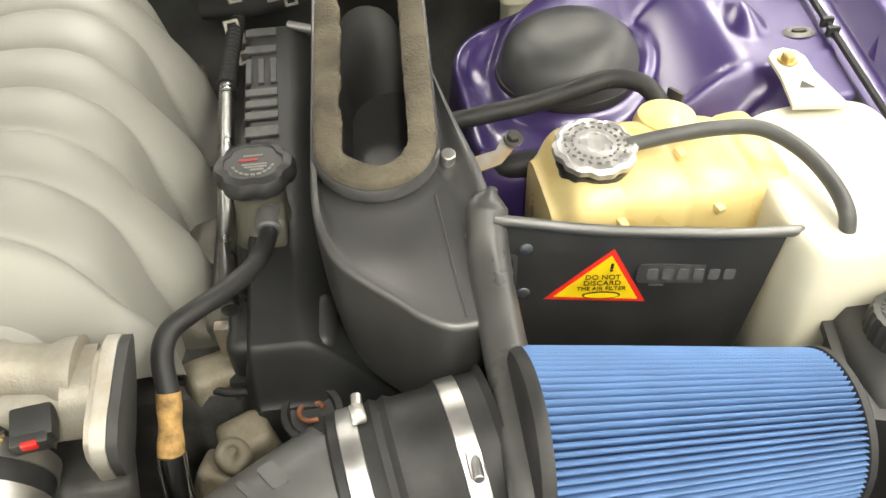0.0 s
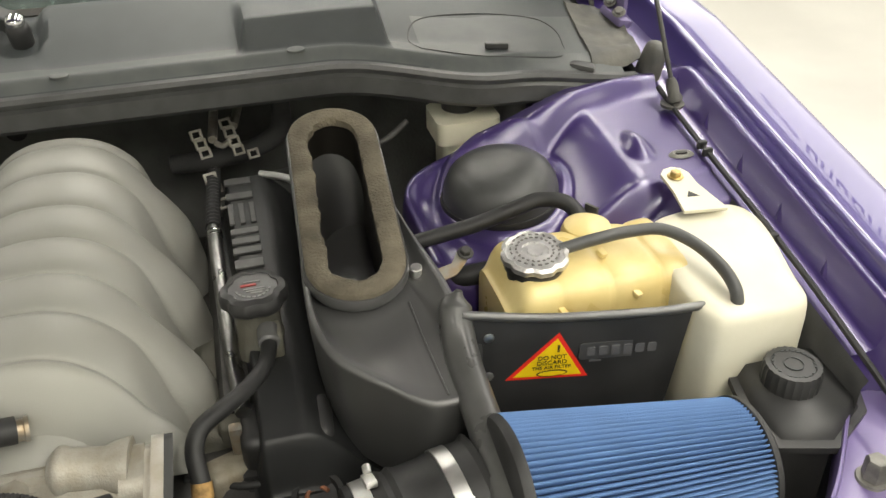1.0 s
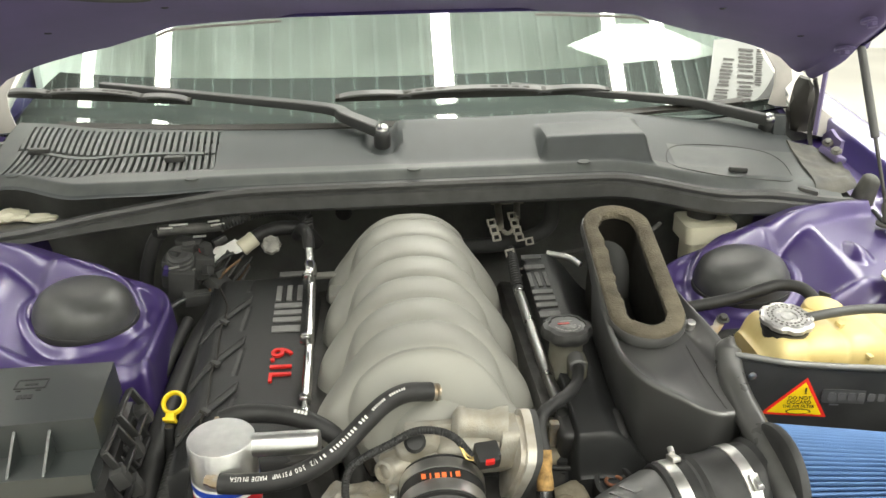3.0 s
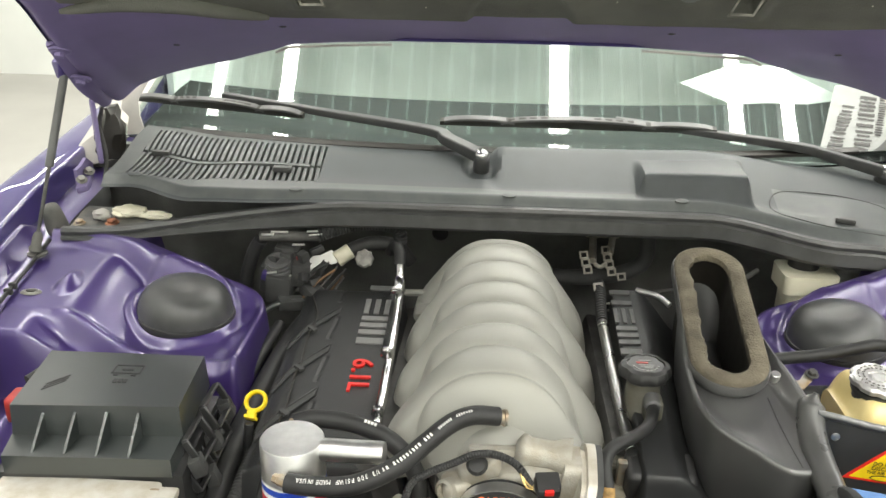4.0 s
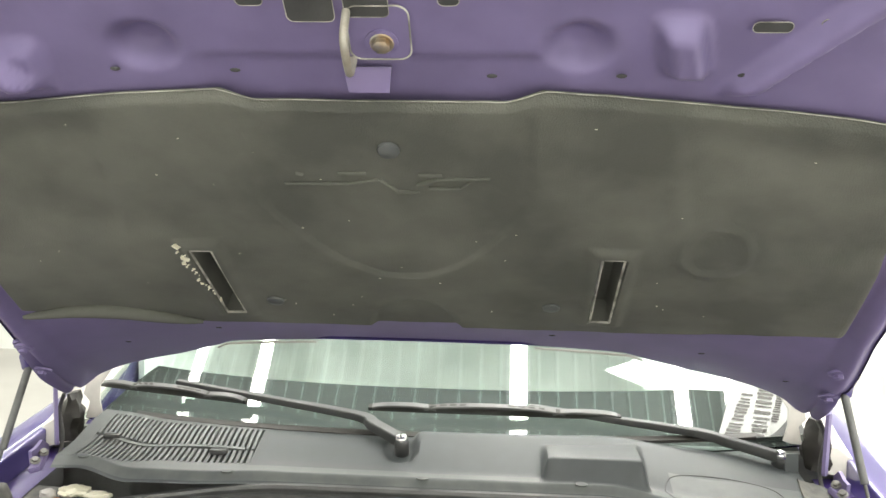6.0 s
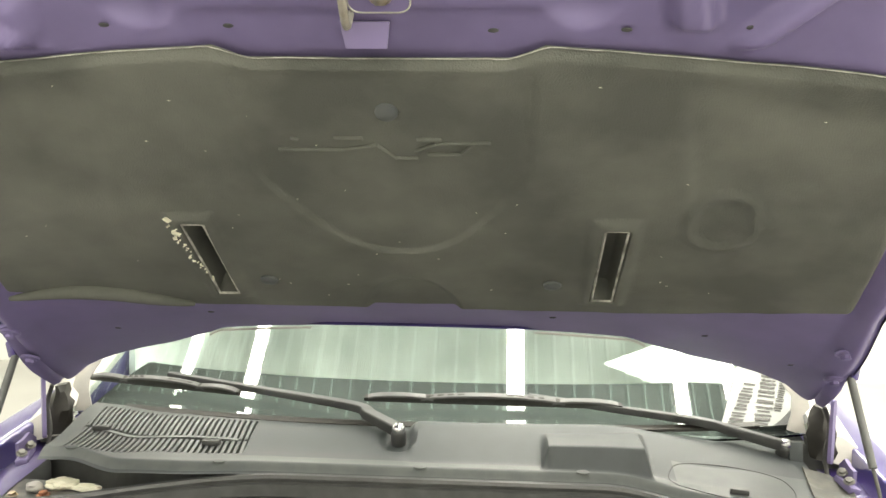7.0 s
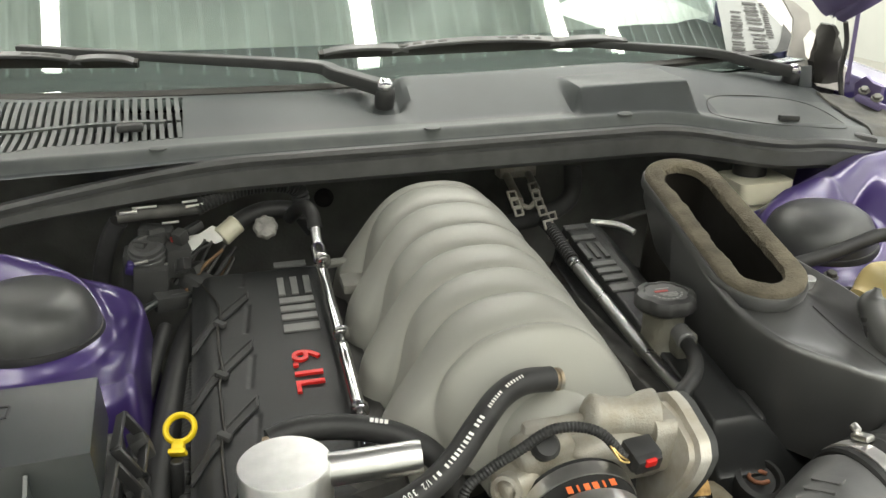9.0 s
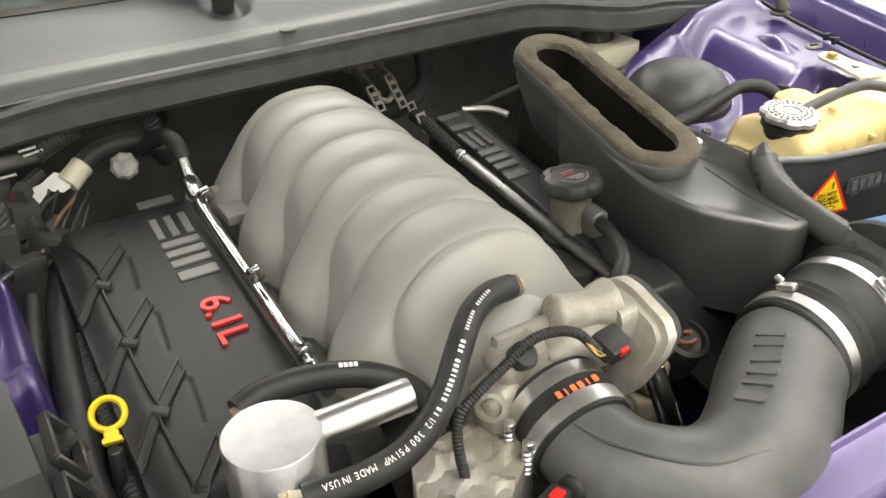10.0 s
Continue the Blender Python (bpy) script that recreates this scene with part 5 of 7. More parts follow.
# ---- sensor wiring loom across the throttle body ----
bm = corrugated(B(), [(0.024, 0.540, 0.897), (0.008, 0.546, 0.917), (-0.012, 0.550, 0.925), (-0.035, 0.552, 0.924), (-0.060, 0.550, 0.912), (-0.085, 0.548, 0.900), (-0.105, 0.545, 0.885), (-0.110, 0.535, 0.855), (-0.102, 0.525, 0.80)], 0.0046, 0.003, 0.0007)
lathe(bm, [(0.011, -0.012), (0.012, 0.0), (0.009, 0.004)], along((-0.034, 0.560, 0.905), (-0.034, 0.553, 0.912)), 16)
single("sensor_loom", bm, "rubber", "black corrugated wiring loom to the throttle plug", "wiring loom", loc=(-0.04, 0.55, 0.88))
bm = B()
for dx in (-0.003, 0, 0.003):
    tube(bm, [(0.026, 0.537 + dx, 0.896), (0.018, 0.537 + dx, 0.903 + dx), (0.010, 0.545, 0.914)], 0.0011, 6)
single("sensor_wires", bm, "brass", "thin yellow wires at the throttle plug", "wire", loc=(0.01, 0.54, 0.9))


# ---- air intake tube ----
it = thing("air_intake_tube", (0.1, 0.47, 0.74), "matt black moulded air intake elbow with raised lettering", "intake tube")
PATHT = [(-0.006, 0.548, 0.846), (-0.008, 0.515, 0.838), (0.004, 0.472, 0.828), (0.045, 0.438, 0.820), (0.095, 0.436, 0.818), (0.145, 0.458, 0.818), (0.190, 0.488, 0.818), (0.232, 0.513, 0.820)]
bm = tube(B(), PATHT, [0.0415, 0.042, 0.045, 0.049, 0.052, 0.054, 0.055, 0.055], 36, 8)
part("elbow", bm, "satin", it)
bm = B()
tube(bm, [V(-0.030, 0.515, 0.872), V(-0.015, 0.47, 0.873), V(0.03, 0.425, 0.866), V(0.08, 0.412, 0.863)], 0.0016, 6)
part("mould_line", bm, "satin", it)


def band(name, p, q, r, material, label="", seg=40, lipw=0.0006):
    L = (Vector(q) - Vector(p)).length
    return part(name, lathe(B(), [(r - 0.001, 0), (r + lipw, 0.0006), (r + lipw, L - 0.0006), (r - 0.001, L)], along(p, q), seg), material, it, label)


band("coupler", (-0.006, 0.562, 0.849), (-0.008, 0.513, 0.838), 0.0455, "rubber", "black rubber coupler")
band("clamp", (-0.0061, 0.558, 0.848), (-0.0066, 0.5445, 0.8450), 0.0466, "steel", "stainless hose clamp")
band("clamp", (-0.0073, 0.531, 0.842), (-0.0079, 0.5165, 0.8387), 0.0466, "steel", "stainless hose clamp")
for p in ((-0.056, 0.546, 0.842), (-0.054, 0.524, 0.838)):
    bm = slab(B(), p, (0.006, 0.010, 0.016), pose(0, 0, 0, 0, -15, 0), 0.002)
    for k in range(5):
        lathe(bm, [(0.0035, -0.0012), (0.0046, 0), (0.0035, 0.0012)], Matrix.Translation(V(*p) + V(-0.004, -0.002, -0.012 + 0.005 * k)), 10)
    lathe(bm, [(0.0042, 0), (0.0048, 0.001), (0.0048, 0.006), (0.003, 0.007)], Matrix.Translation(V(*p) + V(-0.003, -0.002, 0.012)), 10)
    part("clamp_screw", bm, "steel", it, "stainless clamp screw")
FA, FB = V(0.222, 0.508, 0.820), V(0.352, 0.522, 0.832)
CA, CB = V(0.228, 0.511, 0.820), V(0.345, 0.525, 0.832)
cd = (CB - CA).normalized()


def cpt(d):
    return CA + cd * d


bm = lathe(B(), [(0.056, 0), (0.0585, 0.002), (0.0585, 0.028), (0.061, 0.032), (0.0585, 0.037), (0.061, 0.042), (0.0585, 0.047), (0.0585, 0.07), (0.060, 0.074), (0.060, 0.105), (0.064, 0.110)], along(CA, CB), 44)
part("filter_coupler", bm, "rubber", it, "ribbed black rubber coupler")
band("clamp", cpt(0.008), cpt(0.022), 0.0592, "steel", "stainless hose clamp")
band("clamp", cpt(0.078), cpt(0.092), 0.0607, "steel", "stainless hose clamp")
for d, r in ((0.015, 0.0592), (0.085, 0.0607)):
    top = cpt(d) + V(0, 0.35, 0.93).normalized() * (r + 0.004) if d < 0.05 else cpt(d) + V(0, -0.55, 0.82).normalized() * (r + 0.004)
    bm = slab(B(), top, (0.010, 0.018, 0.006), pose(0, 0, 0, -20 if d < 0.05 else 35, 0, 8), 0.002)
    rod(bm, top + V(0, 0.006, 0.002), top + V(0, 0.013 if d < 0.05 else -0.014, 0.004), 0.0036, 10)
    part("clamp_screw", bm, "steel", it, "stainless clamp screw")
# raised lettering on the tube stands as plain strokes
bm = B()
tp = smooth_path(PATHT, 8)
for i in range(6):
    k = 35.2 + i * 2.75
    p = tp[int(k)].lerp(tp[min(int(k) + 1, len(tp) - 1)], k - int(k))
    t = (tp[min(int(k) + 1, len(tp) - 1)] - tp[int(k)]).normalized()
    s_ = t.cross(V(0, 0, 1)).normalized()
    up = (V(0, 0, 1) * 0.95 - s_ * 0.26).normalized()
    m = face_frame(p + up * (0.0533 + 0.0002 * i), t, up)
    w = 0.0042 if i in (1, 4) else 0.0118
    bm = prism(B(), rrect(w, 0.025, min(w, 0.006) * 0.48, 4), -0.001, 0.0016, m, 0.0007)
    part("raised_mark", bm, "satin", it)
# printed orange mark on the small coupler
bm = B()
um = face_frame(V(-0.009, 0.5365, 0.8430) + V(0.0, -0.27, 0.96).normalized() * 0.0463, (1, 0.02, 0.0), (0.0, -0.27, 0.96))
bars(bm, um, [(-0.021 + i * 0.0072 + (0.0014 if i in (1, 4) else 0), 0.0046 if i not in (1, 4) else 0.0016) for i in range(6)], 0.0062, 0.0006)
part("printed_mark", bm, "orange", it, "orange printed mark")
bm = slab(B(), (-0.068, 0.476, 0.838), (0.030, 0.018, 0.014), pose(0, 0, 0, 0, 10, 25), 0.003)
lathe(bm, [(0.012, 0), (0.012, 0.016), (0.009, 0.018)], along((-0.034, 0.484, 0.834), (-0.058, 0.477, 0.836)), 16)
lathe(bm, [(0.015, 0), (0.015, 0.004), (0.012, 0.005)], along((-0.038, 0.483, 0.834), (-0.058, 0.477, 0.836)), 16)
part("temperature_sensor", bm, "black", it, "black temperature sensor plug")
bm = slab(B(), (-0.066, 0.474, 0.8462), (0.014, 0.009, 0.005), pose(0, 0, 0, 0, 10, 25), 0.0015)
part("sensor_tab", bm, "red", it, "red plug tab")

# ---- air filter ----
af = thing("air_filter", (0.47, 0.51, 0.75), "blue pleated cone air filter with black rubber ends", "air filter")
GA, GB = V(0.348, 0.511, 0.843), V(0.563, 0.514, 0.827)
RA, RB = 0.0755, 0.0575
fm = along(GA, GB)
FL = (GB - GA).length
PLEATS = 84
bm = B()
rings = []
for f in lin(0, 1, 9):
    ring = []
    for i in range(PLEATS * 6):
        a = 2 * math.pi * i / (PLEATS * 6)
        k = i % 6
        r = RA + (RB - RA) * f - (0.0, 0.0007, 0.0034, 0.0125, 0.0034, 0.0007)[k]
        r += 0.0004 * noise.noise(V(math.cos(a) * 30, math.sin(a) * 30, f * 2))
        aa = a + 0.004 * noise.noise(V(math.cos(a) * 14, math.sin(a) * 14, f * 2.5))
        ring.append(fm @ V(r * math.cos(aa), r * math.sin(aa), FL * f))
    rings.append(ring)
loft(bm, rings, False, False)
part("pleats", bm, "blue", af, "blue cotton pleats", 40)
bm = lathe(B(), [(0.05, -0.010), (RA - 0.006, -0.009), (RA - 0.0012, -0.006), (RA + 0.0006, -0.001), (RA + 0.0002, 0.0025), (RA - 0.012, 0.003)], fm, 56, True, False)
part("rear_collar", bm, "rubber", af, "black rubber collar")
bm = lathe(B(), [(RB - 0.013, -0.002), (RB - 0.001, -0.0015), (RB + 0.001, -0.0005), (RB + 0.0012, 0.004), (RB - 0.001, 0.006), (RB - 0.012, 0.007), (0.0, 0.006)], Matrix.Translation(GB) @ fm.to_3x3().to_4x4(), 56, False, True)
part("end_cap", bm, "rubber", af, "black rubber end cap")

# ---- heat shield round the filter ----
sh = thing("heat_shield", (0.42, 0.60, 0.74), "black sheet metal heat shield with a rubber edge trim", "heat shield")


def shield_top(x):
    return interp(x, [(0.335, 0.938), (0.36, 0.930), (0.42, 0.919), (0.50, 0.915), (0.58, 0.917)])


def shield_y(x):
    return 0.655 - 0.03 * ss(0.35, 0.60, x)


bm = B()
us = lin(0.348, 0.567, 24)
sheet(bm, us, lin(0, 1, 8), lambda u, v: (u - (0.020 * v * ss(0.54, 0.567, u)), shield_y(u), shield_top(u) - 0.004 - v * (0.145 - 0.0 * u)), 0.003)
part("back_panel", bm, "black", sh)
bm = B()
tube(bm, [(x, shield_y(x) - 0.002, shield_top(x)) for x in (0.352, 0.36, 0.37, 0.42, 0.47, 0.53, 0.567, 0.581)], lambda f: 0.0045 * (1 - 0.5 * ss(0.93, 1, f)), 10)
part("top_trim", bm, "duct", sh, "black rubber edge trim")
SIDE = [(0.356, 0.672, 0.946), (0.351, 0.668, 0.932), (0.348, 0.648, 0.912), (0.347, 0.615, 0.898), (0.346, 0.56, 0.889), (0.345, 0.50, 0.881), (0.345, 0.455, 0.866), (0.346, 0.425, 0.842), (0.349, 0.405, 0.80)]
sp = smooth_path(SIDE, 5)
bm = B()
sheet(bm, list(range(len(sp))), lin(0, 1, 6), lambda i, v: (sp[i].x + 0.002, sp[i].y, sp[i].z - 0.004 - v * (sp[i].z - 0.70)), 0.003)
part("side_panel", bm, "black", sh)
bm = tube(B(), SIDE, lambda f: 0.0158 * (0.22 + 0.78 * ss(0, 0.14, f)), 18, 6)
part("side_trim", bm, "trim", sh, "thick black rubber bulb trim")
for x, z in ((0.378, 0.902), (0.378, 0.856)):
    bm = lathe(B(), [(0.0055, 0), (0.005, 0.002), (0.002, 0.003), (0, 0.003)], along((x, shield_y(x) - 0.002, z), (x, shield_y(x) - 0.1, z)), 14)
    part("rivet", bm, "bare", sh, "bright rivet")
pm = face_frame((0.376, 0.4265, 0.829), (1, 0.0, -0.01), (0.02, -0.25, 1))
bm = prism(B(), [(-0.055, -0.012), (-0.030, -0.024), (0.040, -0.026), (0.054, -0.016), (0.054, 0.006), (0.0, 0.016), (-0.055, 0.010)], -0.0015, 0.0015, pm, 0.0008)
slab(bm, pm @ V(0.0, 0.010, -0.022), (0.10, 0.003, 0.045), None, 0.001)
part("mount_plate", bm, "cowl", sh, "dark bent mounting plate with an embossed mark")
bm = hexbolt(B(), pm @ V(0.036, -0.006, 0.0015), (0, -0.2, 1), 0.0062, 0.006)
lathe(bm, [(0.010, 0.0012), (0.010, 0.0026), (0.006, 0.003)], pm @ Matrix.Translation((0.036, -0.006, 0)), 18)
part("plate_bolt", bm, "silver", sh)
bm = bars(B(), pm @ Matrix.Translation((0, -0.004, 0.0014)), [(-0.040 + i * 0.0105, 0.0078) for i in range(6)], 0.012, 0.0012)
part("embossed_mark", bm, "fuse", sh)
bm = prism(B(), rrect(0.020, 0.040, 0.005), 0, 0.0015, face_frame((0.362, shield_y(0.362) - 0.0022, 0.878), (1, -0.1, 0), (-0.1, -1, 0)), 0.0005)
part("slot_edge", bm, "duct", sh)
bm = prism(B(), rrect(0.014, 0.033, 0.004), 0.0015, 0.002, face_frame((0.362, shield_y(0.362) - 0.0022, 0.878), (1, -0.1, 0), (-0.1, -1, 0)))
part("slot", bm, "matte", sh)
# warning triangle and the pale badge
TRI = [V(0.4435, 0, 0.9005), V(0.394, 0, 0.848), V(0.473, 0, 0.8455)]
tc = sum(TRI, V(0, 0, 0)) / 3


def tri_on(scale, off, material, name, label=""):
    b = B()
    vs = []
    for p in TRI:
        p = tc + (p - tc) * scale
        vs.append(V(p.x, shield_y(p.x) - 0.0022 - off, p.z))
    f = [b.verts.new(v) for v in vs] + [b.verts.new(v + V(0, 0.0006, 0)) for v in vs]
    b.faces.new(f[:3]), b.faces.new(f[5:2:-1])
    for i in range(3):
        b.faces.new((f[i], f[(i + 1) % 3], f[3 + (i + 1) % 3], f[3 + i]))
    return part(name, b, material, sh, label)


tri_on(1.0, 0.0010, "stick_red", "sticker_border", "red border of a triangular warning sticker")
tri_on(0.82, 0.0018, "sticker", "sticker_face", "yellow triangular warning sticker")
for i, (s, sz, dz) in enumerate((("DO NOT", 0.0068, 0.0070), ("DISCARD", 0.0070, 0.0008), ("THE AIR FILTER", 0.0056, -0.0050))):
    x = tc.x + 0.0005
    text(s, sz, face_frame((x, shield_y(x) - 0.0052, tc.z + dz + 0.001), (1, -0.13, 0), (-0.13, -1, 0)), "ink", sh, "sticker_lettering", 0.0002)
x = tc.x + 0.001
b = lathe(B(), [(0.006, 0), (0.006, 0.0004)], face_frame((x, shield_y(x) - 0.0050, tc.z - 0.0110), (1, -0.13, 0), (-0.13, -1, 0)) @ Matrix.Diagonal((2.5, 0.66, 1, 1)), 24)
part("sticker_logo", b, "ink", sh)
b = lathe(B(), [(0.006, 0), (0.006, 0.0004)], face_frame((x, shield_y(x) - 0.0054, tc.z - 0.0110), (1, -0.13, 0), (-0.13, -1, 0)) @ Matrix.Diagonal((2.25, 0.46, 1, 1)), 24)
part("sticker_logo_fill", b, "sticker", sh)
b = slab(B(), (0.4430, shield_y(0.443) - 0.0052, 0.8845), (0.0022, 0.0004, 0.0055), None, 0)
slab(b, (0.4430, shield_y(0.443) - 0.0052, 0.8800), (0.0022, 0.0004, 0.0018), None, 0)
part("sticker_symbol", b, "ink", sh)
bx = 0.503
fmn = face_frame((bx, shield_y(bx) - 0.0022, 0.876), (1, -0.13, -0.02), (-0.13, -1, 0))
b = prism(B(), rrect(0.082, 0.019, 0.004), 0, 0.0012, fmn, 0.0004)
part("badge", b, "duct", sh, "dark grey embossed badge")
for i in range(6):
    part("badge_mark", prism(B(), rrect(0.0085, 0.0105, 0.002, 3), 0, 0.0009, fmn @ Matrix.Translation((-0.0295 + i * 0.0118, 0, 0.0012)), 0.0003), "grey_print", sh)
b = bars(B(), fmn @ Matrix.Translation((0, -0.0125, -0.0004)), [(-0.030, 0.04)], 0.0022, 0.0004)
part("badge_line", b, "grey_print", sh)

# ---- inlet duct with the foam gasket ----
du = thing("air_inlet_duct", (0.28, 0.78, 0.74), "satin black plastic air inlet duct with a dirty foam gasket", "air duct")
DA, DB = V(0.276, 0.753, 0.938), V(0.287, 0.941, 0.983)
dl = (DB - DA).length
dm = face_frame((DA + DB) / 2, DB - DA, (0.0, -0.23, 1.0))


def stadium(r, ext=0.0, n=14):
    out = []
    h = dl / 2 + ext
    for a0, cx in ((-90, h), (90, -h)):
        for i in range(n + 1):
            a = radians(a0 + 180 * i / n)
            out.append((cx + r * math.cos(a), r * math.sin(a)))
    return out


def jag(r, amp, seed):
    pts = []
    ring = stadium(r, 0, 26)
    for p, q in zip(ring, ring[1:] + ring[:1]):
        n = max(1, int(math.hypot(q[0] - p[0], q[1] - p[1]) / 0.004))
        pts += [(p[0] + (q[0] - p[0]) * k / n, p[1] + (q[1] - p[1]) * k / n) for k in range(n)]
    return [(x + 0.3 * amp * noise.noise(V(x * 60, y * 60, seed)), y + amp * (1.0 if y > 0 else 0.35) * (noise.noise(V(x * 55, y * 60, seed + 9)) + 0.5 * noise.noise(V(x * 150, y * 90, seed)))) for x, y in pts]


b = B()
inr = [Vector((x, y)) for x, y in jag(0.0268, 0.0042, 1.0)]
out = [Vector((x, y)) for x, y in jag(0.0485, 0.0, 1.0)]
inr = inr[:len(out)]
rings = [[dm @ V(p.x, p.y, h) for p in q] for q, h in ((inr, -0.004), (inr, 0.005), ([i.lerp(o, 0.2) for i, o in zip(inr, out)], 0.0075), ([i.lerp(o, 0.85) for i, o in zip(inr, out)], 0.0075), (out, 0.005), (out, -0.004))]
loft(b, rings, False, False)
part("foam_gasket", b, "foam", du, "dirty brown foam gasket with a ragged inner edge", 60)
b = B()
rings = [[dm @ V(x, y, h) for x, y in stadium(r)] for r, h in ((0.033, 0.0), (0.050, 0.001), (0.0515, -0.002), (0.0515, -0.010), (0.047, -0.013), (0.045, -0.03))]
low = [[p + V(0.006 * k, -0.012 * k, -0.035 * k) for p in rings[-1]] for k in (1, 2, 3)]
loft(b, rings + low, False, True)
part("neck", b, "duct", du)
# near-black lining: the shade deep in the duct is put into its colour
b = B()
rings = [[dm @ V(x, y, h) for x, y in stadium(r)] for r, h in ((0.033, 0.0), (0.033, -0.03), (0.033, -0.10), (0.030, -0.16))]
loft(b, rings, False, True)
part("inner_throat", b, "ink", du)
# swept lower body: a sloping top, a rounded crease and a side wall below it
neck_line = [dm @ V(x, y, -0.018) for x, y in stadium(0.047, 0, 16)]
order = sorted(range(len(neck_line)), key=lambda i: math.atan2(neck_line[i].y - 0.845, neck_line[i].x - 0.281))
CREASE = [(0.330, 0.86, 0.948), (0.340, 0.79, 0.936), (0.350, 0.72, 0.930), (0.353, 0.66, 0.924), (0.349, 0.615, 0.906), (0.336, 0.594, 0.899), (0.321, 0.590, 0.898), (0.307, 0.592, 0.899), (0.291, 0.602, 0.902), (0.277, 0.615, 0.906), (0.259, 0.631, 0.910), (0.240, 0.652, 0.916), (0.230, 0.684, 0.922), (0.228, 0.715, 0.926), (0.229, 0.76, 0.935), (0.232, 0.80, 0.944), (0.236, 0.86, 0.954)]
crease = smooth_path(CREASE, 5)
NC = len(crease)
inner_line = []
for k in range(NC):
    a = math.atan2((crease[k].y - 0.845) / 0.148, (crease[k].x - 0.281) / 0.048)
    best_p = max(neck_line, key=lambda q: (q.x - 0.281) * math.cos(a) / 0.048 + (q.y - 0.845) * math.sin(a) / 0.148)
    inner_line.append(best_p)
inner_line = [(inner_line[max(0, k - 1)] + inner_line[k] * 2 + inner_line[min(NC - 1, k + 1)]) / 4 for k in range(NC)]


def duct(k, v):
    p, q = inner_line[k], crease[k]
    mid = V((p.x + q.x) / 2, (p.y + q.y) / 2, 0)
    if v <= 1:
        r = p.lerp(q, v)
        r.z = p.z + (q.z - p.z) * (0.75 * v + 0.25 * v * v) - 0.006 * math.sin(v * math.pi)
        return r
    w = v - 1
    out = V(q.x - 0.285, (q.y - 0.72) * 0.8, 0).normalized()
    k = min(1.0, w / 0.12) * math.pi / 2
    return q + out * (0.006 * math.sin(k) - 0.010 * w * w) + V(0, 0, -0.006 * (1 - math.cos(k)) - 0.125 * max(0, w - 0.12))


b = B()
sheet(b, list(range(NC)), lin(0, 1, 9) + [1.02, 1.04, 1.06, 1.08, 1.10, 1.12, 1.16, 1.3, 1.6, 2.0], duct)
part("lower_body", b, "duct", du, angle=65)
b = tube(B(), [duct(int(NC * 0.36), v) + V(0, 0, 0.0) for v in (0.15, 0.5, 0.98)], 0.0012, 6)
part("mould_line", b, "duct", du)
# bracket with a bolt beside the duct
br = B()
prism(br, [(-0.03, -0.008), (0.015, -0.008), (0.032, 0.002), (0.038, 0.014), (0.028, 0.016), (0.016, 0.006), (-0.03, 0.008)], -0.0012, 0.0012, face_frame((0.365, 0.772, 0.895), (1, 0.25, 0.1), (0, -0.45, 0.9)), 0.0006)
bk = thing("duct_bracket", (0.36, 0.77, 0.89), "rusty bent steel bracket between duct and wing", "bracket")
part("strap", br, "zinc", bk)
part("bracket_bolt", hexbolt(B(), (0.396, 0.788, 0.905), (0, -0.3, 1), 0.006, 0.006), "dark", bk)
part("duct_screw", rod(B(), (0.333, 0.752, 0.90), (0.333, 0.742, 0.93), 0.006), "steel", bk)

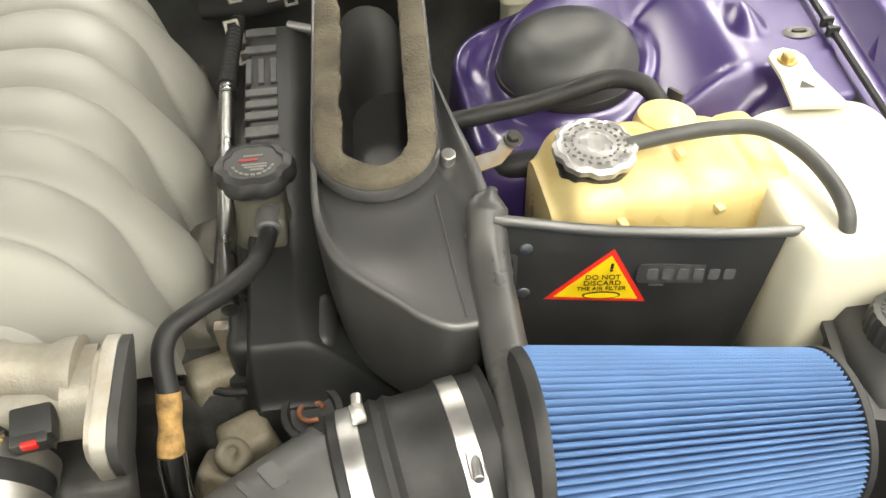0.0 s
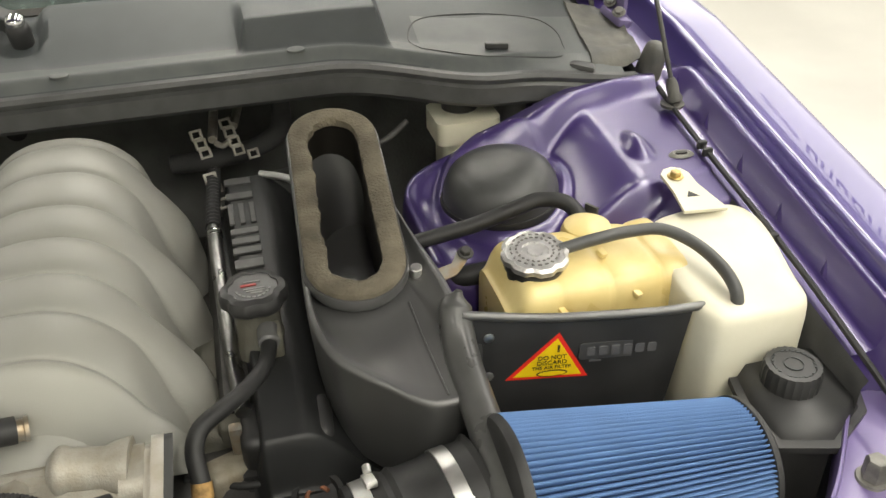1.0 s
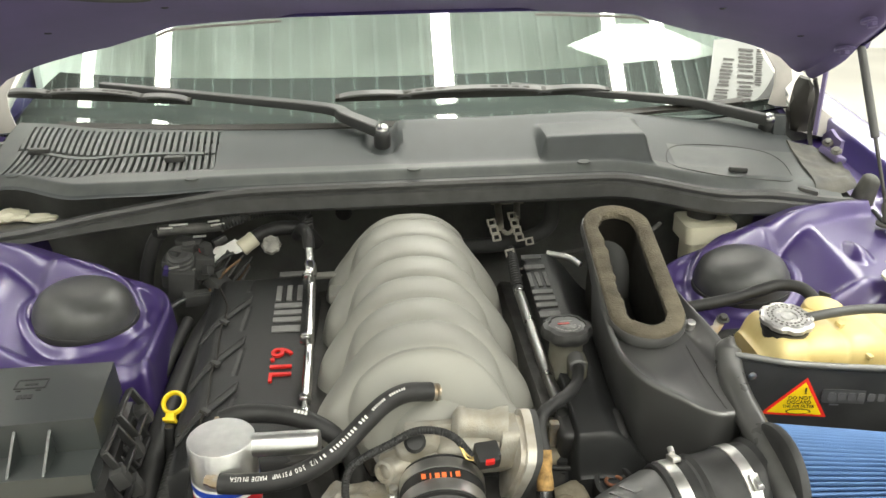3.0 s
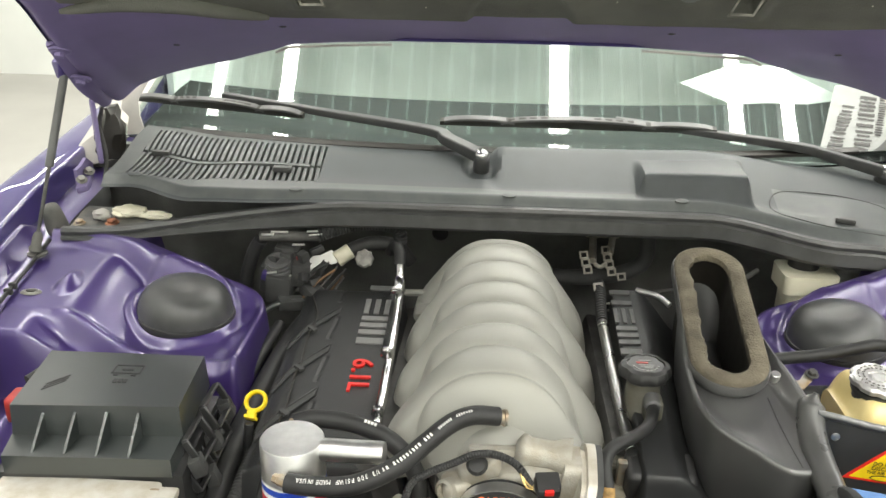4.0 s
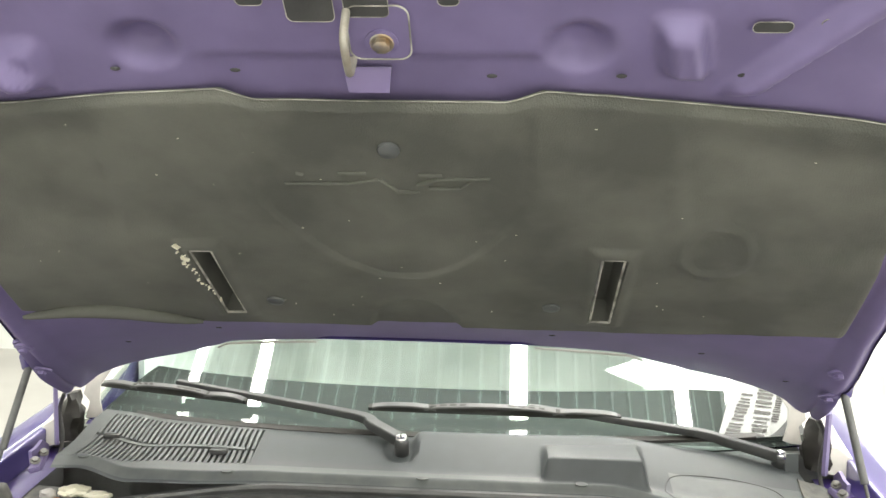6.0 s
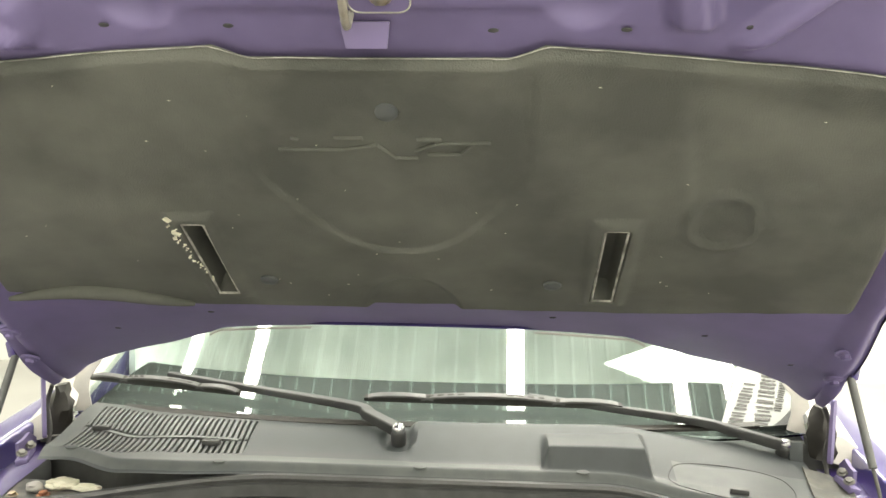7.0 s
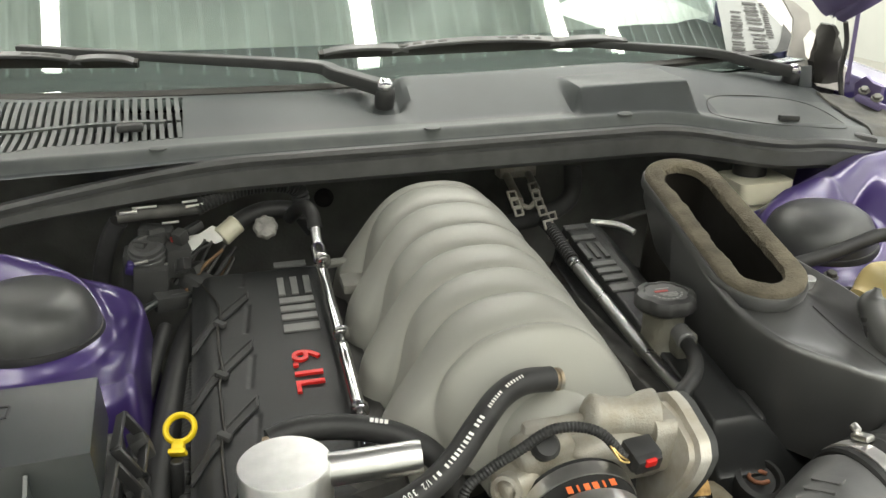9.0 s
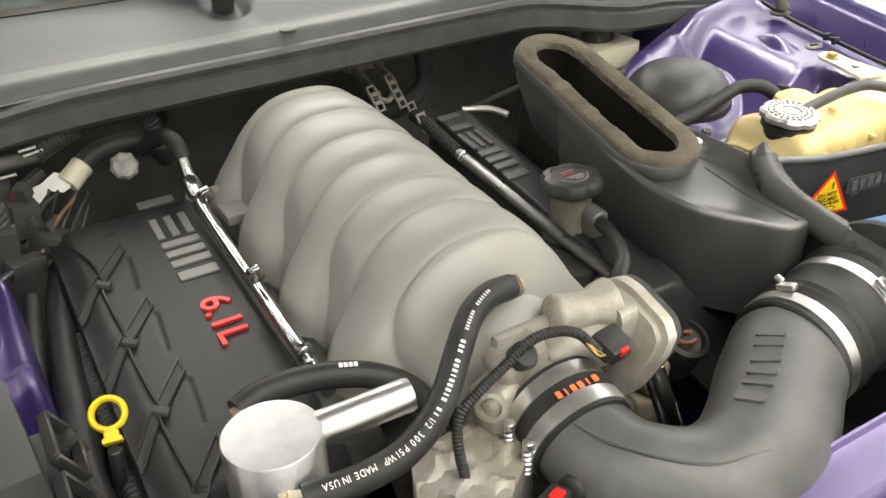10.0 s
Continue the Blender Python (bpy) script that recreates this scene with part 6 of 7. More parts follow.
# ---- valve covers with their lettering ----
def valve_cover(sgn):
    """sgn -1: the side with the dipstick; 1: the side with the oil filler."""
    vc = thing("valve_cover", (sgn * 0.22, 0.85, 0.80), "textured black engine cover with %s" % ("grey and red raised lettering" if sgn < 0 else "grey raised lettering and the oil filler"), "engine cover", "engine covers")
    y0, y1 = 0.615, 1.045

    def top(x, y):
        ax = abs(x)
        z = 0.866 + 0.13 * (y - 0.876)
        if sgn > 0:
            z = 0.878 + 0.15 * (y - 0.84)
        z -= 0.075 * ss(0.200, 0.285, ax) if sgn > 0 else 0.010 * ss(0.295, 0.318, ax)
        # cross grooves over the outer half
        if sgn < 0:
            # shallow dashes along the cover
            d2 = y - (0.683 + 0.0985 * math.floor((y - 0.683) / 0.0985))
            z -= 0.0016 * ss(0.0035, 0.0015, abs(ax - 0.256 + 0.1 * (d2 - 0.05))) * ss(0.012, 0.018, d2) * ss(0.075, 0.068, d2)
        z -= 0.05 * ss(y0 + 0.02, y0, y) + 0.03 * ss(y1 - 0.02, y1, y)
        z -= 0.05 * ss(0.166, 0.152, ax)
        return z

    b = B()
    xo = 0.318 if sgn < 0 else 0.300
    sheet(b, [sgn * v for v in lin(0.150, xo, 90)], lin(y0, y1, 260), lambda u, v: (u, v, top(u, v)))
    part("top_shell", b, "cover", vc, angle=55)
    b = B()
    sheet(b, lin(0, 1, 8), lin(y0, y1, 60), lambda t, v: (sgn * (xo + 0.008 * t), v, top(sgn * xo, v) - 0.11 * t))
    part("side_shell", b, "cover", vc, angle=55)
    b = B()
    sheet(b, lin(0.150, 0.312, 12), lin(0, 1, 5), lambda u, t: (sgn * u, y0 - 0.004 * t, top(sgn * min(u, xo), y0) - (0.08 if sgn < 0 else 0.045) * t))
    part("front_shell", b, "cover", vc)
    if sgn < 0:
        for k in range(4):
            ye = 0.683 + 0.0985 * k
            def rp(ax, s, h):
                y = ye - 1.32 * (ax - 0.2525) + s
                return V(-ax, y, top(-ax, y) + h)
            b = B()
            for s in (0.0, -0.0165):
                tube(b, [rp(ax, s, 0.0022) for ax in lin(0.2535, 0.317, 8)], 0.0014, 6, 2)
            tube(b, [rp(0.2535, 0.0, 0.0022), rp(0.2545, -0.0165, 0.0022)], 0.0014, 6)
            part("rib", b, "black", vc, "edge of a raised rib")
            b = B()
            sheet(b, lin(0.2545, 0.317, 10), [-0.015, -0.0015], lambda ax, s: rp(ax, s, 0.0015))
            part("groove", b, "matte", vc)
    # a row of plain raised blocks where the name stands
    edges = (1.056, 1.006, 0.958, 0.906, 0.878) if sgn < 0 else (1.026, 0.978, 0.931, 0.881, 0.854)
    xa, xb = (0.178, 0.218) if sgn < 0 else (0.161, 0.192)
    w = xb - xa
    for i in range(4):
        b = B()
        yc, L = (edges[i] + edges[i + 1]) / 2, edges[i] - edges[i + 1] - 0.004
        xc = sgn * (xa + xb) / 2
        m = face_frame((xc, yc, top(xc, yc) + 0.001), (1, 0, 0), (0, -0.13, 1))
        t = 0.30 * L
        if i == 0:
            cells = ((0, -L * 0.33, w, L * 0.27), (0, L * 0.33, w, L * 0.27))
        elif i == 1:
            cells = ((-w * 0.39, 0, w * 0.20, L * 0.9), (0, 0, w * 0.20, L * 0.9), (w * 0.39, 0, w * 0.20, L * 0.9))
        elif i == 2:
            cells = ((0, -L * 0.37, w, L * 0.22), (0, 0, w, L * 0.22), (0, L * 0.37, w, L * 0.22))
        else:
            cells = ((0, 0, w, L * 0.6),)
        for cx, cy, ww, hh in cells:
            slab(b, (0, 0, 0), (ww, hh, 0.003), m @ Matrix.Translation((cx, cy, 0)), 0.0006, 1)
        # blocks on the oil filler side are a darker grey
        part("raised_block", b, "silver" if sgn < 0 else "dull_print", vc, "grey raised block" if sgn < 0 else "dark grey raised block")
    if sgn < 0:
        m = face_frame((-0.201, 0.812, top(-0.201, 0.812) + 0.0015), (0, -1, -0.13), (0, -0.13, 1))
        text("6.1L", 0.041, m, "red", vc, "displacement_lettering", 0.0016, space=1.03).data.offset = 0.0005
    return vc, top


vcl, top_l = valve_cover(-1)
vcr, top_r = valve_cover(1)
# thin plug-wire cable looping along the outer edge of one cover
b = B()
pts = [(-0.306, 1.008, 0.884)]
for i in range(4):
    y = 0.913 - i * 0.094
    pts += [(-0.288, y + 0.045, top_l(-0.288, y + 0.045) + 0.003), (-0.286, y + 0.012, top_l(-0.286, y + 0.012) + 0.003), (-0.285, y, top_l(-0.285, y) + 0.005), (-0.289, y - 0.010, top_l(-0.289, y - 0.01) + 0.003)]
tube(b, pts, 0.0016, 6, 4)
igc = single("ignition_cable", b, "ink", "thin black cable clipped along the engine cover", "cable", loc=(-0.29, 0.82, 0.84))
for i in range(4):
    y = 0.913 - i * 0.094
    part("cable_clip", slab(B(), (-0.286, y - 0.001, top_l(-0.286, y) + 0.004), (0.014, 0.008, 0.006), pose(0, 0, 0, 0, 10, -35), 0.002), "matte", igc)
b = slab(B(), (0.188, 0.668, 0.818), (0.085, 0.055, 0.05), pose(0, 0, 0, 6, 0, -4), 0.013, 4)
slab(b, (0.188, 0.648, 0.800), (0.092, 0.024, 0.010), pose(0, 0, 0, 6, 0, -4), 0.004, 2)
single("cover_end_cap", b, "black", "black plastic end of the engine cover", "cover", loc=(0.188, 0.66, 0.80))


# ---- fuel rails ----
def rail(pts, label, bulges, mat_name, rad=0.0066):
    r = thing("fuel_rail", pts[0], label, "fuel rail", "fuel rails")
    b = tube(B(), pts, rad, 14, 6)
    part("pipe", b, mat_name, r)
    for f in bulges:
        p = Vector(pts[0]).lerp(Vector(pts[-1]), f)
        d = (Vector(pts[-1]) - Vector(pts[0])).normalized()
        b = lathe(B(), [(0.0070, 0), (0.0086, 0.001), (0.0086, 0.003), (0.0074, 0.0045), (0.0074, 0.006), (0.0086, 0.007), (0.0086, 0.009), (0.0070, 0.010)], along(p, p + d), 14)
        part("fitting", b, "chrome", r)
    return r


rail([(-0.161, 0.66, 0.858), (-0.161, 0.80, 0.872), (-0.163, 0.93, 0.890), (-0.164, 0.982, 0.904), (-0.165, 1.0, 0.925), (-0.166, 1.01, 0.945)], "chromed fuel rail beside the intake manifold", (0.12, 0.42, 0.78), "chrome")
b = tube(B(), [(-0.166, 1.008, 0.942), (-0.167, 1.018, 0.955), (-0.172, 1.035, 0.960), (-0.18, 1.06, 0.952), (-0.19, 1.09, 0.93)], 0.009, 12)
part("crimp", lathe(B(), [(0.0085, 0), (0.0095, 0.003), (0.0095, 0.02), (0.008, 0.024)], along((-0.1642, 0.984, 0.906), (-0.1655, 1.003, 0.930)), 14), "chrome",
     single("fuel_hose", b, "rubber", "black fuel hose crimped to the chromed rail", "hose", loc=(-0.165, 1.02, 0.93)))
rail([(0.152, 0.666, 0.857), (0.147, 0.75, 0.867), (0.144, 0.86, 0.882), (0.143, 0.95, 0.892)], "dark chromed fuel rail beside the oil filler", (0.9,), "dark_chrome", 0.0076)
b = corrugated(B(), [(0.143, 0.94, 0.892), (0.145, 0.98, 0.896), (0.148, 1.02, 0.90), (0.15, 1.06, 0.90)], 0.009, 0.007, 0.0015)
single("injector_loom", b, "rubber", "black corrugated wiring loom behind the fuel rail", "wiring loom", loc=(0.145, 1.0, 0.89))

# ---- oil filler ----
of = thing("oil_filler", (0.186, 0.785, 0.85), "oil filler neck with a black ribbed cap", "oil filler")
OX, OY, OZ = 0.177, 0.767, 0.906
b = lathe(B(), [(0.030, -0.055), (0.027, -0.045), (0.0225, -0.036), (0.0215, -0.004), (0.024, 0.0)], Matrix.Translation((OX, OY, OZ)), 28)
slab(b, (0.186, 0.742, 0.874), (0.024, 0.030, 0.030), None, 0.007, 3)
part("neck", b, "neck", of, "grey cast filler neck")


def lobes(n, amp):
    return lambda a: 1 + amp * math.copysign(abs(math.cos(n * a)) ** 0.5, math.cos(n * a))


b = lathe(B(), [(0.027, -0.003), (0.031, 0.0), (0.0325, 0.003), (0.0325, 0.010), (0.030, 0.0145), (0.0235, 0.0165), (0.0225, 0.0150), (0, 0.0150)], Matrix.Translation((OX, OY, OZ)), 84, True, True, lambda a: 1 + 0.045 * math.cos(6 * a) - 0.02 * math.cos(12 * a))
part("cap", b, "black", of, "black plastic oil cap with printed markings")
b = B()
for i in range(9):
    a = radians(200 + i * 17.5)
    slab(b, (OX + 0.0165 * math.cos(a), OY + 0.0165 * math.sin(a), OZ + 0.0153), (0.0036, 0.0022, 0.0006), pose(0, 0, 0, 0, 0, math.degrees(a) + 90), 0)
for k, (w, dy) in enumerate(((0.016, 0.009), (0.020, -0.003), (0.018, -0.0065), (0.011, -0.010))):
    slab(b, (OX + 0.001 * k, OY + dy, OZ + 0.0154), (w, 0.0022, 0.0006), None, 0)
part("cap_marks", b, "silver", of, "worn grey printing")
b = slab(B(), (OX - 0.004, OY + 0.0035, OZ + 0.0154), (0.015, 0.0032, 0.0008), None, 0)
part("cap_print", b, "dim_red", of)
b = tube(B(), [(0.184, 0.745, 0.884), (0.183, 0.722, 0.880), (0.174, 0.692, 0.880), (0.156, 0.662, 0.885), (0.137, 0.638, 0.891), (0.118, 0.621, 0.889), (0.111, 0.607, 0.878), (0.113, 0.588, 0.860)], [0.0070, 0.0076, 0.0076, 0.0076, 0.0076, 0.0078, 0.0080, 0.0080], 16)
bh = single("breather_hose", b, "rubber", "black moulded breather hose from the oil filler", "hose", loc=(0.15, 0.68, 0.82))
part("hose_end", lathe(B(), [(0.0092, 0), (0.0108, 0.002), (0.0108, 0.02), (0.0092, 0.022)], along((0.185, 0.748, 0.884), (0.184, 0.726, 0.881)), 16), "satin", bh)
b = tube(B(), [(0.113, 0.589, 0.861), (0.112, 0.576, 0.845), (0.110, 0.560, 0.827)], lambda f: 0.0088 + 0.0011 * math.sin(9 * f) * f, 14)
single("taped_pipe", b, "tape", "pipe wrapped in old brown tape", "pipe", loc=(0.13, 0.62, 0.75))
b = tube(B(), [(0.110, 0.561, 0.828), (0.111, 0.545, 0.800), (0.114, 0.530, 0.765)], 0.0105, 14)
single("lower_pipe", b, "chrome", "shiny steel pipe below the taped joint", "pipe", loc=(0.14, 0.6, 0.7))

# ---- catch can ----
cc = thing("oil_catch_can", (-0.238, 0.57, 0.82), "brushed aluminium oil catch can with a turned lid", "catch can")
b = lathe(B(), [(0.0345, -0.105), (0.0355, -0.1), (0.0355, -0.003), (0.0345, -0.0015)], Matrix.Translation((-0.238, 0.571, 0.921)), 48)
part("canister", b, "bare", cc)
b = lathe(B(), [(0.0345, -0.002), (0.0355, -0.001), (0.0355, 0.001), (0.0345, 0.002), (0.0343, 0.002), (0.020, 0.0021), (0.008, 0.0022), (0.0015, 0.0022), (0.0008, 0.0020), (0.0, 0.0020)], Matrix.Identity(4), 72)
lid = part("lid", b, "turned", cc, "lathe-turned aluminium lid", 12)
lid.location = V(-0.238, 0.571, 0.921) - Vector(cc.location)
b = lathe(B(), [(0.0125, 0), (0.0128, 0.002), (0.0128, 0.068), (0.0118, 0.071), (0.008, 0.071)], along((-0.205, 0.569, 0.908), (-0.13, 0.561, 0.913)), 24)
part("side_arm", b, "bare", cc, "polished aluminium side arm")
b = lathe(B(), [(0.008, 0), (0.008, 0.006), (0.0098, 0.007), (0.0098, 0.018), (0.007, 0.02)], along((-0.251, 0.535, 0.893), (-0.233, 0.5285, 0.892)) @ Matrix.Diagonal((0.7, 0.7, 0.9, 1)), 6)
part("elbow_fitting", b, "zinc", cc, "plated hose fitting")
b = slab(B(), (-0.247, 0.612, 0.905), (0.012, 0.02, 0.014), None, 0.003)
part("rear_fitting", b, "zinc", cc)
b = lathe(B(), [(0.0358, -0.1), (0.0358, -0.045)], Matrix.Translation((-0.238, 0.571, 0.921)), 48, False, False)
part("label_band", b, "white", cc, "white label band")
b = lathe(B(), [(0.0361, -0.056), (0.0361, -0.048)], Matrix.Translation((-0.238, 0.571, 0.921)), 48, False, False)
part("label_stripe", b, "decal_blue", cc, "blue label stripe")
b = lathe(B(), [(0.0361, -0.082), (0.0361, -0.062)], Matrix.Translation((-0.238, 0.571, 0.921)), 48, False, False)
part("label_stripe", b, "decal_red", cc, "red label stripe")

HOSE = [(-0.236, 0.529, 0.892), (-0.216, 0.526, 0.892), (-0.190, 0.523, 0.894), (-0.162, 0.524, 0.898), (-0.134, 0.534, 0.905), (-0.110, 0.551, 0.913), (-0.088, 0.571, 0.924), (-0.064, 0.591, 0.935), (-0.040, 0.603, 0.939), (-0.012, 0.612, 0.933)]
b = tube(B(), HOSE, 0.0108, 18, 8)
vh = single("vacuum_hose", b, "rubber", "black rubber hose with white printing to the manifold", "hose", loc=(-0.12, 0.52, 0.9))
hp = smooth_path(HOSE, 8)
hd_ = [0]
for p, q in zip(hp, hp[1:]):
    hd_.append(hd_[-1] + (q - p).length)


def on_hose(d, turn=0.0):
    """A frame on the hose's skin, d metres from its start, facing up and towards the front."""
    j = 0
    while j < len(hd_) - 2 and hd_[j + 1] < d:
        j += 1
    p = hp[j].lerp(hp[j + 1], (d - hd_[j]) / (hd_[j + 1] - hd_[j]))
    t = (hp[j + 1] - hp[j]).normalized()
    u = V(0.1, -0.45, 0.9)
    u = (u - t * u.dot(t)).normalized()
    return face_frame(p + u * 0.0109, -t, u)


def hose_print(s, d, size):
    """Letters one by one from the far end towards the can, ending d metres from the can."""
    for ch in reversed(s):
        w = size * (0.28 if ch in " 1I/" else 0.55)
        if ch != " ":
            text(ch, size, on_hose(d + w / 2) @ Matrix.Diagonal((0.76, 1, 1, 1)), "white", vh, "hose_lettering", 0.0001)
        d += w
    return d


d = hose_print("MADE IN USA", 0.013, 0.0074)
d = hose_print("300 PSI WP", d + 0.005, 0.0074)
d = hose_print("1/2", d + 0.004, 0.0074)
b = B()
for i in range(16):
    if i not in (2, 12):
        slab(b, (0, 0, 0), (0.0022 if i % 4 else 0.0012, 0.0040, 0.0004), on_hose(d + 0.004 + i * 0.0043), 0)
for i in range(16):
    if i not in (7, 8):
        slab(b, (0, 0, 0), (0.0013, 0.0028, 0.0004), on_hose(d + 0.080 + i * 0.0027), 0)
part("hose_print", b, "white", vh)
H2 = [(-0.247, 0.622, 0.905), (-0.225, 0.628, 0.908), (-0.185, 0.628, 0.905), (-0.145, 0.618, 0.897), (-0.115, 0.603, 0.880), (-0.10, 0.592, 0.85), (-0.098, 0.585, 0.80)]
b = tube(B(), H2, 0.0108, 16, 6)
h2 = single("return_hose", b, "rubber", "black rubber hose behind the catch can", "hose", loc=(-0.18, 0.62, 0.88))
b = bars(B(), face_frame((-0.165, 0.620, 0.9135), (1, -0.2, -0.2), (0.1, -0.4, 0.9)), [(i * 0.004, 0.003) for i in range(4)], 0.004, 0.0004)
part("hose_print", b, "white", h2)

# ---- dipstick ----
dp = thing("dipstick", (-0.335, 0.72, 0.75), "yellow plastic ring-handled dipstick on a black tube", "dipstick")
b = B()
mr = Matrix.Translation((-0.325, 0.733, 0.860)) @ pose(0, 0, 0, 38, 0, -10)
rings = []
for i in range(40):
    a = 2 * math.pi * i / 40
    rg = 0.0130
    c = V(rg * math.cos(a), rg * math.sin(a), 0)
    e = V(math.cos(a), math.sin(a), 0)
    rings.append([mr @ (c + e * (0.0029 * math.cos(t)) + V(0, 0, 0.0044 * math.sin(t))) for t in [2 * math.pi * j / 10 for j in range(10)]])
rings.append(rings[0])
loft(b, rings, False, False)
bmesh.ops.remove_doubles(b, verts=b.verts, dist=1e-6)
slab(b, mr @ V(0, -0.0170, 0), (0.012, 0.008, 0.010), mr.to_3x3().to_4x4(), 0.003)
slab(b, mr @ V(0, -0.0225, 0), (0.016, 0.005, 0.013), mr.to_3x3().to_4x4(), 0.002)
part("ring_handle", b, "yellow", dp)
b = rod(B(), mr @ V(0, -0.03, 0), (-0.342, 0.70, 0.68), 0.006)
part("tube", b, "black", dp)

# ---- fuse box ----
fb = thing("fuse_box", (-0.47, 0.64, 0.78), "dark grey plastic fuse box with a ribbed lid", "fuse box")
TOPQ = [(-0.585, 0.728), (-0.386, 0.731), (-0.378, 0.612), (-0.572, 0.600)]
fcx, fcy = -0.48, 0.667
b = prism(B(), [(fcx + (x - fcx) * 1.02, fcy + (y - fcy) * 1.03) for x, y in TOPQ], 0.880, 0.9252, Matrix(), 0.012, 5, [(fcx + (x - fcx) * 0.995, fcy + (y - fcy) * 0.99) for x, y in TOPQ])
part("lid", b, "fuse", fb)
b = prism(B(), [(-0.575, 0.60), (-0.378, 0.612), (-0.376, 0.566), (-0.566, 0.558)], 0.862, 0.886, Matrix(), 0.007, 4)
part("front_step", b, "fuse", fb)
for i in range(4):
    x = -0.535 + i * 0.037
    b = prism(B(), [(0, 0), (-0.042, 0), (-0.037, 0.004), (0, 0.034)], -0.0016, 0.0016, Matrix.Translation((x, 0.606, 0.884)) @ pose(0, 0, 0, 90, 0, 90), 0.0006)
    part("rib", b, "fuse", fb)
b = prism(B(), [(-0.592, 0.735), (-0.375, 0.738), (-0.366, 0.57), (-0.575, 0.56)], 0.76, 0.862, Matrix(), 0.006, 3)
part("base", b, "black", fb)
def open_frame(c, w, h, t, m):
    """A rectangular plastic frame of four bars."""
    b = B()
    for cx, cy, ww, hh in ((0, h / 2, w, t), (0, -h / 2, w, t), (-w / 2, 0, t, h), (w / 2, 0, t, h)):
        slab(b, (0, 0, 0), (ww, hh, 0.010), Matrix.Translation(c) @ m @ Matrix.Translation((cx, cy, 0)), 0.0012, 1)
    return b


for y, z, w in ((0.690, 0.878, 0.055), (0.625, 0.872, 0.05), (0.69, 0.835, 0.06), (0.625, 0.832, 0.05)):
    part("catch", open_frame((-0.362 - 0.12 * (0.88 - z), y, z), w, 0.034, 0.004, pose(0, 0, 0, 62, 0, 90)), "black", fb)
for y, z in ((0.715, 0.86), (0.66, 0.85), (0.60, 0.855), (0.64, 0.81)):
    part("connector", slab(B(), (-0.358, y, z), (0.016, 0.020, 0.024), pose(0, 0, 0, 0, -20, 12), 0.003), "matte", fb)
b = B()
tf = face_frame((-0.468, 0.688, 0.9255), (1, 0.02, 0), (0, 0, 1))
for cx, cy, w, h in ((0, 0.010, 0.034, 0.002), (0, -0.008, 0.034, 0.002), (-0.017, 0, 0.002, 0.018), (0.017, 0, 0.002, 0.018), (0, 0, 0.014, 0.003), (-0.011, -0.012, 0.006, 0.004), (0.011, -0.012, 0.006, 0.004), (-0.006, -0.026, 0.005, 0.008), (0.0, -0.026, 0.005, 0.008), (0.006, -0.026, 0.005, 0.008)):
    slab(b, (0, 0, 0), (w, h, 0.0012), tf @ Matrix.Translation((cx, cy, 0)), 0)
part("lid_symbol", b, "black", fb, "embossed battery symbol")
for i in range(3):
    part("lid_mark", slab(B(), (0, 0, 0), (0.030, 0.0022, 0.0012), tf @ pose(-0.075, -0.028 - i * 0.006, 0, 0, 0, 48), 0), "black", fb, "embossed stroke")
b = slab(B(), (-0.388, 0.548, 0.842), (0.018, 0.006, 0.03), pose(0, 0, 0, -20, 0, 0), 0.002)
part("metal_tab", b, "zinc", fb, "plated metal tab")
bt = thing("battery_terminal", (-0.60, 0.66, 0.86), "red terminal cover beside the fuse box", "terminal cover")
part("cover", slab(B(), (-0.604, 0.668, 0.880), (0.022, 0.034, 0.036), None, 0.008, 3), "dim_red", bt)
part("cable", tube(B(), [(-0.60, 0.69, 0.90), (-0.58, 0.72, 0.905), (-0.55, 0.75, 0.90), (-0.53, 0.78, 0.87)], 0.009, 12), "rubber", bt)
b = block(-0.70, -0.36, 0.50, 0.74, 0.70, 0.80, 0.01)
single("battery_tray", b, "black", "black plastic tray below the fuse box", "tray", loc=(-0.53, 0.62, 0.70))
b = prism(B(), rrect(0.185, 0.10, 0.008), 0.79, 0.856, Matrix.Translation((-0.478, 0.515, 0)), 0.004)
slab(b, (-0.376, 0.545, 0.852), (0.022, 0.024, 0.010), None, 0.003)
single("control_module", b, "plate", "pale metal module in front of the fuse box", "module", loc=(-0.47, 0.505, 0.8))

# ---- strut caps ----
for sgn in (1, -1):
    b = lathe(B(), [(0.069, -0.004), (0.070, 0.004), (0.069, 0.012), (0.0665, 0.022), (0.060, 0.035), (0.050, 0.043), (0.038, 0.0475), (0.022, 0.0495), (0.0, 0.0495)], Matrix.Translation((sgn * 0.479, 0.920, 0.888)) @ pose(0, 0, 0, 2, sgn * -5, 0), 56)
    rim = lathe(B(), [(0.0685, -0.004), (0.0725, -0.003), (0.0732, 0.002), (0.0715, 0.006), (0.0685, 0.007)], Matrix.Translation((sgn * 0.479, 0.920, 0.888)) @ pose(0, 0, 0, 2, sgn * -5, 0), 56, False, False)
    cap = single("strut_cap", b, "bulb", "domed black rubber cap on the strut tower", "cap", "strut caps", loc=(sgn * 0.479, 0.920, 0.868), angle=70)
    part("cap_rim", rim, "rubber", cap, "rolled rubber rim")

# ---- coolant bottle and washer tank ----
ct = thing("coolant_bottle", (0.48, 0.70, 0.80), "yellowed translucent coolant bottle with a metal pressure cap", "coolant bottle")


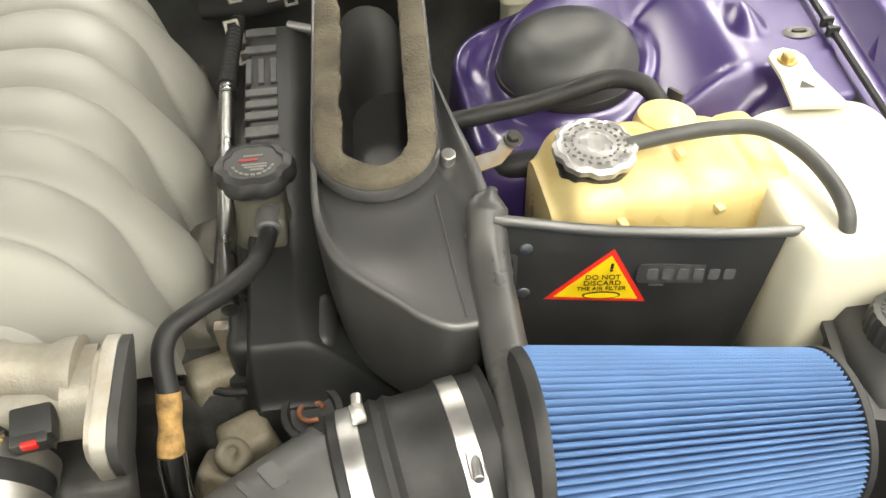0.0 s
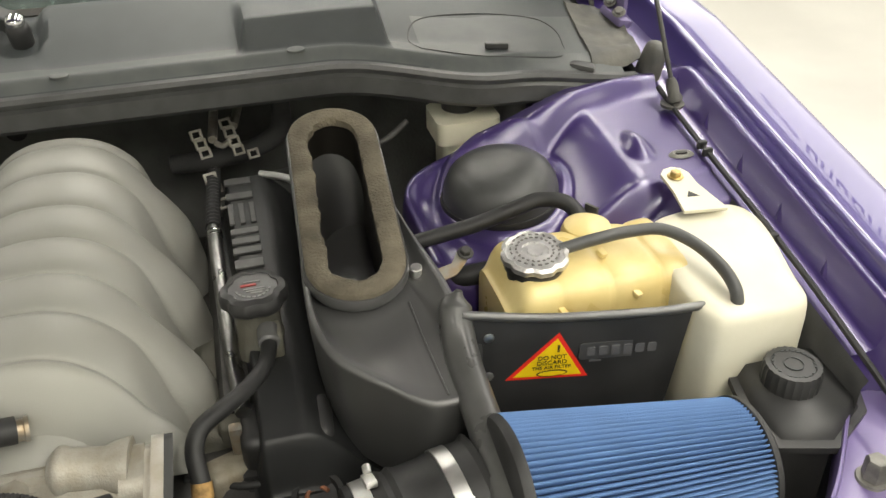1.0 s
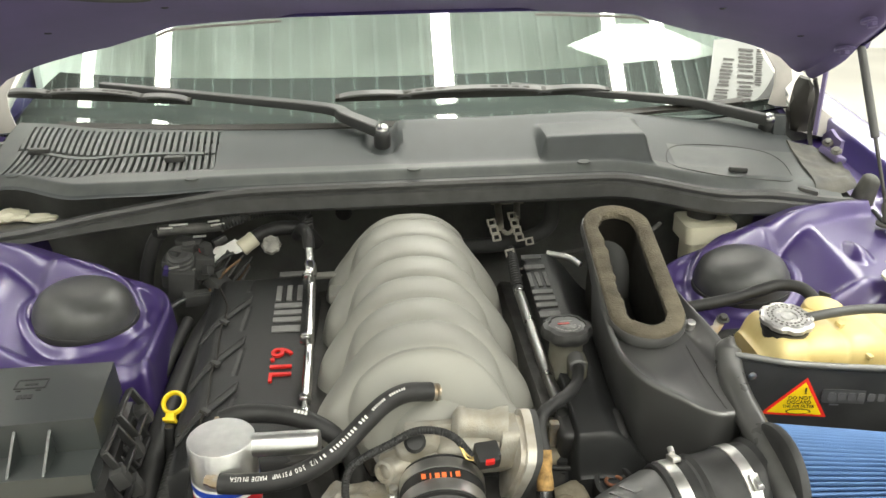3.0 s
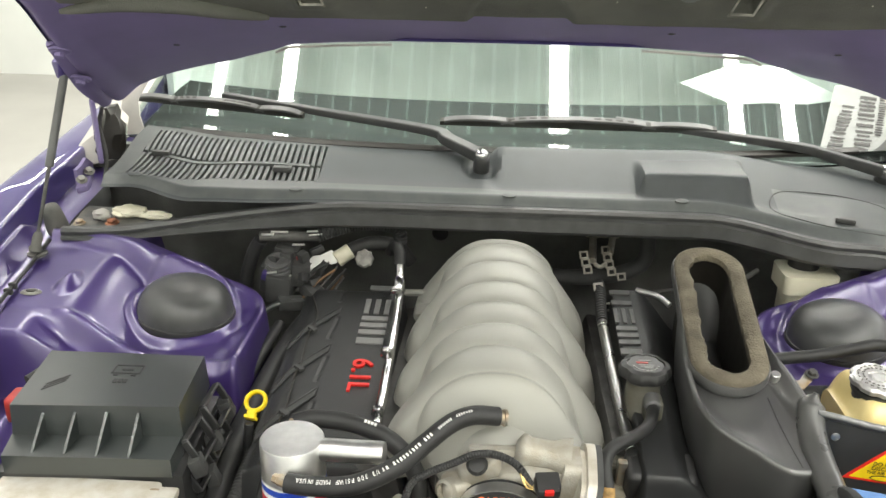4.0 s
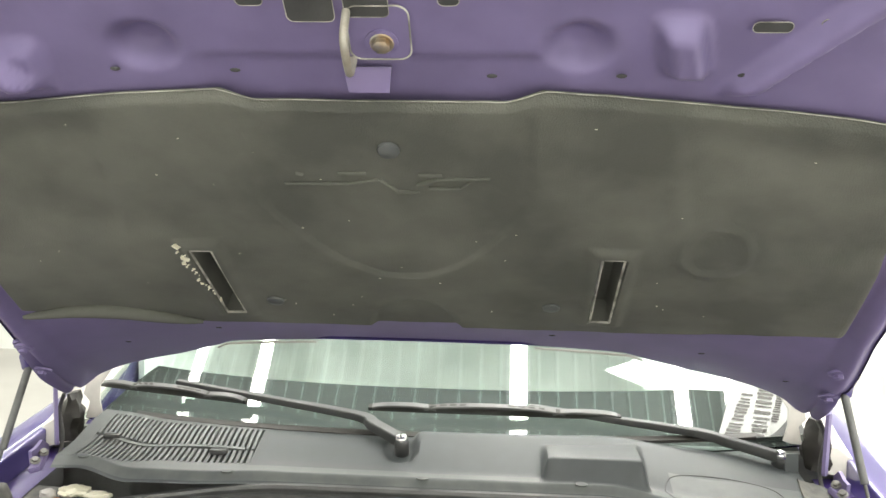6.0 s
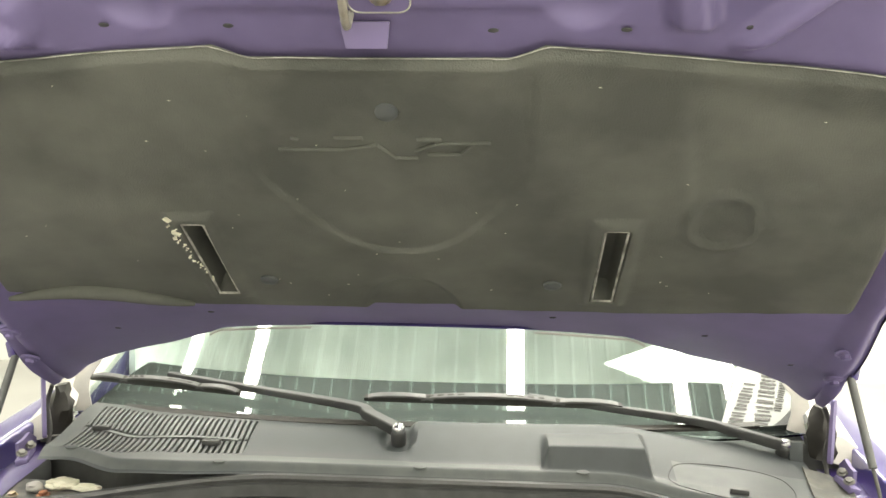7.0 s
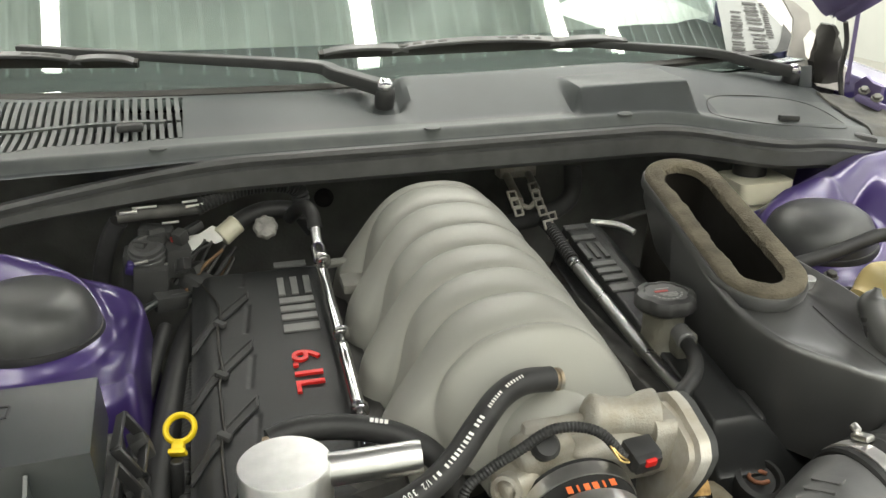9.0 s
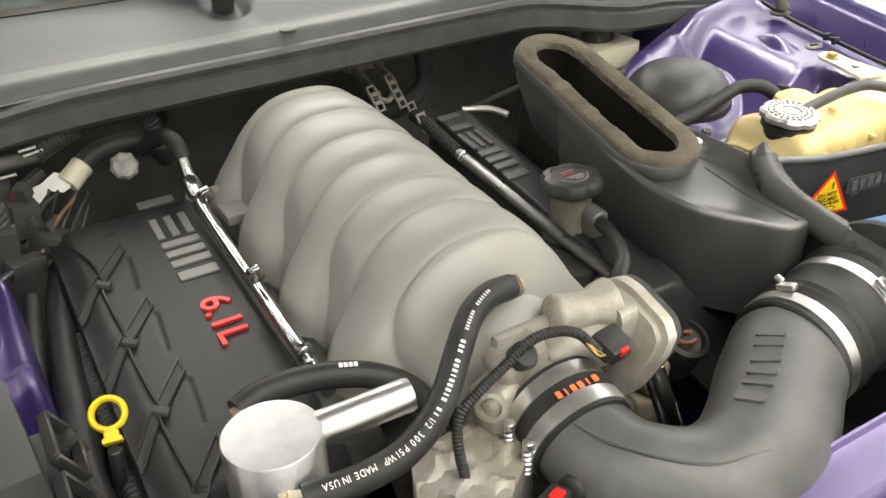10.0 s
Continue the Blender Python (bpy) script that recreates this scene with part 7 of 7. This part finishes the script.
def tank_section(x):
    """Outline in y and z of the yellowed bottle at x."""
    g = 0.004 * (abs(math.sin((x - 0.404) / 0.052 * math.pi)) ** 0.35) - 0.004
    k = ss(0.407, 0.421, x)
    zt = 0.918 + 0.014 * ss(0.41, 0.43, x) - 0.010 * ss(0.585, 0.60, x) + g - 0.012 * (1 - k)
    yf, yb = 0.668 - 0.005 * k - g, 0.772 + 0.004 * k + g
    return yf, yb, zt


b = B()
rings = []
for x in lin(0.405, 0.600, 60):
    yf, yb, zt = tank_section(x)
    ring = []
    cy, w = (yf + yb) / 2, (yb - yf) / 2
    z0 = 0.80
    for i in range(28):
        a = 2 * math.pi * i / 28
        ca, sa = math.cos(a), math.sin(a)
        ring.append(V(x, cy + w * math.copysign(abs(ca) ** 0.35, ca), (z0 + zt) / 2 + (zt - z0) / 2 * math.copysign(abs(sa) ** 0.35, sa)))
    rings.append(ring)
loft(b, rings)
part("bottle", b, "yellow_tank", ct, "yellowed ribbed plastic body", 60)
b = lathe(B(), [(0.027, 0), (0.027, 0.020), (0.024, 0.028), (0.015, 0.033), (0.0, 0.034)], Matrix.Translation((0.520, 0.764, 0.904)), 30)
part("shoulder", b, "yellow_tank", ct)
b = lathe(B(), [(0.026, -0.035), (0.026, -0.010), (0.0295, -0.008), (0.0295, -0.0015), (0.026, 0)], Matrix.Translation((0.443, 0.712, 0.938)) @ pose(0, 0, 0, 6, 0, 0), 30)
part("neck_ring", b, "black", ct, "black filler neck ring")
b = lathe(B(), [(0.030, 0), (0.0325, 0.001), (0.0325, 0.006), (0.029, 0.0085), (0.0275, 0.0075), (0.013, 0.0085), (0.0125, 0.0065), (0.008, 0.0065), (0.0075, 0.0085), (0, 0.0085)], Matrix.Translation((0.443, 0.712, 0.940)) @ pose(0, 0, 0, 6, 0, 0), 96, True, True, lambda a: 1 + 0.035 * math.cos(8 * a) - 0.02 * math.cos(16 * a))
cap = part("pressure_cap", b, "cap_metal", ct, "pressed steel pressure cap with stamped writing")
b = B()
for i in range(22):
    a = 2 * math.pi * i / 22
    for rr_, l in ((0.0235, 0.0035), (0.018, 0.0028)):
        slab(b, V(0.443, 0.712, 0.9488) + V(rr_ * math.cos(a), rr_ * math.sin(a), 0.105 * rr_ * math.sin(a)), (l, 0.0016, 0.0008), pose(0, 0, 0, 0, 0, math.degrees(a) + (90 if i % 3 else 40)), 0)
part("stamped_writing", b, "nut", cap)
for x, y, z in ((0.51, 0.705, 0.936), (0.455, 0.664, 0.906), (0.53, 0.664, 0.912), (0.586, 0.668, 0.912)):
    part("hose_clip", slab(B(), (x, y, z), (0.007, 0.010, 0.006), pose(0, 0, 0, 15, 0, 20), 0.0015), "yellow_tank", ct)

wt = thing("washer_tank", (0.63, 0.70, 0.72), "milky white plastic washer tank beside the wing", "washer tank")
PF = [(0.585, 0.760), (0.61, 0.771), (0.655, 0.775), (0.692, 0.769), (0.703, 0.745), (0.696, 0.69), (0.685, 0.63), (0.676, 0.604), (0.655, 0.594), (0.60, 0.592), (0.574, 0.603), (0.566, 0.66), (0.572, 0.72)]
loop = smooth_path([V(x, y, 0) for x, y in PF + [PF[0]]], 5)[:-1]
cxy = V(0.635, 0.685, 0)


def washer_top(p):
    z = 0.926 - 0.008 * ss(0.70, 0.62, p.y) + 0.004 * noise.noise(p * 14)
    return z


b = B()
rings = []
for f, h in ((0.90, 0.70), (0.97, 0.71), (0.98, 0.80), (1.0, 0.84)):
    rings.append([cxy + (p - cxy) * f + V(0, 0, h) for p in loop])
for f, dz in ((1.0, -0.022), (0.99, -0.010), (0.97, -0.003), (0.93, 0.001), (0.75, 0.002), (0.5, 0.003), (0.25, 0.003), (0.05, 0.003)):
    ring = []
    for p in loop:
        q = cxy + (p - cxy) * f
        ring.append(V(q.x, q.y, washer_top(q) + dz))
    rings.append(ring)
loft(b, rings)
part("tank", b, "white_tank", wt, angle=70)
b = prism(B(), [(-0.014, -0.058), (0.034, -0.058), (0.026, -0.035), (0.018, -0.01), (0.016, 0.010), (0.010, 0.019), (0.0, 0.0225), (-0.010, 0.019), (-0.016, 0.010), (-0.013, -0.02)], -0.0018, 0.0018, face_frame((0.645, 0.808, 0.9415), (1, -0.12, 0), (0, -0.12, 1)), 0.0008)
ear = part("mounting_ear", b, "white_tank", wt)
part("ear_hole", prism(B(), [(-0.002, -0.034), (0.012, -0.034), (0.003, -0.024)], 0.0018, 0.0022, face_frame((0.645, 0.808, 0.9415), (1, -0.12, 0), (0, -0.12, 1))), "ink", ear, "dark triangular hole")
part("mounting_bolt", hexbolt(B(), (0.644, 0.812, 0.9435), (0, 0, 1), 0.0065, 0.006), "brass", wt, "brass-coloured bolt")
b = tube(B(), [(0.468, 0.712, 0.943), (0.50, 0.712, 0.948), (0.54, 0.712, 0.951), (0.572, 0.705, 0.952), (0.594, 0.682, 0.947), (0.604, 0.650, 0.941), (0.606, 0.622, 0.932), (0.606, 0.612, 0.914)], 0.0062, 16, 6)
single("overflow_hose", b, "bulb", "grey rubber overflow hose from cap to tank", "hose", loc=(0.55, 0.7, 0.94))
b = corrugated(B(), [(0.33, 0.826, 0.900), (0.37, 0.826, 0.906), (0.42, 0.826, 0.914), (0.462, 0.828, 0.924), (0.492, 0.828, 0.931), (0.518, 0.814, 0.930), (0.53, 0.79, 0.915), (0.533, 0.775, 0.90)], 0.0088, 0.0028, 0.0004, 14)
single("tank_hose", b, "rubber", "black braided hose past the strut cap", "hose", loc=(0.43, 0.81, 0.91))
b = tube(B(), [(0.34, 0.83, 0.86), (0.38, 0.80, 0.868), (0.43, 0.79, 0.875)], 0.012, 12)
single("lower_hose", b, "rubber", "black hose beside the strut tower", "hose", loc=(0.38, 0.8, 0.86))
b = slab(B(), (0.541, 0.800, 0.925), (0.003, 0.016, 0.012), pose(0, 0, 0, 0, 0, 30), 0)
single("wire_clip", b, "dark", "small wire hose clip", "clip", loc=(0.541, 0.8, 0.925))

# ---- power steering reservoir ----
ps = thing("steering_reservoir", (0.64, 0.56, 0.78), "black plastic power steering reservoir with a ribbed cap", "reservoir")
HX = [(0.604, 0.612), (0.640, 0.618), (0.690, 0.602), (0.712, 0.568), (0.690, 0.520), (0.640, 0.489), (0.592, 0.503), (0.588, 0.545)]
b = prism(B(), [(0.652 + (x - 0.652) * 1.04, 0.555 + (y - 0.555) * 1.04) for x, y in HX], 0.843, 0.850, Matrix(), 0.003, 3)
part("flange", b, "black", ps)
ins = [(0.652 + (x - 0.652) * 0.9, 0.56 + (y - 0.56) * 0.9) for x, y in HX]
b = prism(B(), ins, 0.850, 0.8635, Matrix(), 0.011, 6, [(0.652 + (x - 0.652) * 0.80, 0.56 + (y - 0.56) * 0.80) for x, y in HX])
part("top_shell", b, "black", ps, "", 70)
b = prism(B(), ins, 0.74, 0.842, Matrix(), 0.006, 3)
part("bottle", b, "black", ps)
b = lathe(B(), [(0.026, 0), (0.026, 0.018), (0.0245, 0.022), (0.020, 0.0225), (0.019, 0.0215), (0, 0.0215)], Matrix.Translation((0.637, 0.560, 0.862)), 72, True, True, lobes(24, 0.018))
part("cap", b, "black", ps, "black ribbed cap with raised writing")
b = B()
for i in range(24):
    a = 2 * math.pi * i / 24
    if i % 7:
        slab(b, V(0.637, 0.56, 0.8843) + V(0.0185 * math.cos(a), 0.0185 * math.sin(a), 0), (0.003, 0.0018, 0.0008), pose(0, 0, 0, 0, 0, math.degrees(a) + 90 + 30 * (i % 2)), 0)
for i in range(18):
    a = 2 * math.pi * i / 18
    if i != 4:
        slab(b, V(0.637, 0.56, 0.8843) + V(0.0085 * math.cos(a), 0.0085 * math.sin(a), 0), (0.0032, 0.001, 0.0008), pose(0, 0, 0, 0, 0, math.degrees(a) + 90), 0)
part("cap_marks", b, "cowl", ps)

# ---- brake fluid reservoir ----
bk2 = thing("brake_reservoir", (0.475, 1.07, 0.86), "milky brake fluid reservoir under the cowl", "reservoir")
b = prism(B(), rrect(0.085, 0.075, 0.012), 0.905, 0.935, Matrix.Translation((0.475, 1.07, 0)), 0.006, 3)
part("upper_bowl", b, "white_tank", bk2)
b = prism(B(), rrect(0.066, 0.06, 0.012), 0.86, 0.906, Matrix.Translation((0.475, 1.068, 0)), 0.006, 3)
part("lower_bowl", b, "white_tank", bk2)
b = lathe(B(), [(0.024, 0), (0.024, 0.03), (0.02, 0.033)], Matrix.Translation((0.475, 1.085, 0.935)), 24)
part("cap", b, "black", bk2)

# ---- bracket and chain-like clips behind the manifold ----
hk = thing("heater_pipe_clips", (0.12, 1.06, 0.92), "row of bare metal clips hanging by the bulkhead", "clips")
b = slab(B(), (0.178, 1.27, 0.913), (0.062, 0.03, 0.022), None, 0.005)
rod(b, (0.160, 1.26, 0.908), (0.152, 1.17, 0.893), 0.0065)
rod(b, (0.196, 1.26, 0.908), (0.182, 1.18, 0.905), 0.006)
tube(b, [(0.155, 1.17, 0.888), (0.165, 1.165, 0.885), (0.176, 1.168, 0.892)], 0.004, 8)
part("bracket", b, "alu", hk)
for x, y, z, n_ in ((0.133, 1.15, 0.912, 3), (0.172, 1.17, 0.915, 4), (0.203, 1.167, 0.867, 1), (0.146, 1.034, 0.906, 2), (0.158, 1.0, 0.888, 1)):
    for i in range(n_):
        b = B()
        m = Matrix.Translation((x + 0.004 * i, y - 0.004 * i, z - 0.012 * i)) @ pose(0, 0, 0, 62, 0, 18)
        for cx, cy, w, h in ((0, 0.0052, 0.016, 0.0034), (0, -0.0052, 0.016, 0.0034), (-0.0064, 0, 0.0036, 0.013), (0.0064, 0, 0.0036, 0.013)):
            slab(b, (0, 0, 0), (w, h, 0.003), m @ Matrix.Translation((cx, cy, 0)), 0.0008, 1)
        part("clip", b, "alu", hk)

# ---- loose pipes, wiring and hoses round the engine ----
def hose(name, pts, r, material, label, category="hose", loom=False, seg=12):
    b = corrugated(B(), pts, r, max(0.004, r * 0.55), r * 0.13) if loom else tube(B(), pts, r, seg, 6)
    return single(name, b, material, label, category, loc=pts[0])


hp_ = [(-0.305, 1.06, 0.964), (-0.286, 1.068, 0.970), (-0.245, 1.085, 0.977), (-0.21, 1.092, 0.977), (-0.184, 1.096, 0.970), (-0.174, 1.096, 0.955), (-0.176, 1.094, 0.925)]
single("heater_hose", corrugated(B(), hp_, 0.0118, 0.0050, 0.0016, 16), "rubber", "dark grey ribbed heater hose below the cowl", "hose", loc=hp_[0])
hose("vacuum_line", [(0.090, 0.655, 0.800), (0.118, 0.644, 0.798), (0.145, 0.634, 0.798), (0.172, 0.634, 0.800), (0.195, 0.640, 0.802)], 0.0034, "rubber", "thin black vacuum line behind the taped pipe", "hose")
hose("wiring_loom", [(-0.27, 1.09, 0.920), (-0.245, 1.10, 0.932), (-0.215, 1.105, 0.938), (-0.18, 1.11, 0.93), (-0.16, 1.12, 0.90)], 0.012, "rubber", "thick black taped wiring loom", "wiring loom")
hose("radiator_hose", [(-0.352, 0.60, 0.78), (-0.353, 0.72, 0.80), (-0.347, 0.80, 0.812), (-0.338, 0.88, 0.825), (-0.326, 0.96, 0.835), (-0.31, 1.03, 0.84)], 0.016, "rubber", "thick smooth black hose beside the engine cover", "hose", False, 20)
hose("wiring_loom", [(-0.368, 0.64, 0.80), (-0.374, 0.74, 0.815), (-0.372, 0.82, 0.820), (-0.362, 0.90, 0.835), (-0.350, 0.97, 0.85)], 0.0085, "rubber", "black taped wiring loom beside the strut tower", "wiring loom")
hose("wiring_loom", [(-0.33, 0.60, 0.78), (-0.325, 0.70, 0.80), (-0.322, 0.80, 0.815), (-0.32, 0.9, 0.83)], 0.010, "matte", "black corrugated wiring loom low beside the engine", "wiring loom", True)
hose("vacuum_pipe", [(-0.40, 0.985, 0.845), (-0.367, 1.003, 0.865), (-0.335, 1.02, 0.866), (-0.31, 1.035, 0.858), (-0.294, 1.045, 0.845)], 0.0045, "fuse", "thin black pipe to the engine cover", "pipe")
hose("pressure_pipe", [(-0.43, 1.06, 0.80), (-0.425, 1.055, 0.88), (-0.408, 1.05, 0.935), (-0.393, 1.045, 0.960)], 0.011, "rubber", "black upright pipe by the bulkhead", "pipe")
hose("heater_hose", [(0.09, 1.22, 0.84), (0.15, 1.21, 0.845), (0.21, 1.20, 0.86), (0.245, 1.20, 0.885), (0.25, 1.21, 0.93)], 0.014, "matte", "black heater hose at the bulkhead")
hose("vacuum_pipe", [(0.205, 1.03, 0.905), (0.235, 1.01, 0.905), (0.25, 0.99, 0.90)], 0.0045, "steel", "short bright metal pipe by the bulkhead", "pipe")
hose("brake_pipe", [(0.22, 1.09, 0.87), (0.30, 1.06, 0.90), (0.36, 1.05, 0.915), (0.40, 1.07, 0.93)], 0.004, "dark", "thin dark pipe to the brake cylinder", "pipe")
hose("ground_cable", [(0.13, 0.64, 0.79), (0.17, 0.632, 0.792), (0.21, 0.63, 0.80), (0.235, 0.64, 0.81)], 0.0035, "rubber", "thin black cable at the front of the engine", "cable")
hose("heater_pipe", [(-0.394, 1.044, 0.966), (-0.36, 1.05, 0.966), (-0.33, 1.056, 0.964), (-0.30, 1.06, 0.964)], 0.008, "dark", "dark metal heater pipe below the cowl", "pipe")
cn = thing("connector_bundle", (-0.34, 1.05, 0.88), "cluster of black connectors with a torn white label", "connectors")
for i, (x, y, z, w, l, h, rz) in enumerate(((-0.335, 1.055, 0.905, 0.03, 0.04, 0.04, 15), (-0.355, 1.065, 0.935, 0.04, 0.02, 0.016, -8), (-0.365, 1.04, 0.885, 0.04, 0.04, 0.05, 0), (-0.315, 1.045, 0.875, 0.03, 0.05, 0.02, 40), (-0.345, 1.02, 0.862, 0.04, 0.02, 0.02, 25), (-0.385, 1.055, 0.895, 0.025, 0.03, 0.05, 0))):
    part("connector", slab(B(), (x, y, z), (w, l, h), pose(0, 0, 0, 10, 8, rz), 0.004), "matte", cn)
bb = lathe(B(), [(0.024, -0.03), (0.024, 0), (0.0225, 0.001), (0.0225, 0.006), (0.020, 0.007), (0.020, 0.012), (0.015, 0.014), (0.012, 0.0125), (0.0, 0.0125)], Matrix.Translation((-0.366, 1.045, 0.917)) @ pose(0, 0, 0, 20, 0, 0), 30)
part("round_cap", bb, "satin", cn, "black stepped round cap")
for i, (x, y, z, l, rz) in enumerate(((-0.38, 1.04, 0.972, 0.020, 5), (-0.362, 1.045, 0.975, 0.028, 3), (-0.31, 1.05, 0.976, 0.018, 12), (-0.304, 1.052, 0.970, 0.024, 20), (-0.336, 1.06, 0.948, 0.02, 4), (-0.344, 1.035, 0.905, 0.014, 75), (-0.372, 1.02, 0.915, 0.016, 20))):
    part("spring_clip", slab(B(), (x, y, z), (l, 0.0035, 0.003), pose(0, 0, 0, 0, 0, rz), 0.0008), "steel", cn, "small plated clip")
part("plug_body", slab(B(), (-0.384, 1.03, 0.905), (0.016, 0.012, 0.016), pose(0, 0, 0, 20, 20, 10), 0.004), "paint", cn, "purple painted stud cover")
for x, y, z in ((-0.332, 1.052, 0.929), (-0.322, 1.040, 0.868)):
    part("lock_tab", slab(B(), (x, y, z), (0.013, 0.008, 0.006), pose(0, 0, 0, 0, 0, 20), 0.002), "dim_red", cn, "dull red locking tab")
crng = random.Random(11)
for i in range(12):
    x, y, z = crng.uniform(-0.39, -0.31), crng.uniform(1.03, 1.08), crng.uniform(0.885, 0.94)
    bb = slab(B(), (x, y, z), (crng.uniform(0.012, 0.026), crng.uniform(0.010, 0.02), crng.uniform(0.008, 0.018)), pose(0, 0, 0, crng.uniform(-20, 20), crng.uniform(-20, 20), crng.uniform(-50, 50)), 0.002)
    part("connector", bb, ("matte", "black", "rubber")[i % 3], cn)
for i in range(9):
    p0 = V(-0.345 + 0.006 * i, 1.04 + crng.uniform(-0.01, 0.01), 0.875 - 0.003 * i)
    p1 = p0 + V(0.035 + crng.uniform(-0.005, 0.015), 0.03, 0.045 + crng.uniform(-0.01, 0.01))
    single("wire", tube(B(), [p0, p0.lerp(p1, 0.5) + V(0, 0, crng.uniform(-0.01, 0.012)), p1], 0.0022, 6), ("dark", "matte", "rubber", "amber")[i % 4], "thin loose wire by the connectors", "wire", "loose wires", loc=p0)
lf = face_frame((-0.30, 1.075, 0.912), (0.80, 0.30, 0.45), (0.1, -0.75, 0.65))
b = prism(B(), [(-0.050, -0.012), (-0.020, -0.001), (0.002, 0.002), (0.010, -0.010), (0.020, -0.012), (0.026, 0.004), (0.022, 0.012), (0.002, 0.013), (-0.008, 0.018), (-0.022, 0.014), (-0.016, 0.008), (-0.030, 0.000)], -0.0006, 0.0006, lf)
part("paper_label", b, "white", cn, "torn white paper label")
b = prism(B(), [(-0.055, 0.004), (-0.030, 0.013), (-0.026, 0.019), (-0.052, 0.012)], -0.0006, 0.0006, lf)
part("paper_scrap", b, "white_tank", cn, "torn scrap of the label")
b = lathe(B(), [(0.0125, -0.014), (0.0135, -0.012), (0.013, 0.006), (0.0135, 0.012), (0.012, 0.014)], along((-0.268, 1.088, 0.921), (-0.25, 1.097, 0.932)), 16)
part("label_wrap", b, "white_tank", cn, "white tape round the loom")
b = lathe(B(), [(0.0135, 0), (0.0145, 0.002), (0.0145, 0.006), (0.012, 0.008), (0, 0.008)], along((-0.224, 1.030, 0.940), (-0.222, 0.98, 0.975)), 36, True, True, lobes(8, 0.05))
single("grey_knob", b, "nut", "small grey ribbed cap behind the engine cover", "cap", loc=(-0.224, 1.036, 0.93))
b = lathe(B(), [(0.012, 0), (0.0125, 0.003), (0.009, 0.005), (0.006, 0.003), (0, 0.003)], along((-0.122, 1.328, 0.875), (-0.122, 1.30, 0.877)) @ Matrix.Diagonal((1.25, 1.25, 1.25, 1)), 20)
single("bulkhead_grommet", b, "rubber", "round rubber grommet in the bulkhead", "grommet", loc=(-0.122, 1.328, 0.875))
# dirty metal shelf and rag-like foam at the wing's rear corner
cs = thing("corner_shelf", (-0.66, 1.14, 0.93), "dirty bare metal shelf under the cowl corner", "bracket")
part("shelf", prism(B(), [(-0.07, -0.03), (0.10, -0.03), (0.12, 0.0), (0.08, 0.04), (-0.06, 0.05)], -0.002, 0.002, Matrix.Translation((-0.66, 1.10, 0.962)) @ pose(0, 0, 0, 6, 0, 0), 0.001), "shelf", cs)
part("shelf_bolt", hexbolt(B(), (-0.652, 1.085, 0.964), (0, -0.1, 1), 0.008, 0.006), "rust", cs, "rusty orange bolt")
part("shelf_bolt", hexbolt(B(), (-0.705, 1.08, 0.963), (0, -0.1, 1), 0.007, 0.006), "zinc", cs, "dull plated bolt")


def scrap(c, size, seed):
    """A torn lump of foam: a flattened ball with a ragged skin."""
    b = B()
    bmesh.ops.create_icosphere(b, subdivisions=3, radius=1.0)
    for v in b.verts:
        k = 1 + 0.35 * noise.noise(v.co * 1.7 + V(seed, 0, 0)) + 0.18 * noise.noise(v.co * 5 + V(0, seed, 0))
        v.co = V(v.co.x * size[0] * k, v.co.y * size[1] * k, v.co.z * size[2] * k) + Vector(c)
    return b


part("foam_scrap", scrap((-0.635, 1.115, 0.974), (0.030, 0.018, 0.010), 1.0), "white_tank", cs, "pale torn lump of foam")
part("foam_scrap", scrap((-0.585, 1.105, 0.972), (0.024, 0.010, 0.007), 4.0), "white_tank", cs, "pale torn lump of foam")
part("foam_scrap", scrap((-0.675, 1.10, 0.972), (0.014, 0.012, 0.010), 7.0), "pillar", cs, "pale torn lump of foam")
for sgn in (1, -1):
    b = slab(B(), (sgn * 0.725, 1.04, 0.985), (0.030, 0.036, 0.052), pose(0, 0, 0, 8, sgn * 10, 0), 0.012, 3, 0.8)
    single("corner_block", b, "dust", "dirty rubber block at the wing's rear corner", "rubber block", loc=(sgn * 0.725, 1.04, 0.96))
